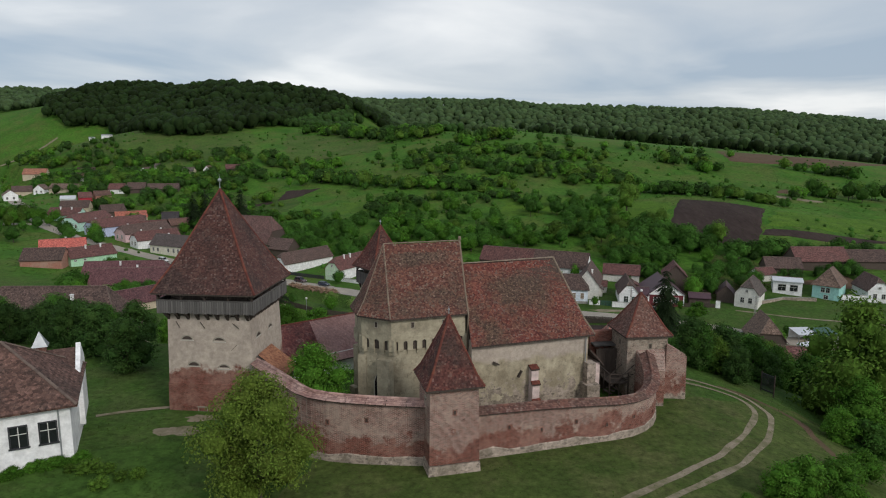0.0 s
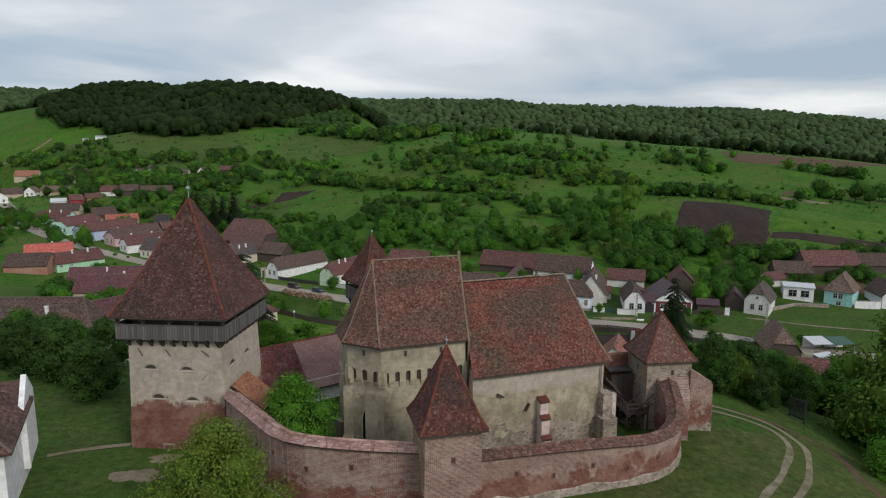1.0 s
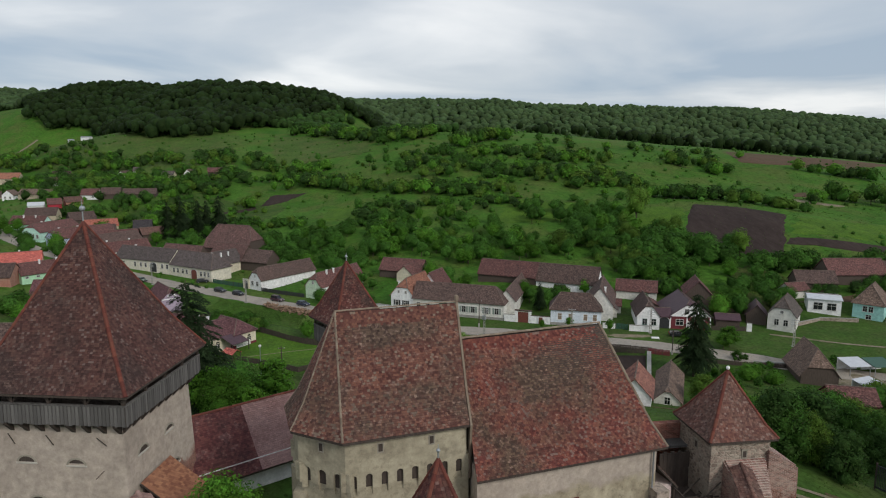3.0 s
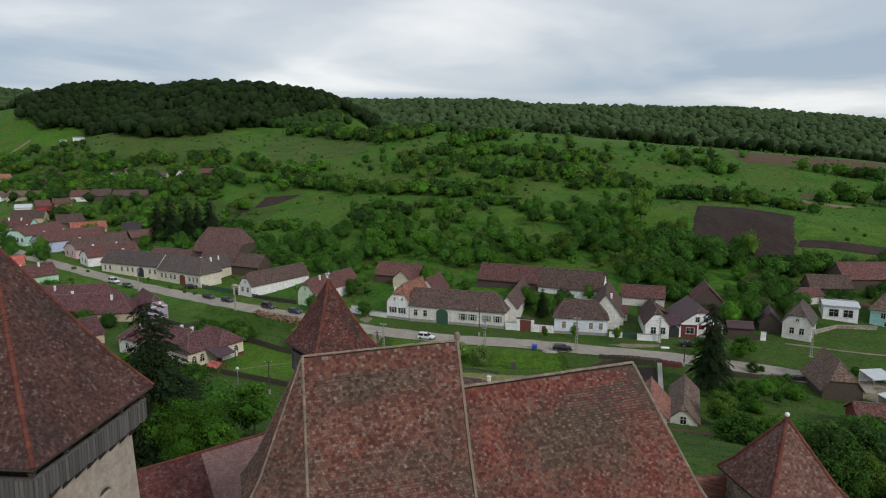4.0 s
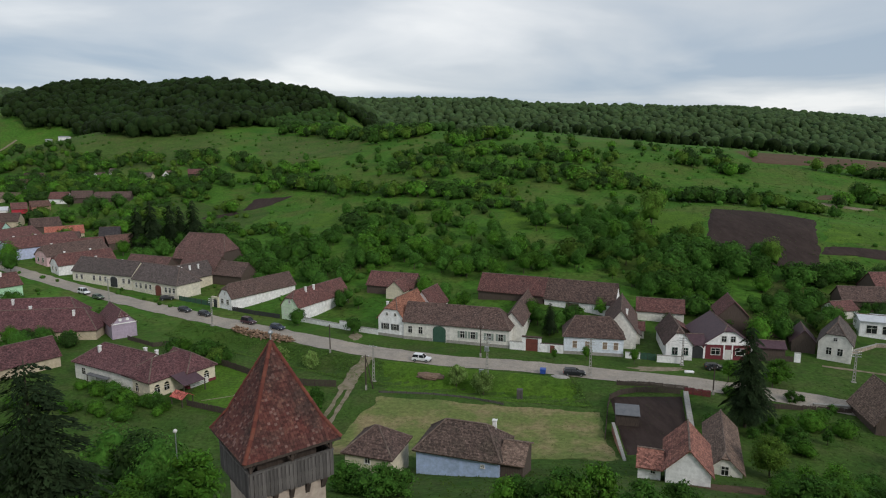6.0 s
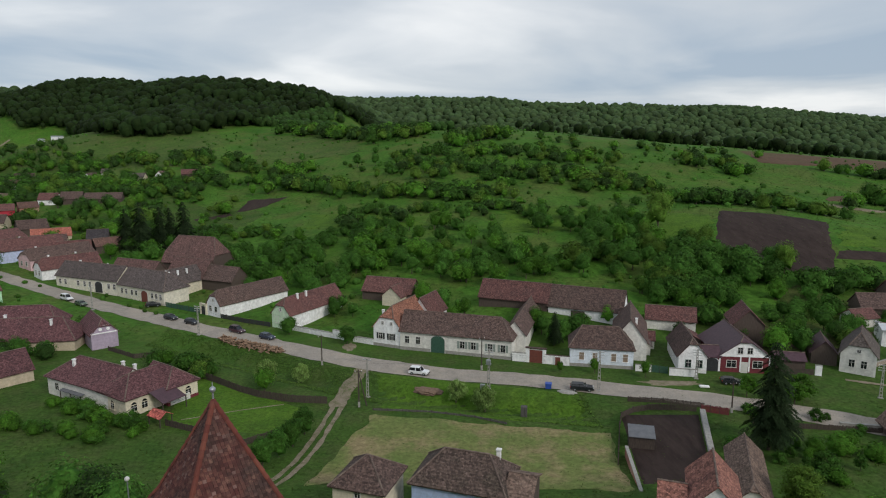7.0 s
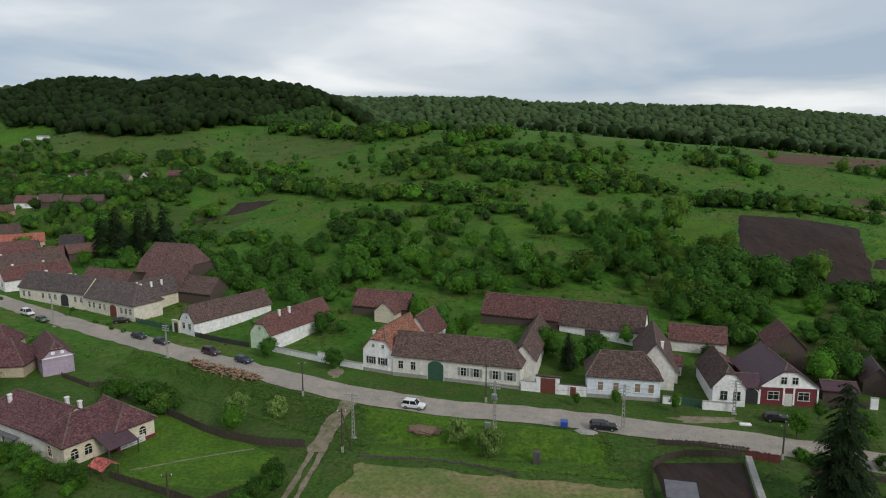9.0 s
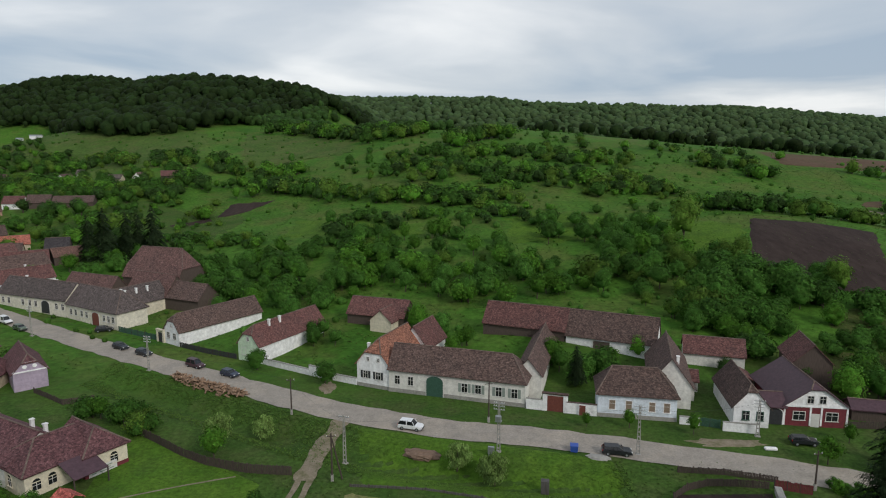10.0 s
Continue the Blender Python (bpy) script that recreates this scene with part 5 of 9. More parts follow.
def house(name, label, x, y, ang, L, W, eave, ridge, roof_m, wall_m, axis="x", hip=(0.0, 0.0), clip=(1.0, 1.0), over=0.45,
          wins=(), doors=(), chimneys=(), z=None, category="house", plinth=None, gable_m=None, group="", trim=M_FRAME, eave_b=None):
    """A tiled house: walls, roof slopes, gables, windows (side, pos, sill, width, height), doors, chimneys (along, across)."""
    z = ground(x + math.cos(radians(ang)) * L / 2, y + math.sin(radians(ang)) * L / 2) if z is None else z
    h = thing(name, pose(x, y, z, 0, 0, ang), label, category, group)
    PLOTS.append((x, y, radians(ang), L, W))
    A, B = (L, W) if axis == "x" else (W, L)

    def P(a, b, zz):
        return Vector((a, b, zz)) if axis == "x" else Vector((b, a, zz))

    slope = (ridge - eave) / (B / 2)
    wm = bmesh.new()
    box(0, 0, -2.2, L, W, eave, wm)
    part("wall", wm, wall_m, h)
    for e, a in ((0, 0.0), (1, A)):
        bm = bmesh.new()
        c = clip[e]
        if c <= 0.02:
            continue
        zc = eave + (ridge - eave) * c
        s = 1 if e == 0 else -1
        prof = [(0.0, eave - 0.002), (B, eave - 0.002)] + ([(B / 2, ridge)] if c > 0.98 else [(B - B / 2 * c, zc), (B / 2 * c, zc)])
        va = [bm.verts.new(P(a, b, zz)) for b, zz in prof]
        vb = [bm.verts.new(P(a + 0.3 * s, b, zz)) for b, zz in prof]
        bm.faces.new(va)
        bm.faces.new(vb[::-1])
        for k in range(len(prof)):
            bm.faces.new((va[k], va[(k + 1) % len(prof)], vb[(k + 1) % len(prof)], vb[k]))
        part("gable", bm, gable_m or wall_m, h)
    ez = eave - over * slope + 0.14
    rz = ridge + 0.16
    ra = [(-over * 0.6 if clip[0] > 0.98 else hip[0]), (A + over * 0.6 if clip[1] > 0.98 else A - hip[1])]
    ea = [(-over if clip[0] <= 0.02 else -over * 0.6), (A + over if clip[1] <= 0.02 else A + over * 0.6)]
    rise = rz - ez
    lines = []
    bm = bmesh.new()
    ends = []
    for b0, sgn in ((-over, 1), (B + over, -1)):
        secs = [(P(ea[0], b0, ez), P(ea[1], b0, ez))]
        cl = [max(0.0, min(c, 0.999)) for c in clip]
        half = B / 2 + over
        pts = {}
        for e in (0, 1):
            pts[e] = P(ea[e], b0 + sgn * half * cl[e], ez + rise * cl[e])
        if clip[0] > 0.98 and clip[1] > 0.98 or (clip[0] <= 0.02 and clip[1] <= 0.02):
            secs.append((P(ra[0], B / 2, rz), P(ra[1], B / 2, rz)))
        else:
            f = 0.5 if max(cl) > 0.98 and min(cl) < 0.02 else max(c for c in cl if c < 0.98)

            def edge(e, fr):
                if clip[e] > 0.98:
                    return P(ea[e], b0 + sgn * half * fr, ez + rise * fr)
                if fr <= cl[e]:
                    return P(ea[e], b0 + sgn * half * fr, ez + rise * fr)
                g = (fr - cl[e]) / (1 - cl[e])
                return pts[e].lerp(P(ra[e], B / 2, rz), g)
            secs.append((edge(0, f), edge(1, f)))
            secs.append((P(ra[0], B / 2, rz), P(ra[1], B / 2, rz)))
        slab(secs, 0.18, bm)
        ends.append(pts)
    for e in (0, 1):
        if clip[e] <= 0.98:
            slab([(ends[0][e], ends[1][e]), (P(ra[e], B / 2, rz), P(ra[e], B / 2 + 0.001, rz))], 0.18, bm)
            lines += [(ends[0][e], P(ra[e], B / 2, rz)), (ends[1][e], P(ra[e], B / 2, rz))]
    lines.append((P(ra[0], B / 2, rz), P(ra[1], B / 2, rz)))
    rf = part("roof", bm, roof_m, h)
    cv, cf_ = [], []
    for p, q in lines:
        caps(p, q, 0.13, 0.45, rng, cv, cf_)
    raw("ridge_tiles", cv, cf_, M_RIDGEV, rf, "", "stuff")
    if plinth:
        bm = bmesh.new()
        box(-0.06, -0.06, -2.2, L + 0.06, W + 0.06, 0.75, bm)
        part("plinth", bm, plinth, h)
    for side, pos, sill, w, hh, *more in wins:
        window(h, side_pose(side, pos, L, W), sill, w, hh, *(more or [trim]))
    for side, pos, w, hh, m_, *more in doors:
        gate(h, side_pose(side, pos, L, W), w, hh, m_, *more)
    for a, b in chimneys:
        top = eave + (ridge - eave) * (1 - abs(b - B / 2) / (B / 2)) + 1.3
        p = P(a, b, 0)
        bm = box(p.x - 0.26, p.y - 0.26, top - 2.6, p.x + 0.26, p.y + 0.26, top, None, None, 0.02)
        box(p.x - 0.33, p.y - 0.33, top, p.x + 0.33, p.y + 0.33, top + 0.14, bm)
        part("chimney", bm, M_WHITE, h, "whitewashed chimney stack")
    return h


STREET = "houses along the village street"


def row(side, xs, sill, w, h, *more):
    return [(side, v, sill, w, h, *more) for v in xs]


# street row, from the far end of the village towards the brook
house("farmhouse", "long cream-limewashed farmhouse with brown tiled roof and arched gate", -127.2, 270.0, -23, 28.4, 8, 4.6, 8.6, R_GREYD, W_LIME, wins=row("f", (2, 4.5, 10.5, 13.5, 16, 24.5, 27), 1.6, 1.0, 1.6), doors=[("f", 20, 3.2, 3.6, P_DARK)], chimneys=[(6, 5), (18, 5.5)], group=STREET)
house("farmhouse", "large cream farmhouse with brown hipped roof and brown gate", -100.9, 258.9, -30.3, 22.6, 9, 4.7, 9.2, R_GREYD, W_LIME, hip=(0, 4), clip=(1, 0), wins=row("f", (2, 4.2, 7, 9.2, 17, 19, 21), 1.6, 1.0, 1.6) , doors=[("f", 13.3, 3.0, 3.6, P_BROWN)], chimneys=[(16, 6)], group=STREET)
house("farm_wing", "cream rear wing with brown tiled roof and three white chimneys", -83.6, 256.0, 60, 14, 7, 4.4, 8.6, R_GREYD, W_CREAM, chimneys=[(2, 2), (5.5, 2), (9, 2)], category="house")
house("barn", "big dark-timbered barn with wide red-brown tiled roof", -98, 286, -20, 22, 12, 5.5, 14.0, R_OLDB, W_WOOD, category="barn", hip=(3, 3), clip=(0.35, 0.35))
house("barn", "low timber barn with faded tiled roof in the yard", -114, 279.5, -24, 20, 8, 3.6, 8.0, R_OLDB, W_WOOD, category="barn")
house("barn", "broad yard barn under weathered brown tiles", -92, 275, -27, 17, 9, 4.0, 9.2, R_OLDB, W_WOOD, category="barn")
house("barn", "timber shed roofed in brown tiles beside the orchard", -78, 268, -25, 14, 8, 3.8, 7.6, R_BROWN, W_WOOD, category="barn")
house("cottage", "white gabled cottage with long brown roof and bare side wall", -64.7, 237.4, -36, 6.0, 25, 3.9, 7.4, R_BROWN, W_WHITE, axis="y", clip=(0.62, 1), hip=(1.6, 0), wins=row("f", (1.6, 4.2), 1.5, 1.1, 1.5) + [("f", 3.0, 4.4, 0.5, 0.7)], group=STREET)
gc = house("cottage", "pale green gabled cottage with white trim and red-brown roof", -42.6, 224.6, -30, 6.2, 23, 4.3, 8.0, R_RED, W_WHITE, axis="y", clip=(0.6, 1), hip=(1.8, 0), wins=row("f", (1.7, 4.5), 1.5, 1.1, 1.6) + [("f", 3.1, 4.9, 0.6, 0.8)], chimneys=[(6, 3.8), (9.5, 3.8)], gable_m=W_PGREEN, group=STREET)
part("facade", box(-0.03, -0.045, -1.0, 6.23, -0.004, 4.35), W_PGREEN, gc, "pale green painted front")
house("house", "white gabled street house with half-hipped orange roof", -13.6, 208.4, -25, 7.6, 15, 5.0, 9.6, R_ORANGE, W_WHITE, axis="y", clip=(0.55, 1), hip=(2.6, 0), wins=row("f", (2.0, 4.9), 1.9, 1.0, 1.5, M_FRAME, P_DARK) + row("f", (2.6, 5.0), 5.6, 0.5, 0.7), chimneys=[(1.5, 2.0)], plinth=M_CONCRETE, group=STREET)
house("rear_wing", "rear wing of the street house with older red tiles", -5.4, 220.5, -25, 6.6, 10, 4.2, 8.4, R_RED, W_WHITE, axis="y", category="house")
house("house", "long grey-plastered street house with shutters and a green arched gate", -6.9, 205.0, -18.4, 27.3, 7.6, 4.9, 8.7, R_BROWN, W_GREY, hip=(0, 3.2), clip=(1, 0), wins=row("f", (1.8, 4.6), 1.7, 1.0, 1.7) + row("f", (15.6, 18.3, 22.3, 25.3), 1.6, 1.1, 1.7, M_FRAME, P_GREYG), doors=[("f", 9.6, 3.4, 4.1, P_GREEN)], plinth=M_CONCRETE, group=STREET)
house("rear_wing", "narrow yard wing with old brown tiled roof", 22.6, 200.2, 72.6, 28, 5.0, 3.4, 6.3, R_BROWN, W_GREY, category="house")
house("barn", "open-fronted timber barn with long red tiled roof", 14.0, 231.2, -24.0, 19.6, 8.5, 2.6, 6.6, R_RED, W_WOOD, category="barn", z=ground(23, 227))
house("barn", "whitewashed barn with brown tiled roof and timber gates", 32.2, 223.0, -25.5, 19.5, 8.5, 3.1, 7.7, R_BROWN, W_WHITE, category="barn", doors=[("f", 8, 3.6, 2.2, W_WOOD, False)], z=ground(42, 218))
house("house", "bluish white street house with hipped brown roof and tan shutters", 31.6, 192.4, -11.5, 13.6, 7.6, 4.7, 8.3, R_BROWN, W_BWHITE, hip=(2.6, 3.0), clip=(0, 0), wins=row("f", (2.5, 5.4, 9.4, 11.9), 1.6, 1.0, 1.7, W_WHITE, None, False, 0), group=STREET, plinth=M_CONCRETE)
house("rear_wing", "tall gabled yard wing with mossy brown tiled roof", 42.4, 196.8, -17, 7.4, 18, 4.6, 9.4, R_BROWN, W_GREY, axis="y", category="house", chimneys=[(3, 5)])
house("shed", "low yard shed with red tiled roof and pale wall", 55.5, 213.5, -18, 12, 6, 3.0, 5.6, R_RED, W_GREY, category="shed")
house("shed", "small patched shed in the crowded yard", 50.6, 203.0, -17, 3.4, 5, 2.3, 3.6, R_RED, W_GREY, category="shed")
house("shed", "rusty-roofed hen house in the crowded yard", 60.8, 202.0, -10, 4.0, 6, 2.2, 3.2, R_RED, W_WOOD, category="shed", axis="y")
house("shed", "weathered lean-to sheds with grey roof in the yard", 47.4, 199.5, -17, 4.4, 8, 2.4, 3.8, R_GREY, W_GREY, category="shed", axis="y")
house("house", "small white gabled house with green windows and brown roof", 54.2, 188.0, -11, 5.8, 14, 3.8, 7.3, R_BROWN, W_WHITE, axis="y", clip=(0.75, 1), hip=(1.2, 0), wins=row("f", (2.0, 4.3), 1.3, 1.0, 1.5, P_GREEN), group=STREET)
mh = house("house", "maroon and white house with broad maroon sheet roof", 63.2, 188.4, -8, 10.6, 15, 3.8, 7.6, R_METAL, W_MAROON, axis="y", gable_m=W_WHITE, over=0.6, clip=(0.8, 1), hip=(1.6, 0), wins=[("f", 2.6, 1.2, 1.9, 1.5), ("f", 8.0, 1.2, 1.9, 1.5), ("f", 4.3, 4.3, 1.0, 1.3), ("f", 6.3, 4.3, 1.0, 1.3)], doors=[("f", 5.3, 1.1, 2.3, M_FRAME, False)], group=STREET)
for px in (0.0, 4.3, 6.1, 10.3):
    part("pilaster", box(px, -0.09, 0.2, px + 0.3, 0.01, 3.8), W_WHITE, mh, "white corner pilaster")
part("band", box(0.0, -0.07, 3.55, 10.6, 0.01, 3.85), W_WHITE, mh, "white band under the gable")
house("rear_wing", "yard wing with brown-red tiled gable behind the maroon house", 73.0, 203.0, -15, 7, 10, 5.5, 9.0, R_RED, W_WOOD, axis="y", category="house")
house("gatehouse", "arched yard gateway with a maroon sheet roof", 59.9, 188.9, -9, 3.6, 5.2, 3.4, 4.9, R_METAL, W_MAROON, doors=[("f", 1.8, 2.8, 3.0, P_DARK, True, W_WHITE)], category="gate")
house("house", "whitish gabled house with brown-grey hipped roof", 89.6, 188.2, -36, 6.6, 11, 4.4, 8.6, R_GREY, W_GREY, axis="y", clip=(0.5, 0.5), hip=(2.2, 2.2), wins=row("f", (2.2, 4.4), 1.5, 1.0, 1.6) + [("f", 3.3, 4.8, 0.7, 0.7)], doors=[], group=STREET)
house("shed", "maroon-roofed annex beside the whitish house", 86.0, 192.6, -24, 5.0, 8, 2.8, 5.4, R_METAL, W_WOOD, category="shed", axis="y")
house("shed", "dark low garden shed by the fence", 76.5, 190.0, -15, 6, 4, 2.2, 3.2, R_METAL, W_WOOD, category="shed")
house("house", "modern flat white house with wide windows", 108.2, 201.4, -24, 8.4, 8, 4.3, 4.9, R_PALE, W_WHITE, over=0.5, wins=row("f", (2.6, 6.0), 1.2, 2.2, 2.0), group=STREET)
house("house", "turquoise house with hipped grey-brown roof", 119.2, 198.2, -42, 7.4, 11, 4.8, 9.4, R_GREYB, W_TURQ, axis="y", hip=(3.0, 2.5), clip=(0, 0), wins=row("f", (3.0, 4.4), 2.2, 1.0, 1.5) + [("f", 4.0, 0.1, 1.2, 1.2)], group=STREET)
house("house", "white gabled house with brown tiled roof at the street end", 133.5, 192.6, -12, 6.4, 12, 4.0, 7.6, R_BROWN, W_WHITE, axis="y", clip=(0.7, 1), hip=(1.5, 0), wins=row("f", (2.0, 4.4), 1.3, 1.0, 1.5) + [("f", 3.2, 4.5, 0.6, 0.6)], group=STREET)
house("barn", "long timber barn with red-brown tiled roof on the slope", 127.0, 222.0, 0, 19, 9, 3.8, 8.0, R_RED, W_WOOD, category="barn")
house("barn", "low brown-roofed stable beside the long barn", 147.0, 226.0, -2, 16, 8, 3.0, 6.4, R_BROWN, W_WOOD, category="barn")
house("barn", "brown-roofed yard barn among the orchards", 114.0, 217.5, -8, 12, 7, 3.2, 6.2, R_BROWN, W_WOOD, category="barn")
house("shed", "low maroon-roofed shed behind the modern house", 108.5, 211.0, 15, 7, 5, 2.6, 4.4, R_RED, W_GREY, category="shed")
house("barn", "small brown barn behind the gabled cottages", -20.5, 246, -20, 16, 7.5, 3.0, 6.4, R_RED, W_WOOD, category="barn")
house("shed", "small gabled red-roofed shed behind the green cottage", -14, 240, -25, 6, 7, 3.0, 5.6, R_RED, W_CREAM, category="shed", axis="y")

# south of the street
house("villa", "villa with white-plastered long wall and broad brown-red roof", -75.3, 178.4, -29, 20, 9, 3.9, 7.0, R_VILLA, W_GREY, hip=(4, 0), clip=(0, 1), chimneys=[(5, 2.6), (14, 6.8), (17.5, 6.8)], wins=row("f", (3,), 1.3, 1.2, 1.4))
house("villa_wing", "cream front wing of the villa with two arched windows", -61.2, 170.8, -33, 8.4, 9, 3.7, 6.5, R_VILLA, W_CREAM, axis="y", hip=(3.6, 0), clip=(0, 1), wins=row("r", (1.5, 3.6), 0.9, 1.15, 1.15, W_CREAM, None, True) + row("f", (4.2,), 0.9, 1.1, 1.2, W_CREAM, None, True), category="house")
tr = thing("terrace_roof", pose(-67.2, 175.6, ground(-66, 176), 0, 0, -29), "grey sheet terrace roof on posts before the villa wall", "porch")
part("roof", slab([((-3.4, -2.4, 2.0), (3.4, -2.4, 2.0)), ((-3.4, 1.6, 2.6), (3.4, 1.6, 2.6))], 0.1), R_SLATE, tr)
for px_ in (-3.2, 0.0, 3.2):
    part("post", box(px_ - 0.07, -2.3, -0.5, px_ + 0.07, -2.16, 2.0), M_WOODD, tr)
vw = house("villa_wing", "cream wing of the villa with arched windows and maroon plinth", -56.5, 177.0, -35, 9.2, 6.4, 3.7, 6.2, R_VILLA, W_CREAM, hip=(0, 3), clip=(1, 0), wins=row("r", (1.7, 4.3), 1.0, 1.15, 1.15, W_CREAM, None, True), plinth=W_MAROON, category="house")
bn_ = thing("banner", vw.matrix_basis @ pose(9.34, 0.4, 0.1, 0, 0, 90), "white printed banner on the wall below the arched windows", "banner")
part("sheet", box(0, 0, 0, 4.2, 0.03, 1.35), M_FRAME, bn_, "white plastic sheet")
for bx, bz, bw in ((0.3, 0.8, 0.9), (1.6, 0.9, 1.9), (1.6, 0.55, 1.6), (0.4, 0.3, 0.7), (1.6, 0.25, 2.1)):
    part("printed_bar", box(bx, -0.012, bz, bx + bw, -0.004, bz + 0.16), P_GREYG, bn_)
lh = house("house", "lilac gabled house with white-outlined pediment", -81.0, 205.2, 40, 5.9, 13, 3.9, 6.9, R_VILLA, W_LILAC, axis="y", clip=(0.6, 1), hip=(1.5, 0), trim=W_WHITE)
part("band", box(-0.1, -0.14, 3.8, 6.0, -0.004, 4.05), W_WHITE, lh, "white moulded band")
for x0_, x1_, z1_ in ((0.0, 1.75, 5.8), (5.9, 4.15, 5.8)):
    part("verge_trim", slab([((x0_, -0.12, 4.05), (x0_, -0.005, 4.05)), ((x1_, -0.12, z1_), (x1_, -0.005, z1_))], 0.25), W_WHITE, lh, "white pediment moulding")
part("pediment_trim", box(1.65, -0.12, 5.55, 4.25, -0.005, 5.8), W_WHITE, lh, "white pediment moulding")
for x_ in (2.1, 3.8):
    part("rosette", tube((x_, -0.06, 4.85), (x_, -0.004, 4.85), 0.4, 0.4, 10), W_WHITE, lh, "white plaster rosette")
house("farmhouse", "long low farmhouse row with wine-red tiled roof", -115.7, 200.8, 8, 31, 9, 2.5, 6.8, R_VILLA, W_BEIGE, hip=(0, 4), clip=(1, 0), chimneys=[(14, 5), (25, 3)])
house("farmhouse", "old brown-roofed house behind the low farmhouse row", -124, 211.5, 8, 29, 8.5, 3.0, 7.0, R_VILLA, W_BEIGE, hip=(0, 3), clip=(1, 0), chimneys=[(12, 3)])
house("farmhouse", "low beige outbuilding with wine-red tiled roof", -96, 168, 52, 22, 7.5, 2.6, 6.0, R_VILLA, W_BEIGE, chimneys=[(5, 2.5)])
house("farmhouse", "large old house with a great brown tiled roof below the church", -93, 119.5, 2, 29, 13, 5.0, 13.2, R_BROWN, W_BEIGE, hip=(3, 5), clip=(0.4, 0), chimneys=[(18, 4.5)], z=6.0)
house("house", "blue cottage with mossy hipped brown roof", -1.6, 130.2, -19, 11.6, 7.2, 2.7, 5.6, R_MOSS, W_BLUE, hip=(3.2, 2.6), clip=(0, 0), wins=[("f", 9.4, 1.3, 0.35, 0.35)], chimneys=[(9.8, 5)], z=5.2)
house("shed", "dark timber porch with grey tiled roof at the blue cottage", 9.6, 126.9, -19, 3.0, 6.4, 2.3, 3.7, R_GREYB, W_WOOD, category="shed", z=5.2)
house("hut", "small cream hut with brown tiled pyramid roof", -11.4, 130.6, -19, 6.8, 6.6, 2.4, 4.9, R_BROWN, W_CREAM, hip=(3.2, 3.2), clip=(0, 0), z=5.0, wins=[("f", 3.4, 1.0, 0.7, 0.9)], category="house")
house("cottage", "old white gabled cottage with patchy orange-red tiles", 30.7, 124.6, -20.5, 5.4, 9.2, 2.3, 5.1, R_PATCH, W_WHITE, axis="y", z=5.3)
house("shed", "low lean-to with red tiles beside the cottage", 27.9, 127.0, -20.5, 2.9, 5, 1.7, 2.9, R_PATCH, W_WHITE, z=5.1, category="shed", wins=[("f", 1.9, 0.8, 0.5, 0.5)])
house("cottage", "grey-roofed gabled cottage with peeling pale wall", 40.0, 133.0, -22, 4.6, 16.3, 1.9, 4.1, R_GREYB, W_GREY, axis="y", clip=(0.8, 1), hip=(1.0, 0), wins=[("f", 2.3, 1.2, 0.9, 1.3)], z=1.1)
house("house", "grey-roofed old timber barn beside the trees", 78.4, 152.4, -12, 7.4, 11, 2.6, 7.6, R_GREYB, W_WOOD, axis="y", clip=(0.4, 1), hip=(2.5, 0), z=-2.2)
house("shed", "maroon shed at the edge of the orchard", 73.6, 134.4, -14, 8, 6, 2.6, 4.6, R_RED, W_MAROON, z=-0.8, category="shed")

# far end of the village
V2 = "far village houses"
R_TERRA = roofing("terracotta_red_roof", (0.27, 0.085, 0.060), (0.33, 0.115, 0.080), (0.20, 0.075, 0.060))
R_DARK = roofing("blackened_tar_roof", (0.030, 0.026, 0.028), (0.045, 0.040, 0.042), (0.025, 0.022, 0.024))
W_LBLUE = plaster("pale_lilac_blue_wall", (0.50, 0.56, 0.76))
W_PTURQ = plaster("pale_turquoise_wall", (0.50, 0.74, 0.64))
W_RED = plaster("bright_red_wall", (0.42, 0.04, 0.06))


def village(kind, label, x, y, ang, L, W, eave, ridge, roof_m, wall_m, axis="x", wins=(), doors=(), chimneys=(), half=False, category="house"):
    """A house of the far village, gable or long side to the street; half: a half-hipped front gable."""
    return house(kind, label, x, y, ang, L, W, eave, ridge, roof_m, wall_m, axis=axis, clip=(0.6, 1) if half else (1, 1), hip=(1.5, 0) if half else (0, 0), wins=wins, doors=doors, chimneys=chimneys, category=category, group=V2)


village("village_house", "white gabled house with red-brown roof and long white side wall", -140.6, 279.6, -40, 7.5, 20, 3.6, 7.0, R_RED, W_WHITE, "y", row("f", (2.2, 5.2), 1.2, 1.1, 1.6), (), [(4, 3.0), (13, 3.0)], True)
village("village_house", "pink gabled house with brown tiled roof", -153.4, 291.3, -32, 8.5, 24, 3.8, 7.2, R_BROWN, W_PINK, "y", row("f", (2.4, 5.8), 1.3, 1.1, 1.6) + row("r", (3, 7, 11), 1.3, 1.0, 1.4), (), [(5, 3.0)], True)
village("village_house", "pale blue house with long tiled roof and white chimneys", -171.0, 297.5, -33, 10, 26, 4.2, 7.8, R_RED, W_LBLUE, "y", row("f", (2.2, 5.0, 7.8), 1.4, 1.1, 1.7), (), [(4, 3.5), (12, 3.5)], True)
village("village_house", "pale turquoise house with dark arched yard gate", -186.0, 304.5, -12, 9.5, 24, 4.2, 7.6, R_RED, W_PTURQ, "y", row("f", (6.0, 8.2), 1.4, 1.0, 1.6), [("f", 2.4, 2.8, 3.4, P_DARK)], [(8, 3.4)], True)
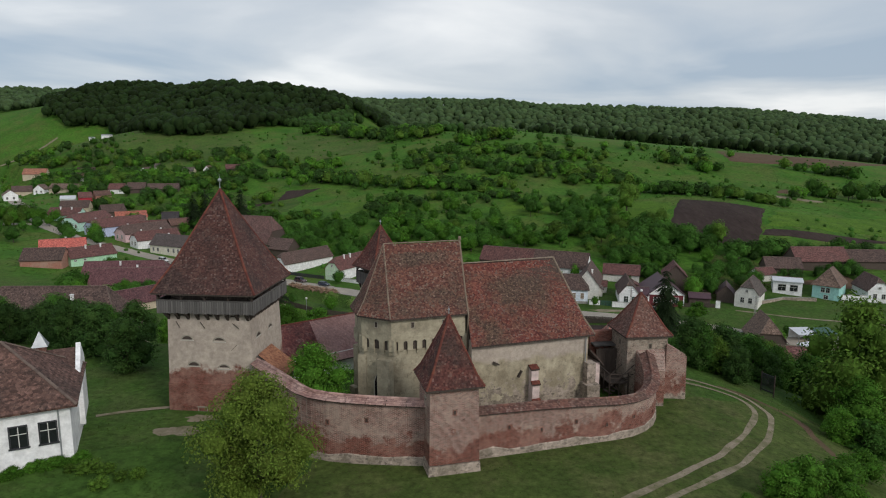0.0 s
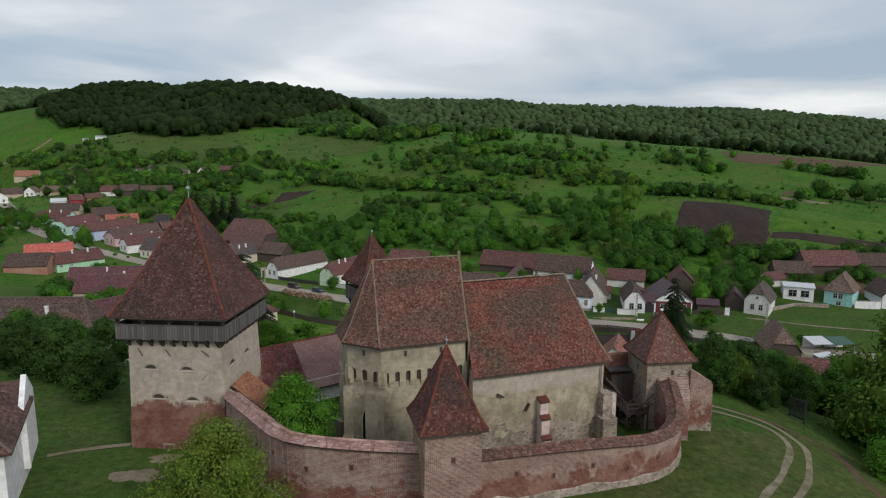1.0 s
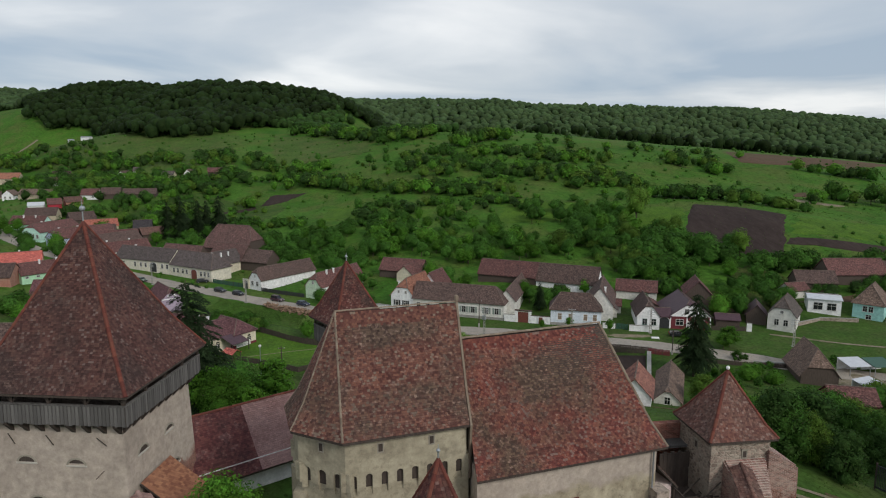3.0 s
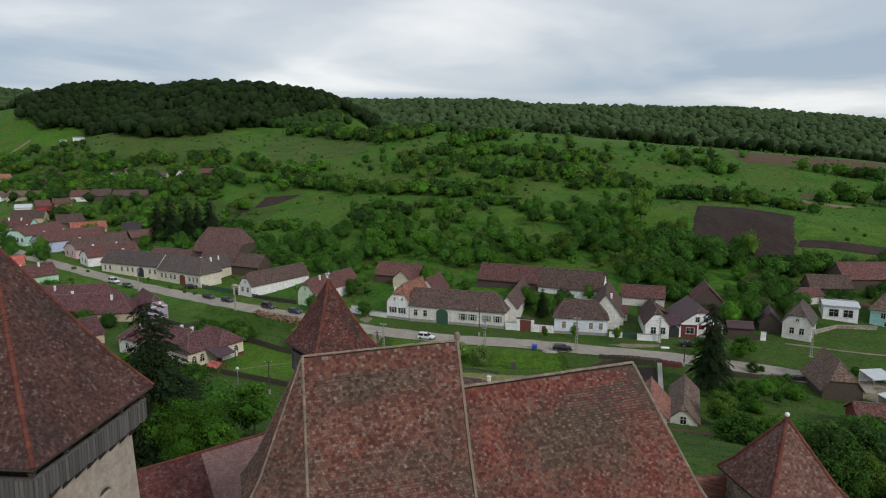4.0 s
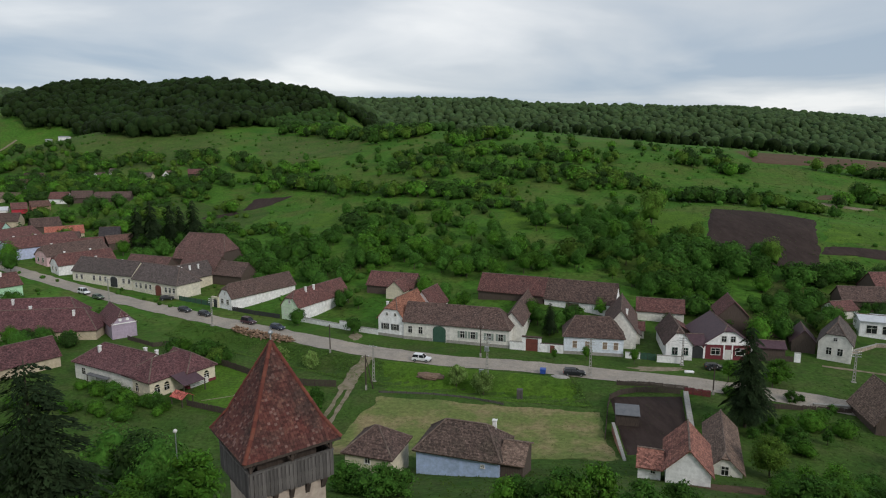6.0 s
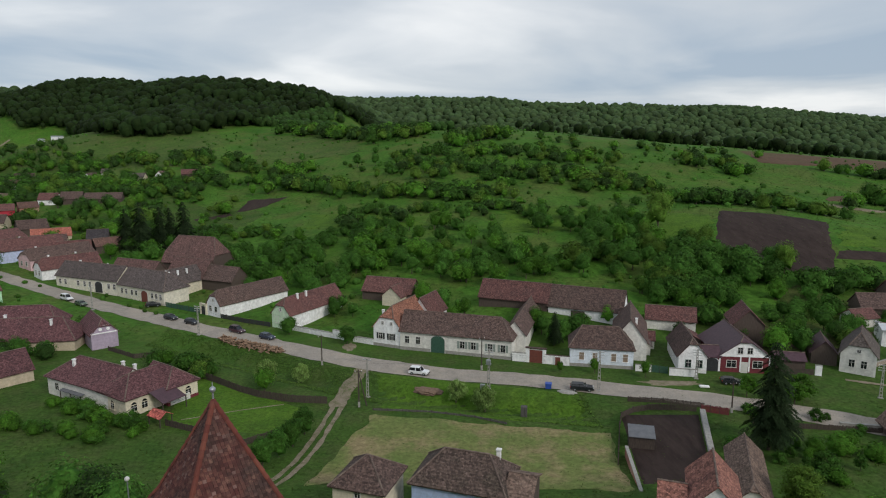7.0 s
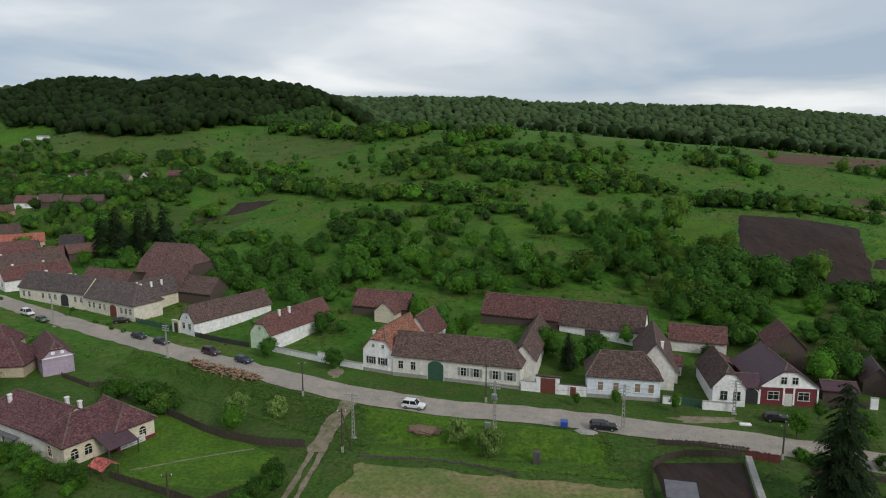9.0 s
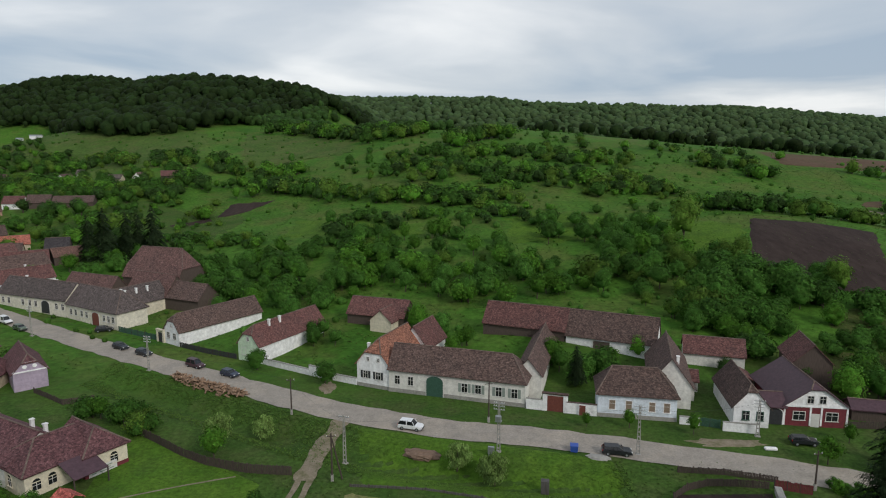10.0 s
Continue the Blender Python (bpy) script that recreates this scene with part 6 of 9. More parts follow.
village("village_house", "long pale turquoise house with brown-red roof", -207.0, 327.0, -3, 17, 8, 3.4, 6.8, R_RED, W_PTURQ, "x", (), (), [(6, 3), (12, 3)])
village("village_house", "beige house under a dark maroon tiled roof", -216.0, 353.0, 12, 15, 8, 3.4, 6.8, R_BROWN, W_BEIGE)
village("farm_shed", "pale sheet-metal roofed shed above the far street", -232.0, 381.0, 25, 8, 6, 3.0, 4.6, R_PALE, W_WHITE, category="shed")
village("farm_shed", "timber barn with old brown tiles behind the far street", -186.0, 343.0, 45, 12, 8, 3.2, 6.6, R_BROWN, W_WOOD, category="barn")
village("village_house", "low beige house with a new terracotta roof", -171.5, 328.5, 33, 15, 8, 3.0, 5.9, R_TERRA, W_BEIGE, "x", row("f", (2.5, 5, 7.5, 10, 12.5), 0.9, 0.9, 1.3, M_FRAME))
village("farm_shed", "long open-fronted timber shed with brown tiled roof", -137.0, 315.0, 43, 16, 6.5, 2.8, 5.4, R_OLD, W_WOOD, category="barn")
village("farm_shed", "timber barn with red-brown tiles among the yards", -148.5, 308.0, 33, 12, 7, 3.0, 6.0, R_RED, W_WOOD, category="barn")
village("farm_shed", "barn with a blackened tar roof", -145.0, 323.0, 20, 8, 7, 4.0, 7.2, R_DARK, W_WOOD, category="barn")
village("farm_shed", "long low farm wing with brown tiles", -164.5, 316.0, 25, 13, 7, 3.0, 6.0, R_BROWN, W_BEIGE, category="barn")
village("village_house", "mint green long house with brown-red roof", -139.0, 231.5, 53, 17, 8.5, 3.7, 6.9, R_RED, W_GREEN, "x", row("f", (1.6, 5.0), 2.3, 0.9, 0.6), (), [(7, 3.4), (12.5, 3.4)])
village("farm_shed", "brick barn with wide brown tiled roof", -153.5, 224.5, 10, 14, 9, 3.0, 6.6, R_BROWN, W_BRICK, category="barn")
village("village_house", "beige house with a bright red tiled roof", -158.0, 243.0, 28, 16, 8, 3.6, 7.0, R_BRIGHT, W_BEIGE, "x", (), (), [(9, 5)])
village("village_house", "white gabled house high among the trees", -228.0, 474.0, -10, 8, 9, 4.2, 7.6, R_BROWN, W_WHITE, "y", row("f", (2.5, 5.5), 1.2, 1.0, 1.4))
village("village_house", "dark timber house with a low brown roof", -259.0, 497.0, -5, 14, 7, 3.0, 5.8, R_BROWN, W_WOOD)
village("village_house", "white-gabled house with red tiled roof on the slope", -217.0, 408.0, 5, 10, 7, 3.2, 6.4, R_RED, W_WHITE)
village("village_house", "brown-roofed timber house on the slope", -205.0, 408.5, 10, 11, 7, 3.2, 6.6, R_BROWN, W_WOOD)
village("farm_shed", "long brown-roofed barn on the slope", -192.0, 409.0, 12, 19, 7, 2.8, 5.6, R_BROWN, W_WOOD, category="barn")
village("village_house", "bright red walled house with faded red roof", -221.0, 382.0, 35, 7, 7, 3.2, 6.0, R_RED, W_RED)
village("farm_shed", "farm wing with faded salmon tiles", -214.5, 388.5, 45, 9, 6, 2.8, 5.2, R_OLD, W_BRICK, category="barn")
village("village_house", "white gabled house with weathered grey roof", -279.0, 429.0, 5, 7, 8, 3.2, 6.2, R_GREYB, W_WHITE, "y", row("f", (2, 5), 1.0, 0.9, 1.2))
village("village_house", "long beige house with weathered grey roof", -266.0, 425.0, -8, 22, 7, 3.0, 5.8, R_GREYB, W_BEIGE)
village("village_house", "small house with faded red roof among the trees", -277.0, 474.0, 0, 8, 7, 3.0, 6.0, R_OLD, W_WHITE)
village("village_house", "house with a wide salmon tiled roof at the village edge", -336.0, 505.0, 10, 17, 9, 3.4, 7.4, R_ORANGE, W_BEIGE)
village("village_house", "white house at the bend of the far street", -281.0, 402.0, 40, 8, 9, 3.8, 6.8, R_GREYB, W_WHITE, "y", row("f", (2, 5.6), 1.0, 1.0, 1.4))
village("village_house", "small white tower-like house on the slope", -221.5, 486.0, 0, 4.2, 4.2, 4.6, 6.8, R_GREY, W_WHITE)
village("village_house", "ochre cottage with grey roof on the slope", -190.0, 461.0, 0, 8, 6, 2.8, 5.0, R_GREY, W_YEL)
village("village_house", "white gabled cottage on the upper slope", -174.0, 459.5, -5, 5, 7, 3.0, 5.6, R_GREYB, W_WHITE, "y", row("f", (2.5,), 1.0, 1.0, 1.2))
village("farm_shed", "small red-roofed barn on the upper slope", -158.0, 461.0, 20, 10, 7, 2.6, 5.2, R_RED, W_WOOD, category="barn")
village("farm_shed", "timber barn with sagging brown roof on the upper slope", -293.0, 505.0, 10, 13, 8, 2.8, 6.2, R_BROWN, W_WOOD, category="barn")
village("village_house", "brown-roofed house behind the bend of the street", -300.0, 438.0, 30, 12, 8, 3.4, 6.8, R_BROWN, W_BEIGE)

for x, y, L_ in ((-333, 622, 9), (-352, 634, 4.5)):
    house("hay_shed", "small pale sheet-metal shed on the far meadow", x, y, 8, L_, 4, 3.0, 3.6, M_IRON, W_WHITE, category="shed", group="sheds on the far meadow")

# white house beside the church
wh = house("manor_house", "white single-storey house with wide brown hipped roof near the church", -43.8, 43.0, 26, 14.6, 9.85, 4.35, 8.3, R_OLD, W_WHITE, hip=(5, 5), clip=(0, 0), over=0.6, wins=row("f", (8.55, 10.9, 12.95), 0.9, 1.12, 1.75, P_DARK, None, False, 1), z=23.0)
part("rain_pipe", tube((13.75, -0.08, -0.5), (13.75, -0.08, 4.2), 0.06, 0.06, 6), M_IRON, wh, "grey rain pipe")
pg = thing("gate_house", pose(-34.0, 56.1, 23.0, 0, 0, 26) @ Matrix.Diagonal((0.895, 0.895, 0.80, 1)), "white open porch wing with tiled roof and parapet gable", "porch")
bm = bmesh.new()
prof = [(-0.45, -1.0), (-0.45, 5.35), (2.6, 7.95), (5.5, 5.35), (5.5, -1.0)]
va = [bm.verts.new((0.0, y, z)) for y, z in prof]
vb = [bm.verts.new((0.45, y, z)) for y, z in prof]
for k in range(5):
    bm.faces.new((va[k], va[(k + 1) % 5], vb[(k + 1) % 5], vb[k]))
bm.faces.new(va[::-1])
bm.faces.new(vb)
part("gable_wall", bm, W_WHITE, pg, "whitewashed parapet gable")
part("pillar", box(-0.95, -0.55, -1, 0.55, 0.0, 4.75, None, None, 0.02), W_WHITE, pg)
part("capital", box(-1.05, -0.62, 4.6, 0.65, 0.05, 4.8, None, None, 0.02), W_WHITE, pg)
part("pillar_reveal", box(-1.35, -0.3, -1, -0.95, 0.3, 4.6), W_GREY, pg)
part("beam", box(-6.5, -0.42, 4.55, -0.0, -0.05, 5.0), W_WHITE, pg)
part("parapet", box(-6.5, -0.4, -1, -0.9, -0.1, 1.0), W_WHITE, pg)
part("rear_wall", box(-6, 4.4, -1, 0, 5.0, 5.2), W_WHITE, pg)
part("wall", box(-6.5, 0.2, -1, -4.0, 0.8, 5.0), W_WHITE, pg)
roof_of([[((-6.6, -0.4, 5.0), (0, -0.4, 5.0)), ((-6.6, 2.6, 7.4), (0, 2.6, 7.4))], [((0, 5.4, 5.0), (-6.6, 5.4, 5.0)), ((0, 2.6, 7.4), (-6.6, 2.6, 7.4))]], M_TILED, pg, (0.2, 0.18))
bm = bmesh.new()
bmesh.ops.create_cone(bm, cap_ends=True, segments=4, radius1=1.05, radius2=0.02, depth=1.7, matrix=pose(-3.2, 2.6, 8.9, 0, 0, 45))
part("chimney_hood", bm, M_IRON, pg, "pale sheet-metal chimney hood")
part("chimney", box(-3.7, 2.1, 6.0, -2.7, 3.1, 8.1), M_BRICKDARK, pg, "brick chimney stack")


# ---- trees ----
def trunk_mesh(h, r, rng_, limbs=5, crown_r=2.0, crown_z=None):
    bm = bmesh.new()
    cz = crown_z or h * 0.45
    tube((0, 0, -0.5), (0.05 * h * rng_.uniform(-1, 1) * 0.4, 0.02 * h, cz), r * 1.25, r * 0.8, 8, bm)
    top = Vector((0.05 * h * rng_.uniform(-1, 1) * 0.3, 0.02 * h, cz))
    tube(top, (0, 0, h * 0.82), r * 0.75, r * 0.2, 6, bm)
    for k in range(limbs):
        a = 2 * math.pi * k / limbs + rng_.uniform(-0.4, 0.4)
        z0 = cz * rng_.uniform(0.75, 1.1)
        e = Vector((math.cos(a) * crown_r * 0.7, math.sin(a) * crown_r * 0.7, z0 + (h - z0) * rng_.uniform(0.4, 0.7)))
        mid = Vector((e.x * 0.4, e.y * 0.4, z0 + (e.z - z0) * 0.55))
        tube((0, 0, z0), mid, r * 0.5, r * 0.35, 5, bm)
        tube(mid, e, r * 0.34, r * 0.1, 5, bm)
    return bm


def leaves(blobs, per, size, rng_, flat=0.35, droop=0.0, core=0.66):
    """Leaf sprays on the skins of overlapping blobs (centre, radius x, radius z), with a rough dark-shaded core inside each."""
    vs, fs = [], []
    for c, rx, rz in blobs:
        n = int(per * (rx * rx) ** 0.9)
        for _ in range(max(8, n)):
            u = Vector((rng_.gauss(0, 1), rng_.gauss(0, 1), rng_.gauss(0, 1)))
            u.normalize()
            if u.z < -0.55:
                u.z *= -0.6
                u.normalize()
            f = rng_.uniform(0.62, 1.14)
            p = Vector(c) + Vector((u.x * rx * f, u.y * rx * f, u.z * rz * f))
            nr = (u * 0.8 + Vector((rng_.uniform(-1, 1), rng_.uniform(-1, 1), rng_.uniform(-0.2, 1.5))) * 0.75).normalized()
            a = nr.orthogonal().normalized()
            a.rotate(Matrix.Rotation(rng_.uniform(0, 6.28), 3, nr))
            b = nr.cross(a)
            s = size * rng_.uniform(0.6, 1.35)
            if droop:
                a = (a + Vector((0, 0, -droop))).normalized()
                s *= 1.0
            i = len(vs)
            vs += [p - a * s * 0.9, p + b * s * 0.45 + nr * s * 0.1, p + a * s, p - b * s * 0.45 - nr * s * 0.1]
            fs.append((i, i + 1, i + 2, i + 3))
        if core:
            bm = bmesh.new()
            bmesh.ops.create_icosphere(bm, subdivisions=2 if per > 80 else 1, radius=1.0)
            i = len(vs)
            o = rng_.uniform(0, 50)
            for v in bm.verts:
                k = core * (0.85 + 0.35 * noise.noise(v.co * 2.1 + Vector((o, 0, 0))) + rng_.uniform(-0.16, 0.12))
                vs.append(Vector(c) + Vector((v.co.x * rx * k, v.co.y * rx * k, v.co.z * rz * k)))
            bm.verts.index_update()
            fs += [tuple(i + v.index for v in f.verts) for f in bm.faces]
            bm.free()
    return vs, fs


def crown_blobs(h, r, rng_, n=12, low=0.25, shape="round"):
    out = []
    for k in range(n):
        f = (k + 0.5) / n
        z = h * (low + (0.94 - low) * f)
        w = math.sin(math.pi * min(1, max(0.08, (f * 0.86 + 0.14)))) ** 0.7 if shape == "round" else (1 - f) ** 0.6
        a = k * 2.4 + rng_.uniform(-0.5, 0.5)
        d = r * w * rng_.uniform(0.35, 0.75)
        b = r * rng_.uniform(0.34, 0.52) * (0.6 + 0.4 * w)
        out.append(((math.cos(a) * d, math.sin(a) * d, z), b, b * rng_.uniform(0.75, 1.0)))
    return out


def ball(sub):
    bm = bmesh.new()
    bmesh.ops.create_icosphere(bm, subdivisions=sub, radius=1.0)
    bm.verts.index_update()
    vs = np.array([v.co[:] for v in bm.verts])
    fs = [tuple(v.index for v in f.verts) for f in bm.faces]
    bm.free()
    return vs, fs


def reach(blobs, mid, u):
    """How far the outermost blob (centre, radius x, radius z) reaches from mid along the directions u."""
    far = np.full(len(u), 0.05)
    for c, rx, rz in blobs:
        k = np.array((1.0, 1.0, rx / rz))
        o, d = (mid - np.array(c)) * k, u * k
        a, b, q = (d * d).sum(1), d @ o, o @ o - rx * rx
        disc = b * b - a * q
        t = np.where(disc > 0, (-b + np.sqrt(np.maximum(disc, 0))) / a, 0)
        far = np.maximum(far, t)
    return far


def lumpy_crown(blobs, mid, sub, count, size, rng_):
    """A closed crown of merging leafy lumps, seen from some way off: a rough skin with leaf sprays standing out of it."""
    u, fs = ball(sub)
    R = reach(blobs, mid, u)
    o = rng_.uniform(0, 60)
    R = R * np.array([0.80 + 0.16 * noise.noise((p[0] * 5 + o, p[1] * 5, p[2] * 5)) + rng_.uniform(-0.13, 0.09) for p in u])
    vs = (mid + u * R[:, None]).tolist()
    fs = list(fs)
    g = np.random.default_rng(int(o * 1e5))
    d = g.normal(size=(count, 3))
    d[:, 2] = np.where(d[:, 2] < -0.5, -d[:, 2], d[:, 2])
    d /= np.linalg.norm(d, axis=1)[:, None]
    far = reach(blobs, mid, d) * g.uniform(0.84, 1.17, count)
    for p, n_ in zip(mid + d * far[:, None], d):
        nr = (Vector(n_) + Vector((rng_.uniform(-1, 1), rng_.uniform(-1, 1), rng_.uniform(-0.4, 1.2))) * 0.5).normalized()
        a = nr.orthogonal().normalized()
        a.rotate(Matrix.Rotation(rng_.uniform(0, 6.28), 3, nr))
        b = nr.cross(a)
        s = size * rng_.uniform(0.7, 1.8)
        p = Vector(p)
        i = len(vs)
        vs += [tuple(p - a * s - b * s * 0.3), tuple(p + b * s * 0.8 + nr * s * 0.25), tuple(p + a * s - b * s * 0.3)]
        fs.append((i, i + 1, i + 2))
    return vs, fs


def soften(ob):
    """Round the shading of a crown's skin."""
    ob.data.polygons.foreach_set("use_smooth", [True] * len(ob.data.polygons))
    return ob


PROTO = {}


def proto(key, name, label, h, r, material, seed, n=12, per=60, size=0.3, low=0.25, trunk=0.2, category="tree", shape="round", droop=0.0, core=0.66):
    g = random.Random(seed)
    t = thing(name, pose(0, 0, -80 - 3 * seed), label, category)
    part("trunk", trunk_mesh(h, trunk, g, 5, r, h * max(0.2, low)), M_BARK, t)
    blobs = crown_blobs(h, r, g, n, low, shape)
    if per < 0:
        z = h * (low + 0.94) / 2
        blobs.append(((0, 0, z), r * 0.62, h * (0.94 - low) * 0.40))
        vs, fs = lumpy_crown(blobs, np.array((0, 0, z)), 3 if per < -900 else 2, -per, size, g)
    else:
        vs, fs = leaves(blobs, per, size, g, 0.35, droop, core)
    soften(raw("crown", vs, fs, material, t))
    PROTO[key] = (t, h)
    return t


def spruce_proto(key, label, h, r, seed, blunt=0.75, fine=1.0, low=0.07):
    """A dense spruce: tapered trunk, whorls of drooping boughs made of many small needle sprays, ragged outline."""
    g = random.Random(seed)
    t = thing("spruce", pose(0, 0, -80 - 3 * seed), label, "tree")
    part("trunk", tube((0, 0, -0.5), (0, 0, h * 0.97), 0.24, 0.03, 7), M_BARK, t)
    vs, fs = [], []
    tiers = int(h * 1.7)
    for k in range(tiers):
        f = (k + g.uniform(-0.3, 0.3)) / tiers
        z = h * (low + (0.99 - low) * max(0, f))
        rr = r * (1 - max(0, min(0.98, f))) ** blunt * (0.82 + 0.3 * noise.noise((seed * 3.1, f * 9, 0))) * min(1, 0.5 + 4 * max(0, f)) + 0.15
        n = max(5, int(12 * (1 - f) + 4))
        for j in range(n):
            a = 2 * math.pi * (j + g.random()) / n
            ln = rr * g.uniform(0.72, 1.06)
            d = Vector((math.cos(a), math.sin(a), -0.22 - 0.35 * g.random()))
            sd = Vector((-math.sin(a), math.cos(a), 0))
            for q in range(int((7 + 5 * ln) * fine)):
                e = g.uniform(0.12, 1.0)
                w = (0.15 + 0.05 * ln) * g.uniform(0.7, 1.3) / fine ** 0.5
                p = Vector((0, 0, z)) + d * ln * e + sd * g.uniform(-1, 1) * ln * 0.26 * (1.1 - 0.6 * e) + Vector((0, 0, -0.22 * ln * e * e + g.uniform(-0.15, 0.1)))
                o = (d * g.uniform(0.4, 1.2) + sd * g.uniform(-0.9, 0.9)).normalized()
                c = Vector((0, 0, -1)) + o * 0.4
                i = len(vs)
                vs += [p - o * w, p + sd * w * 0.55, p + o * w * 1.5 + c * w * 0.5, p - sd * w * 0.55 + c * w * 0.5]
                fs.append((i, i + 1, i + 2, i + 3))
    raw("crown", vs, fs, M_NEEDLE, t)
    PROTO[key] = (t, h)
    return t


proto("big0", "tree", "broad leafy tree with full green crown", 11, 4.6, M_LEAF, 1, 20, 105, 0.225, 0.22)
proto("big1", "tree", "tall leafy tree with uneven green crown", 12, 4.2, M_LEAF, 2, 20, 105, 0.225, 0.25)
proto("big2", "tree", "broad olive-green leafy tree", 11, 4.5, M_LEAFO, 3, 19, 105, 0.225, 0.22)
proto("fruit0", "fruit_tree", "small round orchard tree in leaf", 5.5, 2.6, M_LEAF, 4, 13, 120, 0.185, 0.3, 0.12)
proto("fruit1", "fruit_tree", "light green orchard tree in fresh leaf", 5.2, 2.4, M_LEAFB, 5, 13, 120, 0.185, 0.3, 0.11)
proto("bush0", "bush", "dense green hillside bush", 3.6, 2.6, M_LEAF, 6, 12, 115, 0.18, 0.12, 0.08, "bush")
proto("bush1", "shrub", "low olive hillside shrub", 3.0, 2.4, M_LEAFO, 7, 11, 115, 0.18, 0.12, 0.08, "shrub")
proto("bush2", "thicket", "fresh green hillside thicket", 3.2, 2.2, M_LEAFB, 8, 11, 115, 0.18, 0.12, 0.08, "shrub")
# coarser leafage for the trees that stay far off
proto("skirt0_far", "tree", "broad leafy tree with branches down to the grass", 9, 4.4, M_LEAF, 51, 18, -1300, 0.2, 0.03)
proto("skirt1_far", "tree", "large olive-green tree with a loose low crown", 10, 4.8, M_LEAFO, 52, 18, -1300, 0.2, 0.03)
proto("skirt3_far", "tree", "fresh green leafy tree with low branches", 8, 4.0, M_LEAFB, 53, 17, -1300, 0.19, 0.03)
proto("dark0_far", "tree", "dark green low-branched garden tree", 8.5, 4.2, M_LEAFK, 55, 17, -1300, 0.2, 0.06)
proto("skirt2_far", "bush", "bright green bush with loose leafy sprays", 3.4, 2.4, M_LEAFB, 54, 11, -600, 0.14, 0.03, 0.08, "bush")
proto("big0_far", "tree", "broad leafy tree with full green crown", 11, 4.6, M_LEAF, 21, 16, -1300, 0.22, 0.22)
proto("big1_far", "tree", "tall leafy tree with uneven green crown", 12, 4.2, M_LEAF, 22, 16, -1300, 0.22, 0.25)
proto("big2_far", "tree", "broad olive-green leafy tree", 11, 4.5, M_LEAFO, 23, 15, -1300, 0.22, 0.22)
proto("fruit0_far", "fruit_tree", "small round orchard tree in leaf", 5.5, 2.6, M_LEAF, 24, 11, -650, 0.16, 0.3, 0.12)
proto("fruit1_far", "fruit_tree", "light green orchard tree in fresh leaf", 5.2, 2.4, M_LEAFB, 25, 11, -650, 0.16, 0.3, 0.11)
proto("bush0_far", "bush", "dense green hillside bush", 3.6, 2.6, M_LEAF, 26, 10, -650, 0.16, 0.12, 0.08, "bush")
proto("bush1_far", "shrub", "low olive hillside shrub", 3.0, 2.4, M_LEAFO, 27, 9, -650, 0.15, 0.12, 0.08, "shrub")
proto("bush2_far", "thicket", "fresh green hillside thicket", 3.2, 2.2, M_LEAFB, 28, 9, -650, 0.15, 0.12, 0.08, "shrub")
proto("skirt0", "tree", "broad leafy tree with branches down to the grass", 9, 4.4, M_LEAF, 15, 22, 120, 0.20, 0.03)
proto("skirt1", "tree", "large olive-green tree with a loose low crown", 10, 4.8, M_LEAFO, 16, 24, 115, 0.20, 0.03)
proto("skirt3", "tree", "fresh green leafy tree with low branches", 8, 4.0, M_LEAFB, 18, 20, 120, 0.20, 0.03)
proto("dark0", "tree", "dark green low-branched garden tree", 8.5, 4.2, M_LEAFK, 19, 20, 115, 0.20, 0.08)
proto("skirt2", "bush", "bright green bush with loose leafy sprays", 3.4, 2.4, M_LEAFB, 17, 14, 170, 0.14, 0.03, 0.08, "bush")
proto("globe", "lime_tree", "clipped round street tree", 4.4, 1.9, M_LEAF, 9, 14, -2600, 0.10, 0.16, 0.09)
proto("willow", "willow", "weeping willow with pale drooping leaves", 5.6, 2.8, leafmat("pale_willow_leaves", (0.16, 0.25, 0.066), (0.21, 0.31, 0.095)), 10, 14, 190, 0.20, 0.22, 0.14, "tree", "round", 2.6)
proto("fine0", "tree", "large leafy tree with fresh yellow-green crown", 10.5, 4.4, mat("lime_green_leaves", (0.096, 0.150, 0.020), (0.140, 0.195, 0.031), 0.35, 0.75, 0, island=0.4, spec=0.15, detail=2, transl=0.28), 11, 22, 400, 0.115, 0.12)
proto("fine1", "tree", "leafy green courtyard tree", 8.5, 3.9, M_LEAFB, 12, 18, 300, 0.125, 0.15)
spruce_proto("spruce0", "tall dark green spruce with drooping branches", 16, 5.4, 13, 0.45, 4.2)
spruce_proto("spruce1", "dense dark green spruce", 14, 4.4, 14, 0.4, 4.6, 0.17)
spruce_proto("spruce2", "dark spruce with a broad dense crown", 14, 5.0, 29, 0.5, 2.6, 0.05)

tree_rng = random.Random(99)
# the coarsest crowns, for the trees high on the slope
for key_, h_, r_, m_, s_, n_ in (("big0", 11, 4.6, M_LEAF, 41, 13), ("big1", 12, 4.2, M_LEAF, 42, 13), ("big2", 11, 4.5, M_LEAFO, 43, 13), ("fruit0", 5.5, 2.6, M_LEAF, 44, 9), ("fruit1", 5.2, 2.4, M_LEAFB, 45, 9), ("bush0", 3.6, 2.6, M_LEAF, 46, 8), ("bush1", 3.0, 2.4, M_LEAFO, 47, 8), ("bush2", 3.2, 2.2, M_LEAFB, 48, 8)):
    proto(key_ + "_high", "tree", "far tree", h_, r_, m_, s_, n_ + 3, -420 if h_ > 6 else -220, 0.32 if h_ > 6 else 0.24, 0.12)
HIGH = []


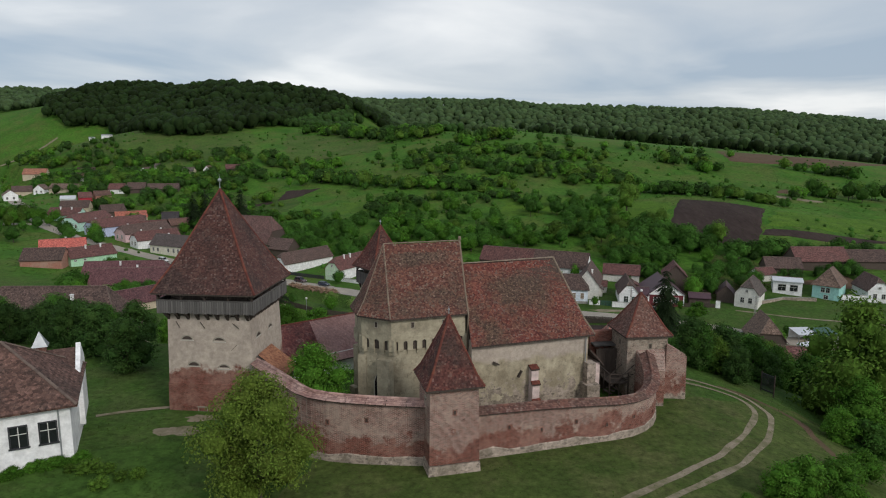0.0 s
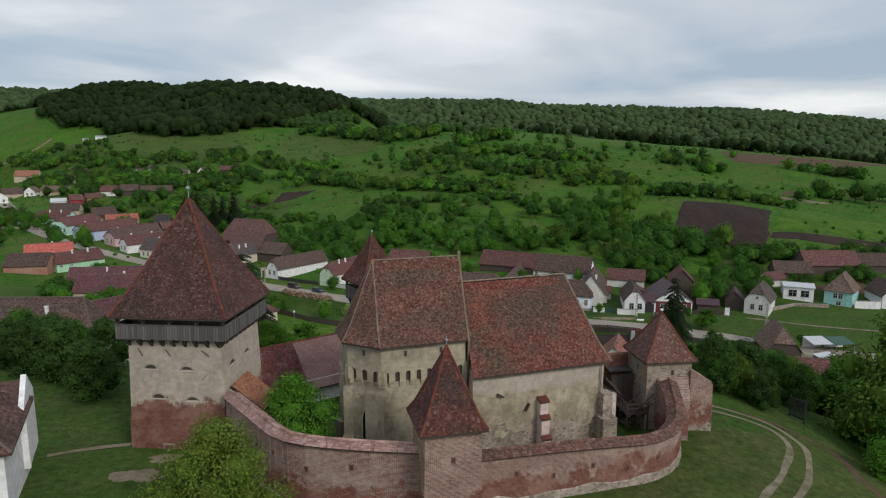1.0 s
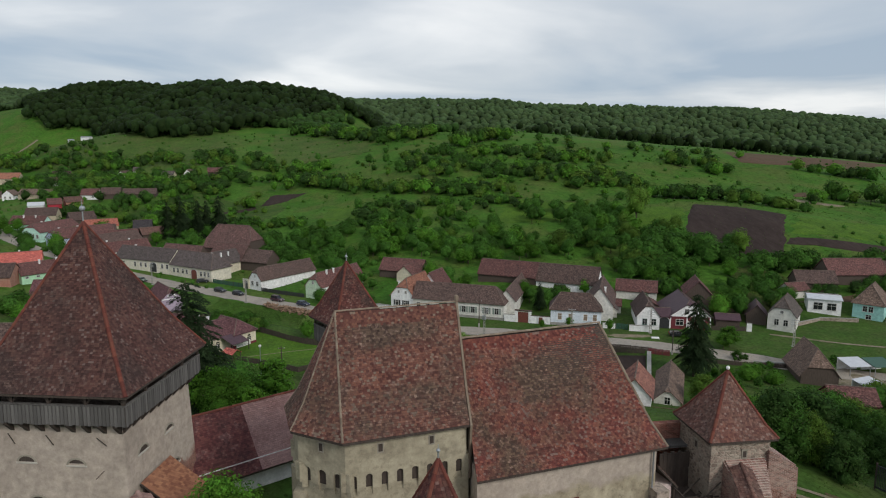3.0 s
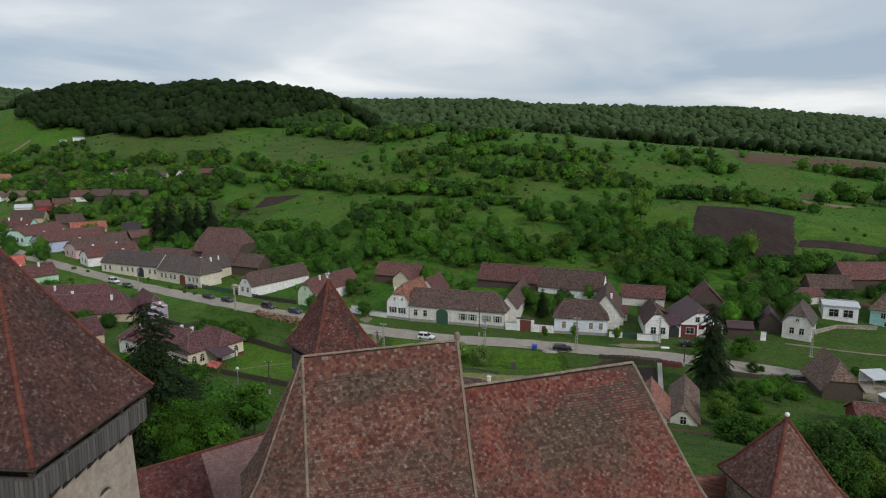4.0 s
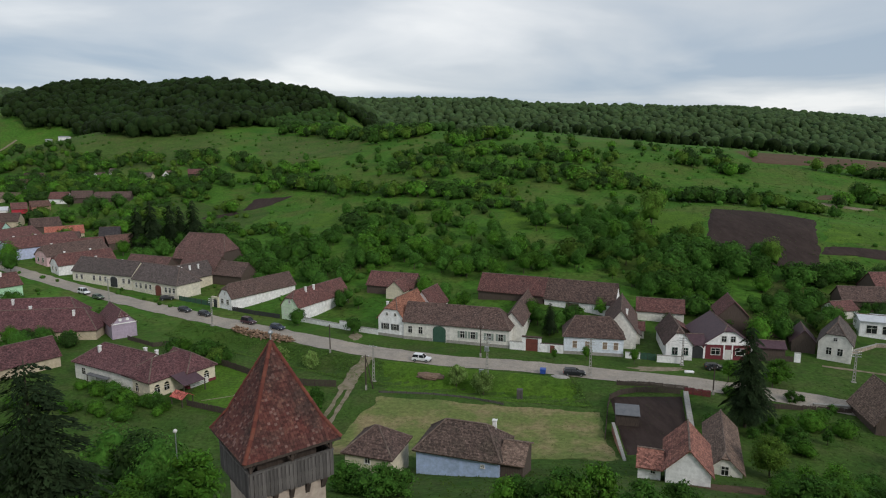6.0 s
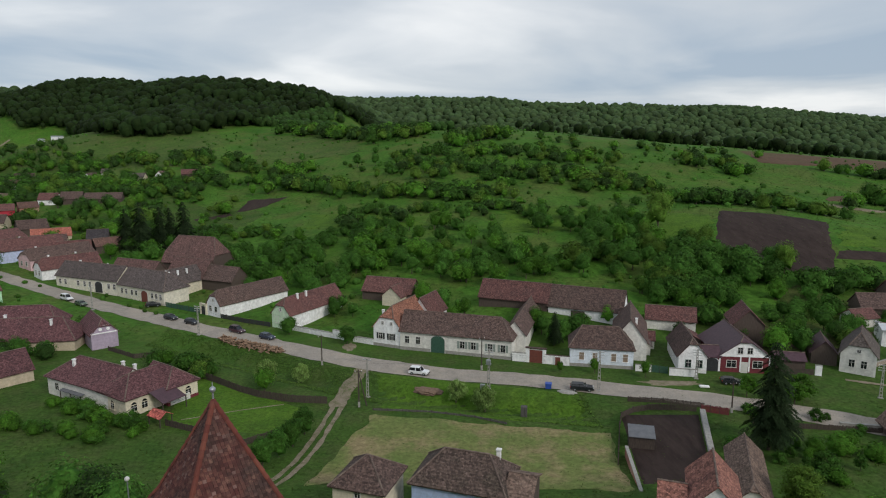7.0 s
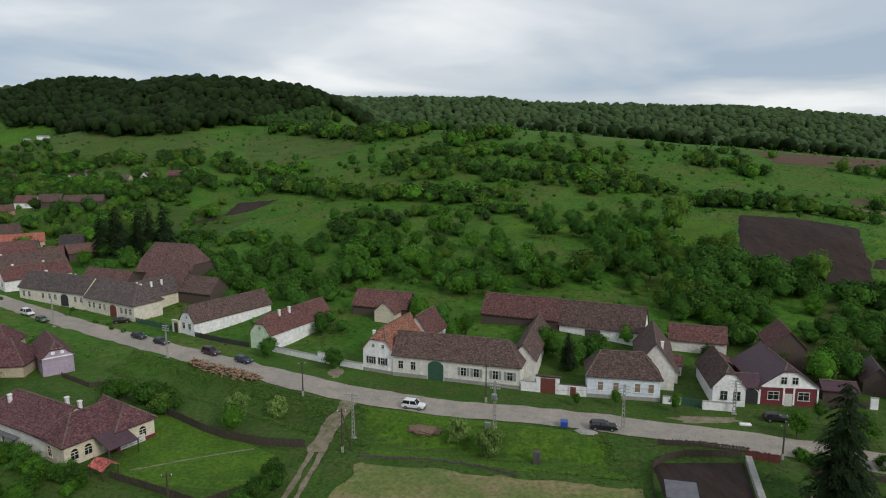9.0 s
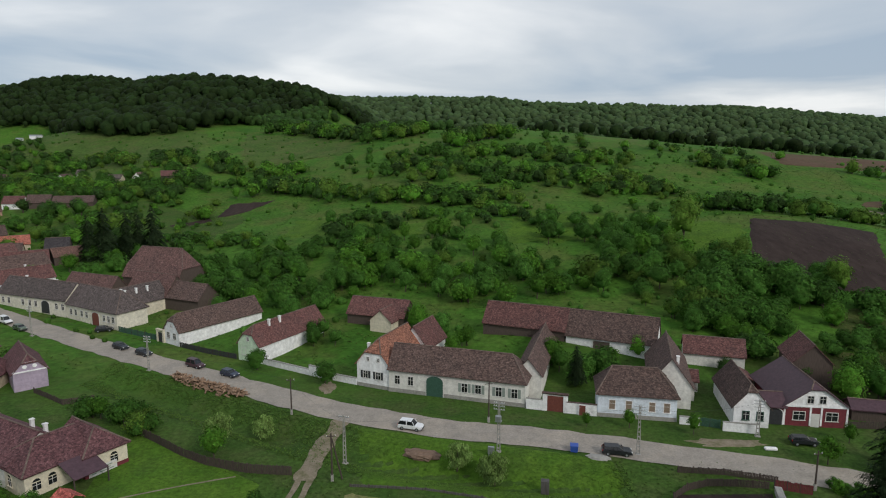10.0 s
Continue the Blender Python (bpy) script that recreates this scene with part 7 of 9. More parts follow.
def tree(key, x, y, h, wide=1.0, label="", group="", sink=0.0):
    t, h0 = PROTO[key + "_far" if y > (112 if key[:5] in ("skirt", "dark0") else 175) and key + "_far" in PROTO else key]
    s = h / h0
    w = s * wide
    ob = copy_thing(t, pose(x, y, ground(x, y) - sink, 0, 0, tree_rng.uniform(0, 360)) @ Matrix.Diagonal((w, w * tree_rng.uniform(0.9, 1.1), s, 1)))
    if label or group:
        tagged(ob, label, "", group)
    return ob


def grove(keys, x0, y0, x1, y1, width, count, h0, h1, group="hillside trees and bushes"):
    """Trees scattered along a line."""
    for _ in range(count):
        f = tree_rng.random()
        d = tree_rng.gauss(0, 0.5) * width
        dx, dy = x1 - x0, y1 - y0
        ln = math.hypot(dx, dy) or 1
        key, x, y = tree_rng.choice(keys), x0 + dx * f - dy / ln * d, y0 + dy * f + dx / ln * d
        h, w = tree_rng.uniform(h0, h1), tree_rng.uniform(0.85, 1.2)
        if built_on(x, y, 0.28 * h):
            continue
        if y > 322:
            HIGH.append((key + "_high" if key + "_high" in PROTO else "big0_high", x, y, h, w, tree_rng.uniform(0, 6.28)))
        else:
            tree(key, x, y, h, w, "", group, 0.15)


def plant_high():
    """The uncounted trees high on the slope, joined by leaf colour."""
    heaps = {}
    pick = random.Random(404)
    TONES = (M_LEAF.name, M_LEAFO.name, M_LEAFB.name, M_LEAFK.name)
    for key, x, y, h, w, a in HIGH:
        t, h0 = PROTO[key]
        s = h / h0
        c, q = math.cos(a), math.sin(a)
        tone = pick.choices(TONES, (5, 3, 2, 3))[0]
        for o in t.children:
            me = o.data
            v = np.empty(len(me.vertices) * 3)
            me.vertices.foreach_get("co", v)
            v = v.reshape(-1, 3)
            p = np.stack(((v[:, 0] * c - v[:, 1] * q) * s * w + x, (v[:, 0] * q + v[:, 1] * c) * s * w + y, v[:, 2] * s + ground(x, y) - 0.15), 1)
            vs, fs = heaps.setdefault(me.materials[0].name if o.name.startswith("trunk") else tone, ([], []))
            n = len(vs)
            vs.extend(p.tolist())
            fs.extend([tuple(i + n for i in f.vertices) for f in me.polygons])
    for name, (vs, fs) in heaps.items():
        ob = raw("hillside_thicket", vs, fs, bpy.data.materials[name], None, "uncounted trees and bushes high on the slope", "stuff")
        soften(tagged(ob, "", "woodland"))


# ---- fields, tracks and yards ----
def patch(name, label, corners, material, lift=0.07, n=14, wob=0.0):
    """A four-cornered piece of worked land, draped over the ground: corners in order round the piece."""
    a, b, c, d = [Vector(p) for p in corners]
    lines = []
    for i in range(n + 1):
        ln = []
        for j in range(n + 1):
            p = a.lerp(b, j / n).lerp(d.lerp(c, j / n), i / n)
            if wob and (i in (0, n) or j in (0, n)):
                p = p + Vector((noise.noise((p.x * 0.2, p.y * 0.2, 1)), noise.noise((p.x * 0.2, p.y * 0.2, 2)))) * wob
            ln.append((p.x, p.y))
        lines.append(ln)
    ob = draped(name, lines, material, lift, None, label)
    for k, v in enumerate(ob.data.vertices):
        if k // (n + 1) in (0, n) or k % (n + 1) in (0, n):
            v.co.z -= lift + 0.05
    return ob


def blot(name, label, cx, cy, rx, ry, material, lift=0.05, seed=0):
    """An irregular worn patch of bare ground."""
    n, rings = 40, 5
    vs, fs = [(cx, cy, ground(cx, cy) + lift)], []
    for k in range(1, rings + 1):
        for j in range(n):
            a = 2 * math.pi * j / n
            f = (k / rings) * (1 + 0.55 * noise.noise((math.cos(a) * 1.6 + seed, math.sin(a) * 1.6, 3)) + 0.25 * noise.noise((math.cos(a) * 5 + seed, math.sin(a) * 5, 7)))
            x, y = cx + rx * f * math.cos(a), cy + ry * f * math.sin(a)
            vs.append((x, y, ground(x, y) + lift * (1 if k < rings else -0.3)))
    for j in range(n):
        fs.append((0, 1 + j, 1 + (j + 1) % n))
    for k in range(1, rings):
        for j in range(n):
            a, b = 1 + (k - 1) * n + j, 1 + (k - 1) * n + (j + 1) % n
            fs.append((a, a + n, b + n, b))
    return raw(name, vs, fs, material, None, label, "structure")


M_SOILR = mat("reddish_tilled_soil", (0.085, 0.055, 0.038), (0.12, 0.078, 0.052), 0.3, 0.95, 0.7, 2.0, fine=0.8, stain=(0.075, 0.072, 0.032), stain_scale=0.05, stain_amt=0.5, spec=0.1)
patch("ploughed_strip", "tilled garden bed below the spruces", ((-121, 380), (-103, 390), (-107, 396), (-124, 384)), M_SOIL, 0.3, 10, 1.0)
patch("ploughed_field", "freshly ploughed dark brown field on the slope", ((95, 264), (121, 238), (150, 292), (117, 311)), M_SOIL, 0.22, 24, 1.6)
patch("ploughed_strip", "narrow ploughed strip across the meadow", ((130, 255), (158, 249), (190, 256), (134, 261)), M_SOIL, 0.25, 14, 1.0)
patch("ploughed_field", "brown field along the crest of the slope", ((196, 432), (262, 424), (330, 462), (205, 478)), M_SOILR, 0.3, 24, 3)
patch("ploughed_strip", "small brown garden plot on the slope", ((-105.2, 393.3), (-90.3, 401.4), (-80, 417), (-104, 419)), M_SOIL, 0.3, 10, 1.5)
patch("ploughed_strip", "pale worn path strip on the slope", ((176, 335), (196, 326), (200, 330), (180, 341)), M_TRACK, 0.3, 8, 1.5)
patch("mown_field", "mown yellowish hay meadow below the church", ((-18, 141), (29, 137.5), (31.5, 159), (-10.5, 168)), M_MOWN, 0.10, 30, 2.5)
patch("lawn", "lush garden grass of the villa", ((-47, 162), (-22, 158), (-22, 170), (-52, 190)), M_LUSH, 0.08, 10, 0.5)
patch("lawn", "rough olive pasture above the farm roofs", ((-176, 356), (-96, 338), (-84, 388), (-160, 428)), M_GRASSN, 0.14, 30, 8)
patch("lawn", "fresh green grass on the brook bank", ((-9, 169.6), (31, 161.5), (30, road_y(30) - 4.6), (-12, road_y(-12) - 4.6)), M_LUSH, 0.09, 20, 0.6)
patch("lawn", "olive meadow below the wooded hill", ((-330, 545), (-150, 482), (-176, 600), (-400, 750)), M_PAST, 0.3, 50, 16)
patch("lawn", "olive meadow above the thorn belts", ((-122, 500), (-48, 505), (-66, 600), (-150, 606)), M_PAST, 0.3, 40, 12)
patch("yard", "trodden earth yard behind the modern house", ((103, 207), (124, 211), (142, 204), (144, 219)), M_SOILR, 0.1, 16, 1.5)
patch("lawn", "dull garden grass behind the whitish house", ((76, 196), (100, 192), (106, 214), (80, 222)), M_DRY, 0.1, 20, 3)
patch("lawn", "bright hillside grass by the brown field", ((70, 262), (92, 256), (112, 306), (84, 322)), M_LUSH, 0.12, 18, 6)
patch("lawn", "bright garden meadow behind the street", ((-60, 338), (0, 318), (-8, 344), (-58, 368)), M_LUSH, 0.12, 24, 8)
patch("lawn", "bright garden meadow between the orchards", ((27, 302), (70, 300), (74, 330), (36, 346)), M_LUSH, 0.12, 24, 8)
patch("lawn", "bright pasture beside the ploughed strip", ((137, 264), (215, 262), (230, 300), (150, 286)), M_LUSH, 0.14, 18, 5)
blot("lawn", "olive dry grass below the ploughed field", 107, 229, 9, 9, M_DRY, 0.12, 5)
patch("worn_ground", "bare brown hollow in the pasture", ((182, 346), (202, 351), (214, 366), (192, 358)), M_SOILR, 0.2, 10, 3)
patch("lawn", "olive dry lawn sloping before the church wall", ((-14, 20), (60, 20), (44, 74), (-12, 52)), M_DRY, 0.04, 60, 5.0)
patch("yard", "dark trodden earth yard inside the plank fence", ((30.6, 140), (41.8, 142), (50.0, 166.8), (35.2, 166.8)), M_SOIL, 0.12, 16)


blot("worn_ground", "worn pale gravel patch by the bell tower", -24.2, 60.4, 1.9, 0.9, M_TRACK, 0.05, 1)
blot("worn_ground", "worn pale gravel patch in the churchyard", -25.2, 56.9, 2.2, 1.3, M_TRACK, 0.05, 2)
blot("worn_ground", "bare dirt yard round the stalls", 97, 150, 9, 11, M_TRACK, 0.12, 3)
blot("worn_ground", "trodden earth before the old cottages", 40, 124, 8, 2.6, M_SOILR, 0.12, 4)
for a in (-0.85, 0.85):
    strip("cart_track", [(14 + a * 0.5, 44.5 - a), (20 + a * 0.5, 48.5 - a), (26 + a * 0.6, 53 - a), (32 + a, 60 - a * 0.6), (36.2 + a, 67), (36.0 + a * 0.6, 71.5 + a), (31 + a * 0.2, 73.5 + a), (27, 74 + a)], 0.30, M_TRACK, 0.06, 0.7, 1, 0.16, label="pale gravel wheel rut over the grass")
    strip("lane_track", [(-15.2 + a, 186.0), (-16.6 + a, 178), (-17.3 + a, 167), (-18.6 + a, 155), (-20.8 + a, 145), (-25 + a, 132)], 0.42, M_TRACK, 0.08, 1.0, 1, 0.3, label="pale dirt wheel rut of the lane")
strip("footpath", [(33.8, 73.8), (38.4, 72.2), (41.0, 68), (39.6, 62.5), (39.4, 58)], 0.5, M_SOILR, 0.05, 0.8, 1, 0.35, label="dark trodden earth path along the slope")
strip("footpath", [(88, 183.5), (100, 178), (118, 172), (128, 166)], 0.5, M_TRACK, 0.08, 1.5, 1, 0.3, label="pale wheel track across the verge")
strip("lane_apron", [(-13.5, 194.5), (-15.0, 189), (-16.2, 182), (-16.9, 175), (-17.2, 171)], 1.5, M_TRACK, 0.09, 0.8, 2, 0.9, label="trodden dirt apron where the lane meets the street")
strip("footpath", [(-35.0, 60.4), (-31.4, 62.4), (-28.5, 63.2)], 0.35, M_TRACK, 0.06, 0.8, 1, 0.15, label="narrow trodden footpath")
blot("road_verge", "bare earth forecourt beside the street", 50, 181.6, 6.0, 1.7, M_TRACK, 0.09, 6)
blot("road_verge", "trodden earth before the small white gate", -19.4, 207.0, 1.6, 3.4, M_TRACK, 0.08, 7)
strip("footpath", [(-44.1, 165.4), (-39, 167.6), (-35.2, 169.4), (-27.4, 172.4)], 0.17, M_TRACK, 0.10, 1.0, 1, 0.1, label="pale garden path")
strip("side_road", [(-199, 311), (-206, 309), (-214, 299), (-240, 278)], 2.6, M_ROAD, 0.12, 2.0, 2, 0.7, label="pale dusty side road")
strip("hill_path", [(-489, 700), (-484, 711), (-468, 728), (-462, 745), (-458, 758)], 1.5, M_TRACK, 0.5, 8, 1, 0.5, label="pale dirt path up the far slope")

# ---- planting ----
MIX = ("bush0", "bush0", "bush1", "bush2", "fruit0")
HILL = ("bush0", "bush0", "bush1", "fruit0", "big0")
ORCH = ("fruit0", "fruit1", "bush0", "fruit0", "big0", "bush2")
tree("fine0", -13.9, 45.0, 10.6, 1.05)
tree("fine1", -12.4, 59.2, 8.2, 1.0)
tree("spruce0", -26.6, 90.5, 16.0, 1.25)
tree("spruce1", 55.6, 153.3, 19.0, 0.9, "tall dark spruce beside the street")
for x, y, h in ((-128, 322, 18), (-122, 322.5, 21), (-114, 323, 19), (-111, 326, 18), (-104, 323, 21)):
    tree("spruce2", x, y, h, 0.9, "dark spruce behind the farm roofs", "row of spruces")
# slope behind the street: thorn belts, orchards and single trees
BELT = ("bush0", "bush0", "big0", "fruit0", "bush1", "big2")


def belt(keys, pts, width, step, h0, h1):
    """An uneven, nearly closed belt of bushes and trees along a bent line."""
    for (x0, y0), (x1, y1) in zip(pts[:-1], pts[1:]):
        grove(keys, x0, y0, x1, y1, width, max(2, round(math.hypot(x1 - x0, y1 - y0) / step)), h0, h1)


belt(BELT, ((-27, 446), (11, 420), (43, 403), (72, 388), (107, 384)), 17, 1.5, 4, 7.5)
belt(MIX, ((-26, 470), (49, 446), (80, 427), (120, 416)), 10, 2.6, 3.5, 6.5)
belt(BELT, ((-84, 442), (-39, 397), (-2, 375), (39, 368)), 9, 1.7, 4.5, 8)
belt(HILL, ((-2, 375), (39, 356)), 8, 2.5, 4, 6.5)
belt(BELT, ((-235, 536), (-179, 506), (-130, 494), (-77, 462)), 15, 1.9, 4.5, 8)
belt(BELT, ((-190, 476), (-120, 452), (-80, 434)), 16, 2.6, 4.5, 8)
belt(BELT, ((105, 340), (127, 329), (150, 318)), 7, 1.3, 4, 7)
belt(MIX, ((150, 312), (168, 306)), 4, 1.8, 3.5, 5)
belt(BELT, ((140, 422), (166, 424), (176, 398)), 11, 1.9, 4, 7)
belt(MIX, ((70, 386), (118, 366)), 10, 3.0, 3.5, 6)
belt(("big0", "big1", "bush0"), ((10, 482), (25, 488), (48, 500)), 9, 1.2, 7, 11)
belt(("big0", "bush0", "bush1"), ((-128, 626), (-80, 588), (-33, 538), (0, 534)), 15, 2.6, 6, 10)
belt(ORCH, ((-50, 334), (-15, 302), (8, 288), (34, 292)), 24, 2.3, 4, 7.5)
belt(ORCH, ((-52, 292), (-31, 282), (-9, 270), (30, 260)), 18, 2.1, 3.5, 7.5)
belt(("big0", "big1", "fruit1", "bush2"), ((-25, 274), (11, 264), (50, 250)), 12, 4.0, 4.5, 8)
belt(ORCH, ((44, 323), (58, 306), (83, 304)), 10, 3.0, 4, 7.5)
belt(("big0", "big1", "fruit0", "big2"), ((54, 278), (75, 262), (95, 252)), 16, 2.0, 4.5, 8.5)
belt(BELT, ((49, 266), (62, 246), (80, 234)), 10, 2.0, 4, 7)
belt(ORCH, ((58, 304), (80, 262)), 15, 2.4, 4, 7.5)
belt(("big0", "bush0", "fruit0"), ((78, 258), (104, 240)), 7, 1.3, 5, 8)
belt(("bush0", "fruit0"), ((60, 236), (86, 227)), 6, 2.0, 4, 6.5)
belt(("fruit0", "bush0", "big0"), ((-82, 300), (-52, 284)), 9, 2.0, 5, 8)
belt(("big0", "skirt0", "bush0"), ((66, 240), (84, 250), (98, 246), (110, 248)), 9, 1.7, 4.5, 8)
belt(("bush0", "fruit0", "skirt2"), ((60, 232), (78, 226), (92, 236)), 6, 1.8, 2.5, 5)
belt(MIX, ((-40, 352), (10, 338), (52, 330)), 12, 2.2, 2.5, 4.5)
belt(MIX, ((-20, 300), (20, 276), (48, 262)), 12, 2.4, 2.2, 4)
belt(MIX, ((-60, 300), (-30, 318), (-10, 300)), 12, 2.6, 2.5, 5)
belt(MIX, ((30, 400), (80, 372), (120, 380)), 12, 2.4, 2.5, 4.5)
belt(MIX, ((186, 334), (214, 348)), 6, 3.4, 4, 7)
belt(("big0", "big2"), ((198, 350), (240, 332)), 8, 6, 8, 11)
belt(MIX, ((222, 420), (262, 396)), 8, 4, 4, 7)
grove(MIX, -120, 470, 150, 450, 40, 26, 2.5, 4.5)
grove(MIX, -30, 350, 140, 330, 30, 22, 2.5, 4.5)
tree("big2", 85, 290, 15.5, 0.95, "large olive-green tree standing on the slope")
tree("big2", 109, 246, 9.5, 1.0)
tree("big1", 64, 303, 9.5, 0.8)
for x, y, h in ((24, 287, 9), (42, 299, 8.5), (53, 303, 6), (-40, 344, 8), (16, 263, 9), (73, 303, 8), (14, 318, 8.5), (-89, 498, 7), (-47, 463, 9), (-35, 458, 8.5), (-24, 308, 9)):
    tree("big1", x, y, h, 0.95, "", "hillside trees and bushes")
grove(("bush0",), 60, 488, 96, 480, 5, 4, 4, 6)
grove(("bush1",), 90, 470, 210, 452, 8, 10, 3, 5)
# trees of the far village
grove(("big0", "fruit0", "bush0"), -300, 512, -180, 452, 16, 70, 5, 8.5, "trees round the far houses")
grove(("big0", "fruit0"), -270, 436, -150, 378, 18, 60, 5, 8, "trees round the far houses")
grove(("big0", "fruit0", "bush0"), -300, 486, -165, 428, 13, 80, 4, 8, "trees round the far houses")
grove(("big0", "fruit0", "bush0"), -250, 452, -150, 398, 10, 40, 4, 7, "trees round the far houses")
grove(("big0", "fruit0", "bush0"), -205, 372, -140, 346, 12, 34, 4, 7, "trees round the far houses")
grove(("fruit0", "bush0", "big0"), -330, 470, -270, 448, 12, 26, 4, 7, "trees round the far houses")
grove(("fruit0", "bush0"), -262, 352, -218, 312, 9, 22, 3.5, 6, "trees round the far houses")
grove(("big0", "fruit1"), -215, 330, -150, 262, 10, 14, 5, 8, "trees round the far houses")
grove(("big0", "fruit0", "bush0"), -340, 566, -230, 518, 16, 52, 5, 8.5, "trees round the far houses")
grove(("big0", "fruit0", "bush0", "fruit1"), -430, 640, -330, 545, 22, 44, 5, 10, "trees round the far houses")
grove(("big0", "fruit0", "bush0"), -400, 640, -240, 536, 10, 36, 4, 7, "trees round the far houses")
grove(("big0", "big2", "fruit1"), -190, 262, -230, 330, 14, 22, 6, 9, "trees round the far houses")
grove(("big0", "bush0", "fruit0"), -188, 440, -134, 430, 15, 64, 4, 7.5)
grove(("bush0", "bush1"), -160, 404, -96, 380, 20, 40, 1.6, 3.4)
grove(("big0", "fruit0"), -113, 396, -106, 392, 3, 7, 5, 7.5)
grove(("bush0", "fruit0"), -112, 352, -62, 330, 10, 30, 2.5, 5)
grove(("big0", "bush0"), -150, 380, -100, 318, 12, 20, 5, 8, "trees round the far houses")
grove(("fruit0", "big0", "bush0"), -75, 285, -25, 262, 9, 20, 5, 8)
# beside the houses
YARD = "garden trees between the houses"
grove(("fruit0", "bush0"), 26, 214, 40, 206, 4, 8, 4, 6, YARD)
grove(("fruit0", "fruit1"), 2, 222, 12, 224, 4, 6, 3.5, 5, YARD)
grove(("bush0", "fruit0", "bush1"), 78, 202, 104, 196, 4, 16, 2, 4.2, YARD)
grove(("bush0", "fruit0"), 88, 216, 112, 222, 5, 14, 3, 5, YARD)
grove(("dark0", "big0", "fruit0"), 92, 204, 150, 218, 6, 26, 3.5, 6.5, YARD)
grove(("dark0", "bush0"), 104, 232, 165, 240, 6, 24, 3.5, 6.5, YARD)
grove(("dark0", "bush0", "fruit1"), 60, 208, 76, 222, 5, 10, 3, 5.5, YARD)
grove(("fruit0",), 86, 205, 100, 212, 5, 7, 4, 6, YARD)
grove(("fruit0", "big0"), -30, 240, -22, 232, 3, 4, 4, 6, YARD)
tree("spruce1", 30.6, 205.5, 9, 0.9, "small dark spruce in the yard", YARD)
for key, x, y, h in (("skirt3", 27.3, 214.5, 6), ("fruit1", 24.2, 210.5, 4.5), ("skirt3", 46.6, 216.8, 4.5), ("fruit1", 40, 213, 4), ("skirt0", 63.2, 227.5, 6), ("skirt3", 70, 226, 5.5), ("fruit0", 80.5, 226, 5), ("skirt3", 87.9, 204.5, 6.5), ("skirt0", 4, 233, 6), ("skirt3", -2, 240, 6.5), ("fruit0", -28, 236, 5), ("skirt0", -36, 250, 7), ("skirt3", -50, 262, 7), ("skirt0", -58, 258, 6), ("skirt3", 98, 230, 6), ("skirt0", 112, 206, 5), ("skirt3", 128, 206, 6), ("fruit0", 101, 203, 4.5), ("skirt0", 76, 204, 5)):
    tree(key, x, y, h, 1.0, "", YARD)
tree("fruit0", 86.0, 196.5, 7)
tree("skirt3", 80.2, 196.8, 7.6, 0.9, "light green garden tree behind the maroon house", YARD)
tree("fruit1", 72.6, 173.6, 5.4, 1.2, "", YARD)
tree("fruit1", 62.6, 174.6, 4.6, 1.0, "", YARD)
tree("fruit1", 70.2, 171.4, 4.4, 1.1, "", YARD)
for x, y in ((-36.6, 217.6), (-20.2, 209.0)):
    tree("globe", x, y, 4.6, 1.1, "round clipped tree at the street wall", "round street trees")
for x, y in ((-25.0, 148.3), (-23.3, 151.4), (-21.9, 155.0), (-20.8, 159.4)):
    tree("globe", x, y, 4.8, 0.92, "round green lime tree along the lane", "trees along the lane")
for x, y, h in ((28.5, 188.0, 2.6), (35.8, 187.4, 3.4), (46.0, 184.8, 3.6), (70.5, 181.5, 3.4)):
    tree("fruit1", x, y, h, 0.8, "young street tree with whitewashed trunk", "young street trees")
for x, y, h in ((5.6, 176.0, 4.6), (11.0, 172.8, 5.2), (-33.2, 183.2, 5.0), (-27.4, 188.6, 4.4)):
    tree("willow", x, y, h, 1.0, "", "willows by the brook")
tree("skirt3", -158.0, 283.5, 9.0, 0.95, "round bright green tree beside the far street")
tree("fruit1", -32.4, 177.9, 5.2, 1.0, "light green tree at the garden fence")
grove(("dark0", "bush0"), -106, 196.5, -86, 199.5, 2.5, 9, 2.4, 4, YARD)
grove(("fruit1", "bush0"), -64, 196, -50, 191, 3, 9, 2.5, 4.2, YARD)
grove(("bush0", "bush1"), -52, 190, -46, 186, 3, 7, 2.5, 4, YARD)
grove(("bush0", "bush2", "skirt2"), -72, 172.6, -48, 160.8, 1.4, 26, 1.6, 2.8, "shrubs along the villa wall")
# church mound and gardens behind it
MOUND = "trees round the church hill"
for key, x, y, h in (("skirt0", -38.0, 121.6, 8.0), ("dark0", -33.4, 118.5, 7.5), ("skirt0", -29.5, 115.0, 7.0), ("globe", -24.0, 110.6, 5.2), ("skirt3", -62.0, 140.0, 6.5), ("fruit0", -54.0, 132.0, 4.5), ("skirt2", -44.0, 112.0, 3.2), ("fruit1", -20.0, 121.0, 4.5), ("skirt3", -47.0, 106.0, 5.5)):
    tree(key, x, y, h, 1.0, "", MOUND)
grove(("fruit0", "bush0", "fruit1"), -40, 104, -20, 98, 5, 9, 3.5, 5.5, MOUND)
grove(("fine1", "fruit1"), -32, 92, -16, 84, 4, 5, 4.5, 6.5, MOUND)
grove(("dark0", "skirt0", "dark0"), -70, 98, -44, 86, 7, 14, 5, 8, MOUND)
grove(("dark0", "skirt1", "skirt3"), -92, 112, -58, 106, 6, 16, 4, 8, MOUND)
grove(("skirt0", "skirt3", "bush0"), -106, 200, -86, 202, 3, 9, 2.5, 4.5, MOUND)

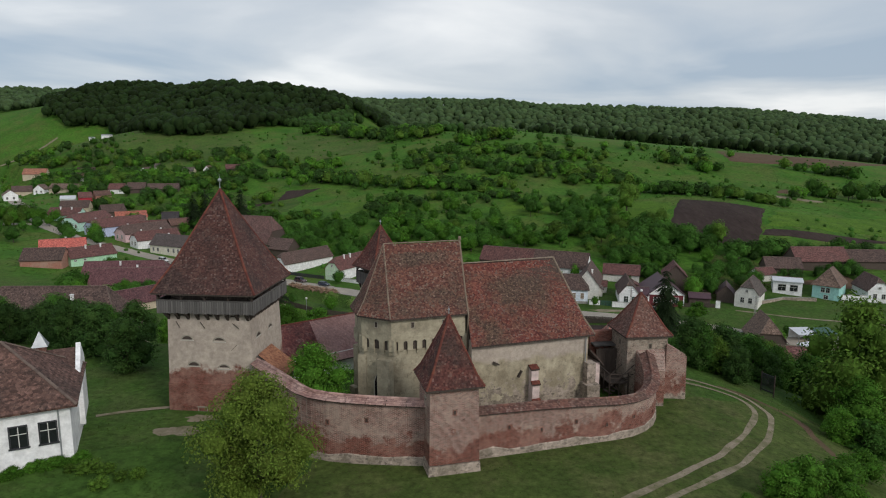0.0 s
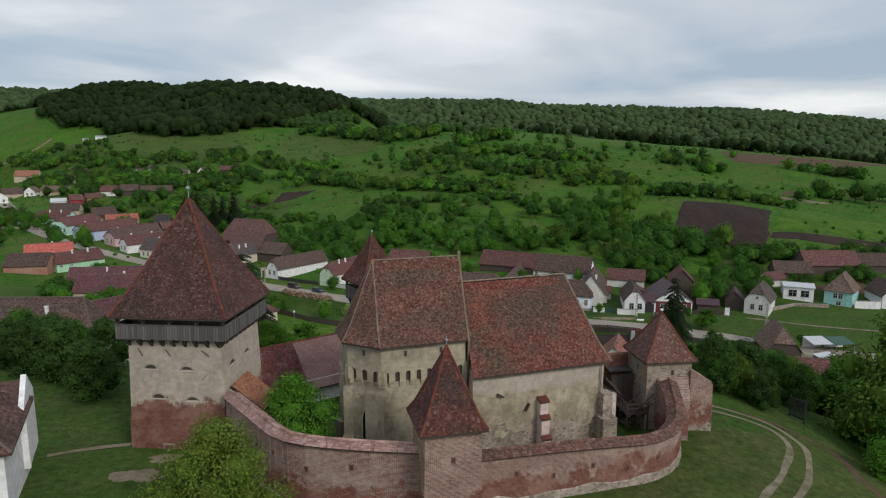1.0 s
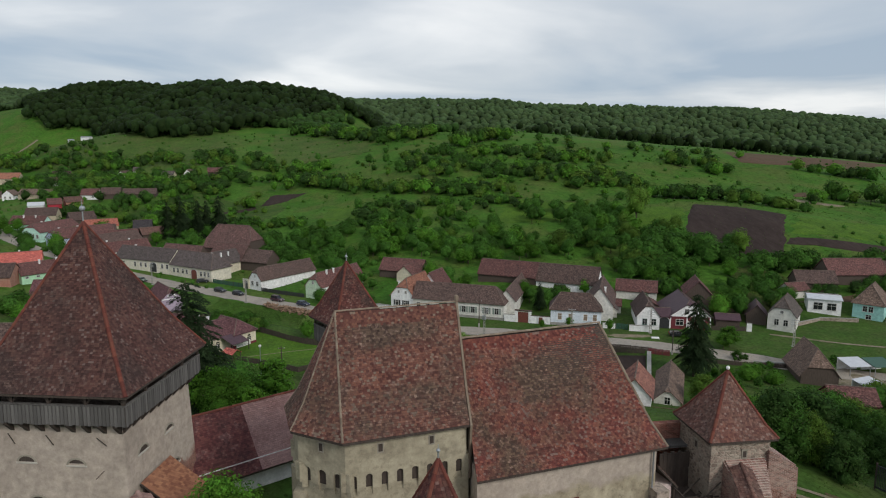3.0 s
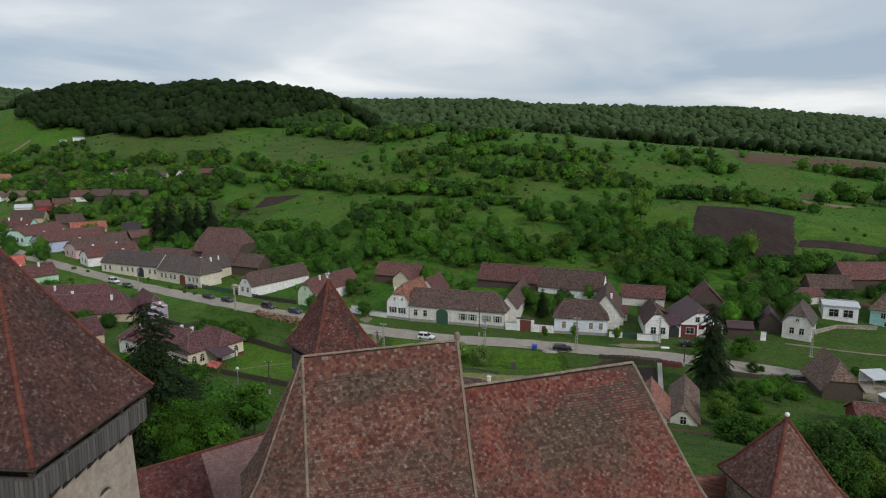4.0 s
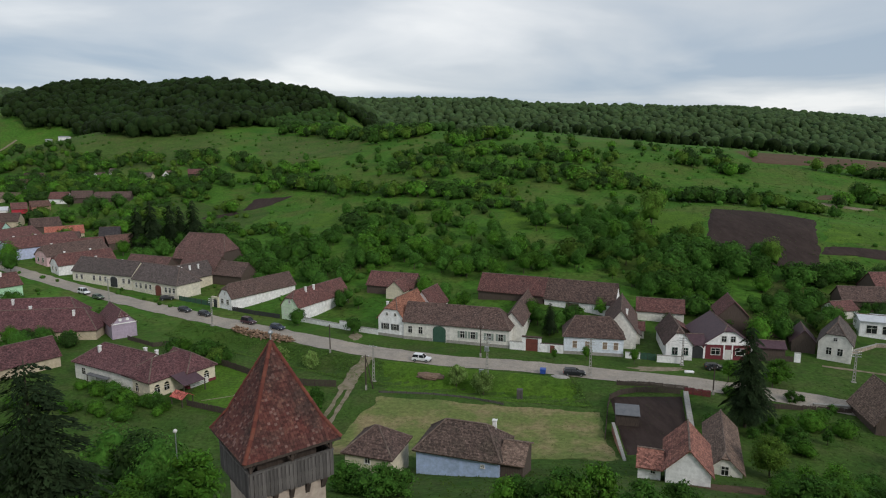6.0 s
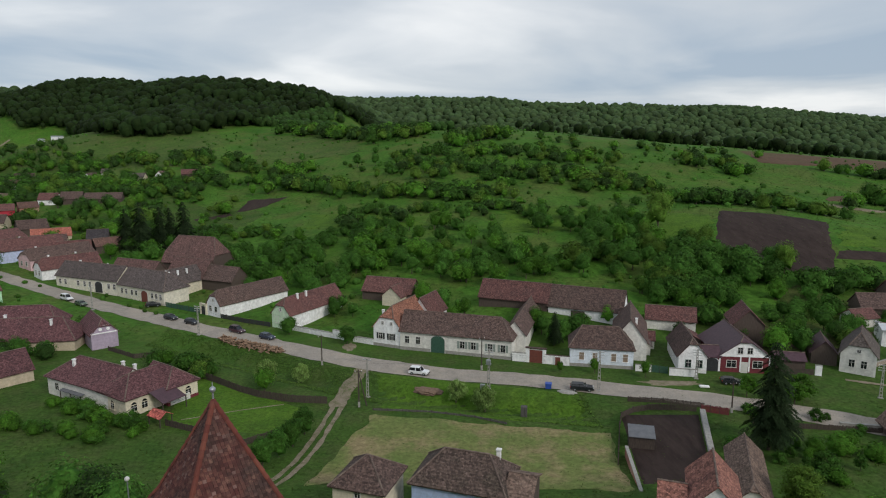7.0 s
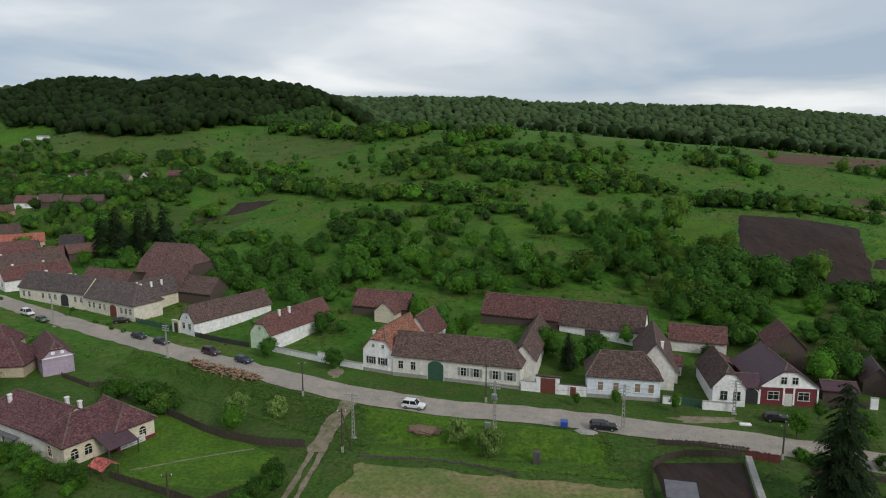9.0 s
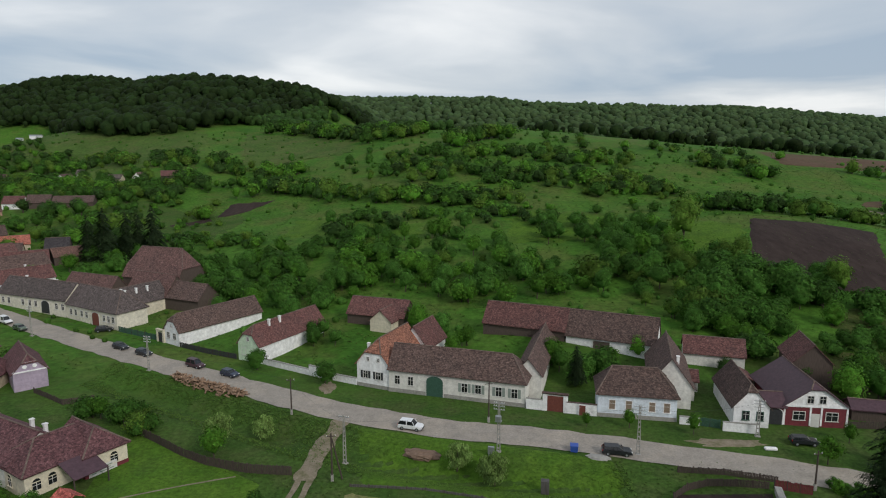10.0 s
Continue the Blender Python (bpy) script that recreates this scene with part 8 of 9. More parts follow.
grove(("skirt2", "bush0"), -84, 164, -48, 158, 3, 18, 1.6, 3, MOUND)
grove(("skirt0", "fruit0", "bush0"), -110, 165, -90, 140, 8, 14, 4, 7, MOUND)
tree("dark0", -38.6, 74.0, 6.5, 1.0, "dark low tree beside the footpath", MOUND)
tree("dark0", -45.5, 80.0, 7.0, 1.0, "", MOUND)
tree("fruit1", -21.2, 103.8, 6.4, 1.0, "bright green round tree beside the garden lamp", MOUND)
for x, y, h in ((-41.5, 105.5, 7.0), (-45.0, 111.0, 7.5), (-37.5, 101.0, 5.5)):
    tree("dark0", x, y, h, 1.0, "", MOUND)
grove(("bush0", "fruit0"), -10, 117, -3, 114, 3, 8, 2.5, 4, MOUND)
grove(("bush0", "bush2", "fruit0"), 8, 108, 24, 100, 5, 10, 2.5, 4.5, MOUND)
grove(("skirt0", "dark0", "skirt1", "skirt0"), 34, 80, 46, 94, 5, 13, 4, 7, MOUND)
grove(("skirt0", "skirt1", "dark0"), 46, 96, 68, 116, 7, 16, 5, 8.5, MOUND)
for x, y, h in ((53, 77, 17), (60, 76, 15), (64, 92, 11), (72, 98, 12), (80, 106, 12), (49, 70, 7.5), (66, 84, 12)):
    tree("skirt1" if h > 10 else "skirt3", x, y, h, 0.85 if h > 13 else 1.0, "", MOUND)
for x, y, h in ((27.2, 47.0, 2.8), (29.8, 48.2, 3.2), (33.2, 49.6, 2.8), (35.6, 52.0, 2.6), (32.4, 46.0, 2.4), (23.4, 44.8, 1.3), (39.0, 54.5, 2.8)):
    tree("skirt2", x, y, h, 1.05, "", MOUND)
for k in range(16):
    tree("skirt2", -36.5 + 0.42 * k, 44.4 + 0.36 * k + tree_rng.uniform(-0.5, 0.3), tree_rng.uniform(0.5, 1.1), 1.3, "low weeds and brambles at the house foot", MOUND, 0.1)
grove(("bush0", "skirt3"), 44, 63, 52, 70, 3, 6, 2.5, 4.5, MOUND)
grove(("skirt1", "bush0", "bush1", "skirt0"), 56, 122, 98, 138, 9, 26, 2, 4.6, MOUND)
grove(("bush0", "skirt2", "fruit0"), 58, 142, 96, 166, 6, 18, 1.8, 3.6, MOUND)
grove(("skirt0", "bush0", "skirt3", "bush2"), 45, 117, 60, 131, 5, 16, 2.2, 4.2, MOUND)
grove(("skirt3", "bush0"), 40, 110, 50, 116, 4, 10, 2.5, 4.5, MOUND)
tree("big2", 49.4, 133.5, 6.4, 1.15, "olive shrub in the open grass")
grove(("skirt2", "bush0", "skirt3"), 50, 146, 72, 158, 6, 10, 1.6, 3.6, MOUND)
grove(("bush2", "bush0"), 58, 168, 80, 164, 3, 8, 1.4, 2.6, MOUND)
grove(("fruit0", "bush0"), 52, 116, 76, 126, 4, 9, 2.5, 4, MOUND)
grove(("bush0", "big2"), 88, 128, 112, 138, 6, 8, 4, 7, MOUND)
grove(("bush1",), -33, 50, -24, 47, 2.5, 7, 0.7, 1.2, "low weeds in the grass")
grove(("bush0",), 74, 160, 90, 166, 1.0, 5, 1.6, 2.4, MOUND)


grove(("skirt0", "fruit0", "fruit1", "bush0"), -200, 322, -110, 312, 26, 40, 4, 7.5, "trees round the far houses")
grove(("skirt0", "bush0", "fruit1"), -135, 232, -88, 214, 8, 14, 3, 5.5, "trees round the far houses")
grove(("skirt0", "skirt3", "bush0"), -125, 205, -88, 178, 10, 14, 3.5, 6, "trees round the far houses")

grove(("skirt3", "skirt2"), -34, 100, -20, 90, 4, 8, 3, 5.5, MOUND)
plant_high()


# ---- woods, too many to count ----
def wood_variants(count, leaf_n, leaf_size, seed, fine=2):
    """Rounded treetops of a closed wood, open below."""
    g = random.Random(seed)
    out = []
    u, faces = ball(fine)
    for k in range(count):
        blobs = [((0, 0, 0), 0.72, 0.8)]
        for j in range(9):
            a, e = j * 2.4 + g.uniform(-0.4, 0.4), 0.15 + 0.8 * (j + 0.5) / 9
            d = 0.62 * math.cos(e * 1.5)
            blobs.append(((math.cos(a) * d, math.sin(a) * d, 0.62 * math.sin(e * 1.5)), g.uniform(0.30, 0.44), g.uniform(0.28, 0.40)))
        R = reach(blobs, np.zeros(3), u)
        vs = (u * R[:, None]).tolist()
        fs = [f for f in faces if max(u[i][2] for i in f) > -0.45]
        for _ in range(leaf_n):
            d = Vector((g.gauss(0, 1), g.gauss(0, 1), abs(g.gauss(0, 1)) * 0.9 - 0.15)).normalized()
            p = d * float(reach(blobs, np.zeros(3), np.array([d[:]]))[0]) * g.uniform(0.95, 1.08)
            nr = (d + Vector((g.uniform(-1, 1), g.uniform(-1, 1), g.uniform(-0.3, 1))) * 0.6).normalized()
            a = nr.orthogonal().normalized()
            a.rotate(Matrix.Rotation(g.uniform(0, 6.28), 3, nr))
            a *= leaf_size * g.uniform(0.6, 1.4)
            b = nr.cross(a) * 0.6
            i = len(vs)
            vs += [tuple(p - a), tuple(p + b), tuple(p + a)]
            fs.append((i, i + 1, i + 2))
        out.append((np.array(vs), fs))
    return out


def wood(name, label, spots, variants, material, seed):
    """Crowns of a wood joined into one mesh: spots are x, y, radius, height of the crown's middle."""
    g = random.Random(seed)
    all_v, all_f, base = [], [], 0
    for x, y, r, hz in spots:
        vs, fs = variants[g.randrange(len(variants))]
        a = g.uniform(0, 6.283)
        c, s = math.cos(a), math.sin(a)
        w = np.empty_like(vs)
        sx = r * g.uniform(0.9, 1.15)
        w[:, 0] = (vs[:, 0] * c - vs[:, 1] * s) * sx + x
        w[:, 1] = (vs[:, 0] * s + vs[:, 1] * c) * sx + y
        w[:, 2] = vs[:, 2] * r * g.uniform(0.85, 1.25) + ground(x, y) + hz
        all_v.append(w)
        all_f += [tuple(i + base for i in f) for f in fs]
        base += len(vs)
    ob = raw(name, np.concatenate(all_v).tolist(), all_f, material, None, label, "stuff")
    return soften(tagged(ob, "", "woodland"))


wr = random.Random(5)
near_wood, far_wood = [], []
FRONT_X, FRONT_Y = (-600, -497, -462, -430, -390, -340, -285, -245, -208, -172, -150, -130, -107, -60), (840, 801, 783, 772, 758, 690, 614, 598, 604, 635, 690, 722, 762, 800)
y = 590.0
while y < 1010:
    x = -640.0
    while x < -60:
        px, py = x + wr.uniform(-3, 3), y + wr.uniform(-3, 3)
        u, v = (px + 345) / 262, (py - 930) / 190
        k = math.exp(-(u ** 4 + v ** 6)) + 0.06 * noise.noise((px * 0.02, py * 0.02, 3))
        front = float(np.interp(px, FRONT_X, FRONT_Y)) + 12 * noise.noise((px * 0.03, 0, 4))
        if (k > 0.09 or px < -105) and py > front and px > -0.618 * py + 12 * noise.noise((py * 0.02, 1, 6)) and wr.random() < 0.95:
            near_wood.append((px, py, wr.choice((3.0, 4.0, 4.8, 5.8, 7.2)) * wr.uniform(0.85, 1.15), wr.uniform(4, 10.5)))
        x += 6.3
    y += 6.0
for k in range(420):
    y = wr.uniform(880, 1010)
    x = wr.uniform(-0.86 * y, -0.60 * y)
    if y > 905 + 25 * noise.noise((x * 0.02, 0, 8)):
        far_wood.append((x, y, wr.uniform(3.5, 6), wr.uniform(4, 8)))
y = 1010.0
while y < 1530:
    x = -1150.0
    while x < 1250:
        if abs(x) < y * 0.85:
            far_wood.append((x + wr.uniform(-5, 5), y + wr.uniform(-5, 5), wr.uniform(6, 10), wr.uniform(4, 9)))
        x += 13.0
    y += 15.0
wood("forest", "dense broadleaf forest on the hill, leaf colour darkened for shade", near_wood, wood_variants(8, 40, 0.13, 31), M_LEAFD, 1)
wood("forest", "far wooded ridge in fresh leaf, haze in its colour", far_wood, wood_variants(7, 0, 0.2, 32, 2), M_LEAFF, 2)
edge = []
for k in range(150):
    f = wr.random()
    edge.append((-95 - 80 * f + wr.uniform(-14, 14), 640 + 70 * f + wr.uniform(-14, 14), wr.uniform(2.8, 4.6), wr.uniform(2.0, 3.6)))
for k in range(170):
    f = wr.random()
    edge.append((-172 + 72 * f + wr.uniform(-9, 9), 655 + 95 * f + wr.uniform(-14, 14), wr.uniform(3.2, 5.4), wr.uniform(2.5, 5)))
for k in range(160):
    edge.append((wr.uniform(-60, 10) + 6, wr.uniform(560, 620), wr.uniform(3, 4.6), wr.uniform(2.0, 4)))
wood("forest_edge", "thicket of young trees along the forest edge", edge, wood_variants(5, 50, 0.16, 33), M_LEAFK, 3)
rim = []
for k in range(900):
    f = wr.random()
    rim.append((80 + 560 * f + wr.uniform(-10, 10), 585 - 40 * f + 210 * wr.random() ** 1.5, wr.choice((2.4, 3.2, 4.2, 5.4)), wr.uniform(4, 9)))
wood("forest", "wood behind the crest of the pasture, leaf colour darkened for shade", rim, wood_variants(7, 40, 0.14, 35), M_LEAFD, 6)
scrub = []
for k in range(2600):
    x, y = wr.uniform(-420, 280), wr.uniform(235, 640)
    if noise.noise((x * 0.012, y * 0.018, 7)) > -0.1 and not (88 < x < 152 and 236 < y < 314):
        scrub.append((x, y, wr.choice((0.5, 0.7, 0.9, 1.2, 1.6)) * wr.uniform(0.8, 1.2), 0.4))
wood("scrub", "scattered low scrub on the pasture", scrub, wood_variants(4, 24, 0.22, 34, 1), M_LEAF, 4)


# ---- grass and weeds ----
def tufts(name, label, spots, h0, h1, material, seed):
    g = random.Random(seed)
    vs, fs = [], []
    for x, y in spots:
        z = ground(x, y)
        for _ in range(3):
            a = g.uniform(0, 6.283)
            h = g.uniform(h0, h1)
            dx, dy = math.cos(a), math.sin(a)
            i = len(vs)
            lean = g.uniform(0.9, 2.0) * h
            vs += [(x - dy * h * 0.5, y + dx * h * 0.5, z + 0.02), (x + dy * h * 0.5, y - dx * h * 0.5, z + 0.02), (x + dx * lean, y + dy * lean, z + h * 0.8)]
            fs.append((i, i + 1, i + 2))
    ob = raw(name, vs, fs, material, None, label, "stuff")
    return tagged(ob, "", "grass")


gr = random.Random(17)
M_TUFT = leafmat("grass_blades", (0.056, 0.112, 0.018), (0.088, 0.152, 0.030), 0)
near = [(gr.uniform(-60, 48), gr.uniform(32, 110)) for _ in range(24000)]
M_TUFTN = leafmat("short_grass_blades", (0.040, 0.078, 0.013), (0.064, 0.108, 0.020), 0)
tufts("grass", "short meadow grass round the church", near, 0.05, 0.13, M_TUFTN, 1)
bank = []
for _ in range(13000):
    x = gr.uniform(-70, 52)
    bank.append((x, road_y(x) + gr.uniform(-20, -5)))
bank = [p for p in bank if not (31 < p[0] < 54)]
tufts("weeds", "rank weeds on the brook banks", bank, 0.10, 0.26, M_TUFT, 2)
mead = [(gr.uniform(-90, 120), gr.uniform(110, 175)) for _ in range(9000)]
tufts("grass", "meadow grass below the village street", mead, 0.10, 0.24, M_TUFTN, 3)
slope = [(gr.uniform(-200, 220), gr.uniform(215, 450)) for _ in range(16000)]
slope = [p for p in slope if abs(p[1] - road_y(p[0])) > 9]
tufts("grass", "rough pasture grass on the slope", slope, 0.2, 0.5, M_TUFT, 4)


# ---- fences, walls and gates ----
def run_points(pts, step):
    out = []
    for (x0, y0), (x1, y1) in zip(pts[:-1], pts[1:]):
        n = max(1, round(math.hypot(x1 - x0, y1 - y0) / step))
        out += [(x0 + (x1 - x0) * k / n, y0 + (y1 - y0) * k / n) for k in range(n)]
    return out + [pts[-1]]


def fence(label, pts, h, material, bay=2.5, name="fence"):
    """Board fence: posts, two rails a bay and a run of uneven boards."""
    x0, y0 = pts[0]
    f = thing(name, pose(x0, y0, 0), label, "fence")
    bays = run_points(pts, bay)
    g = random.Random(int(x0 * 10) % 977)
    bm = bmesh.new()
    for (ax, ay), (bx, by) in zip(bays[:-1], bays[1:]):
        a, b = Vector((ax - x0, ay - y0, ground(ax, ay))), Vector((bx - x0, by - y0, ground(bx, by)))
        part("post", box(-0.07, -0.07, -0.4, 0.07, 0.07, h + 0.08, None, Matrix.Translation(a)), M_WOODD, f)
        for q in (0.3, 0.8):
            part("rail", tube(a + Vector((0, 0, h * q)), b + Vector((0, 0, h * q)), 0.045, 0.045, 4), material, f)
        ang = math.degrees(math.atan2(b.y - a.y, b.x - a.x))
        n = max(4, round((b - a).length / 0.2))
        for k in range(n):
            p = a.lerp(b, (k + 0.5) / n)
            box(-0.085, -0.05, -0.25, 0.085, -0.02, h + g.uniform(-0.1, 0.06), bm, pose(p.x, p.y, p.z, g.uniform(-2, 2), 0, ang))
    part("boarding", bm, material, f)
    f.children[-1]["kind"] = "stuff"
    return f


def low_wall(label, pts, h, th, material, cap=None, name="garden_wall"):
    x0, y0 = pts[0]
    w = thing(name, pose(x0, y0, 0), label, "wall")
    for (ax, ay), (bx, by) in zip(pts[:-1], pts[1:]):
        ln = math.hypot(bx - ax, by - ay)
        z = min(ground(ax, ay), ground(bx, by))
        m = pose(ax - x0, ay - y0, z, 0, 0, math.degrees(math.atan2(by - ay, bx - ax)))
        part("wall", box(0, -th / 2, -0.6, ln, th / 2, h, None, m), material, w)
        part("coping", box(-0.04, -th / 2 - 0.07, h, ln + 0.04, th / 2 + 0.07, h + 0.12, None, m, 0.02), cap or M_CONCRETE, w)
    return w


low_wall("whitewashed garden wall along the street", [(-37.2, 222.0), (-24.5, 214.2)], 1.3, 0.3, W_WHITE)
low_wall("taller whitewashed gate wall with coping", [(-24.5, 214.2), (-20.5, 211.9)], 2.2, 0.35, W_WHITE)
low_wall("whitewashed wall beside the gabled house", [(-19.0, 211.2), (-13.7, 208.5)], 1.4, 0.3, W_WHITE)
low_wall("white wall joining house and brown gate", [(19.2, 196.1), (22.2, 195.2)], 2.0, 0.3, W_WHITE)
low_wall("white wall with a small maroon door", [(26.3, 193.9), (31.5, 192.4)], 2.1, 0.3, W_WHITE, R_BROWN)
gt = thing("yard_gate", pose(22.2, 195.3, ground(24, 194.5), 0, 0, -17), "brown boarded yard gate between white pillars", "gate")
part("pillar", box(-0.05, -0.3, -0.5, 0.75, 0.3, 3.3), W_WHITE, gt)
part("pillar", box(3.75, -0.3, -0.5, 4.5, 0.3, 3.3), W_WHITE, gt)
part("lintel", box(-0.2, -0.4, 3.3, 4.65, 0.4, 3.55, None, None, 0.03), R_BROWN, gt)
gate(gt, pose(2.25, -0.05, 0), 2.9, 3.0, P_BROWN, False, W_WHITE, "gate_leaf")
dd = thing("garden_door", pose(29.0, 193.0, ground(29, 193), 0, 0, -16), "small maroon garden door", "door")
gate(dd, pose(0, -0.16, 0), 1.1, 1.9, P_BROWN, False, W_WHITE, "door_leaf")
low_wall("white street wall beside the green gate", [(45.2, 189.0), (48.4, 188.2)], 1.4, 0.3, W_WHITE)
low_wall("white front garden wall of the gabled house", [(51.6, 186.2), (57.2, 184.9)], 1.6, 0.3, W_WHITE)
fence("dark green sheet gate and fence", [(48.4, 188.2), (51.6, 187.0)], 1.6, P_GREEN, 1.6)
fence("dark plank fence along the cottage garden", [(-59.6, 233.8), (-52, 229.2), (-43.2, 224.8)], 1.3, P_DARK)
fence("dark green plank fence by the farmhouse", [(-80.6, 246.6), (-67.2, 239.2)], 1.5, P_GREEN)
gp = thing("yard_gate", pose(-67.2, 238.8, ground(-66, 238), 0, 0, -32), "pale stone gateway with dark boarded leaf", "gate")
part("pillar", box(0, -0.25, -0.4, 0.6, 0.25, 2.9), W_CREAM, gp)
part("pillar", box(2.3, -0.25, -0.4, 2.9, 0.25, 2.9), W_CREAM, gp)
part("lintel", box(-0.1, -0.3, 2.9, 3.0, 0.3, 3.3), W_CREAM, gp)
gate(gp, pose(1.45, -0.05, 0), 1.6, 2.5, P_DARK, False, W_CREAM, "gate_leaf")
fence("old dark plank fence round the villa garden", [(-51.7, 189), (-45, 184), (-38, 178.8), (-33.1, 176), (-26, 173.6), (-19.2, 172.8)], 1.5, M_WOODD)
fence("dark plank fence below the villa", [(-46, 163.4), (-39, 160), (-30, 155.5), (-20.5, 163)], 1.2, M_WOODD)
fence("dark garden fence beside the lilac house", [(-77, 205), (-68, 199), (-63, 201)], 1.1, M_WOODD)
fence("weathered rail fence across the hay meadow", [(-10.1, 169.2), (0.8, 168.2), (8.6, 166.0), (14.1, 162.8)], 0.4, M_WOODG, 3)
fence("dark plank fence round the earth yard", [(29.4, 147.8), (33.5, 161), (35.0, 165.0), (37.8, 167.3), (41.2, 168.5), (45.4, 168.4), (49.8, 167.7)], 1.15, M_WOODD)
fence("dark plank fence above the earth yard", [(38.5, 172.4), (45, 171.6), (52.0, 169.4)], 1.0, M_WOODD)
low_wall("pale concrete wall along the earth yard", [(50.4, 166.6), (44.2, 148)], 0.9, 0.8, M_CONCRETE)
fence("maroon metal gate at the yard corner", [(50.6, 167.8), (55.2, 166.2)], 1.4, W_MAROON, 1.6)
fence("dark picket fence across the vegetable gardens", [(75.5, 203.5), (84, 201.5), (97, 198)], 1.2, M_WOODD)
fence("dark plank fence of the front garden", [(73.4, 187.2), (82.8, 186.0)], 1.3, M_WOODD)
fence("dark wire fence along the lower meadow", [(58, 163), (66, 161.5), (80, 161)], 1.0, M_WOODD)
low_wall("pale roadside slab wall above the meadow", [(74, 163.5), (82, 161.8)], 1.0, 0.5, M_CONCRETE)
low_wall("long grey garden wall before the modern house", [(97.5, 189.5), (108, 194.8), (118, 193.4)], 1.0, 0.3, M_STONE)
low_wall("white gate wall beside the whitish house", [(83.0, 186.0), (84.2, 185.6)], 2.2, 0.4, W_WHITE)
low_wall("white wall with arch beside the turquoise house", [(125.4, 192.8), (132.8, 192.2)], 2.3, 0.4, W_WHITE)
low_wall("low brick wall by the cottage", [(28.6, 131), (31.6, 151)], 1.6, 0.4, W_BRICK)


# ---- poles and wires ----
def lattice_pole(x, y, h, label, arms=3):
    p = thing("utility_pole", pose(x, y, ground(x, y), 0, 0, -18), label, "pole", "street poles")
    for s in (-1, 1):
        part("shaft", tube((0.26 * s, 0, -0.4), (0.10 * s, 0, h), 0.09, 0.07, 6), M_CONCRETE, p)
    n = int(h / 0.8)
    for k in range(n):
        z = 0.5 + k * 0.8
        w = 0.26 - 0.16 * z / h
        part("rung", box(-w, -0.06, z, w, 0.06, z + 0.22), M_CONCRETE, p)
    for k in range(arms):
        z = h - 0.3 - 0.55 * k
        c = part("crossarm", box(-0.9, -0.05, z, 0.9, 0.05, z + 0.09), M_IRON, p)
        for s in (-0.8, -0.45, 0.45, 0.8):
            part("insulator", tube((s, 0, z + 0.09), (s, 0, z + 0.26), 0.05, 0.035, 6), W_WHITE, c)
    part("footing", box(-0.45, -0.35, -0.5, 0.45, 0.35, 0.12), M_CONCRETE, p)
    return p


def wood_pole(x, y, h, label, stay=False):
    p = thing("utility_pole", pose(x, y, ground(x, y), 0, 0, 10), label, "pole", "street poles")
    part("shaft", tube((0, 0, -0.4), (0, 0, h), 0.15, 0.10, 8), M_WOODD, p)
    part("footing", box(-0.2, -0.14, -0.4, 0.2, 0.16, 1.0), M_CONCRETE, p)
    if stay:
        part("stay", tube((1.5, 0.3, -0.3), (0.1, 0, h * 0.9), 0.13, 0.09, 8), M_WOODD, p)
    c = part("crossarm", box(-0.7, -0.05, h - 0.5, 0.7, 0.05, h - 0.4), M_WOODD, p)
    for s in (-0.6, 0.6):
        part("insulator", tube((s, 0, h - 0.4), (s, 0, h - 0.22), 0.05, 0.035, 6), W_WHITE, c)
    return p


lattice_pole(12.3, 179.4, 8.5, "grey lattice concrete pole carrying a transformer")
lattice_pole(34.3, 178.0, 8.2, "grey lattice concrete pole with lamp and insulators")
lattice_pole(-12.0, 177.6, 8.0, "pale lattice concrete pole by the lane", 1)
lattice_pole(-60.0, 217.6, 7.8, "pale concrete pole beside parked cars")
lattice_pole(-100.2, 241.7, 7.8, "pale concrete pole at the bend of the street")
lattice_pole(56.5, 184.0, 6.5, "slim concrete pole before the gabled house")
lattice_pole(89.5, 175, 7.0, "pale concrete pole on the grassy verge of the street")
wood_pole(-23.9, 194.2, 7.0, "dark wooden pole on a white footing")
wood_pole(11.7, 190.2, 7.6, "brown wooden pole with white painted foot")
wood_pole(-12.9, 170.9, 7.4, "pair of braced dark wooden poles by the lane", True)
wood_pole(-32.6, 152.0, 7.0, "thin dark wooden pole in the gardens")
gl = thing("street_lamp", pose(-23.4, 105.6, ground(-23.4, 105.6)), "slim pale lamp post with a glass globe in the gardens", "lamp")
part("post", tube((0, 0, -0.5), (0, 0, 8.0), 0.07, 0.05, 8), M_IRON, gl)
bm = bmesh.new()
bmesh.ops.create_uvsphere(bm, u_segments=10, v_segments=7, radius=0.2, matrix=pose(0, 0, 8.2))
part("globe", bm, M_FRAME, gl, "white glass globe")
wood_pole(56.2, 167.4, 6.0, "weathered pole at the yard corner")
tr = thing("transformer", pose(12.3, 179.4, ground(12.3, 179.4) + 5.4, 0, 0, -18), "grey pole-mounted transformer box", "transformer")
part("tank", box(-0.45, -0.75, 0, 0.45, -0.16, 0.9, None, None, 0.05), M_IRON, tr)
part("bracket", box(-0.5, -0.75, -0.08, 0.5, 0.12, 0.0), M_IRON, tr)


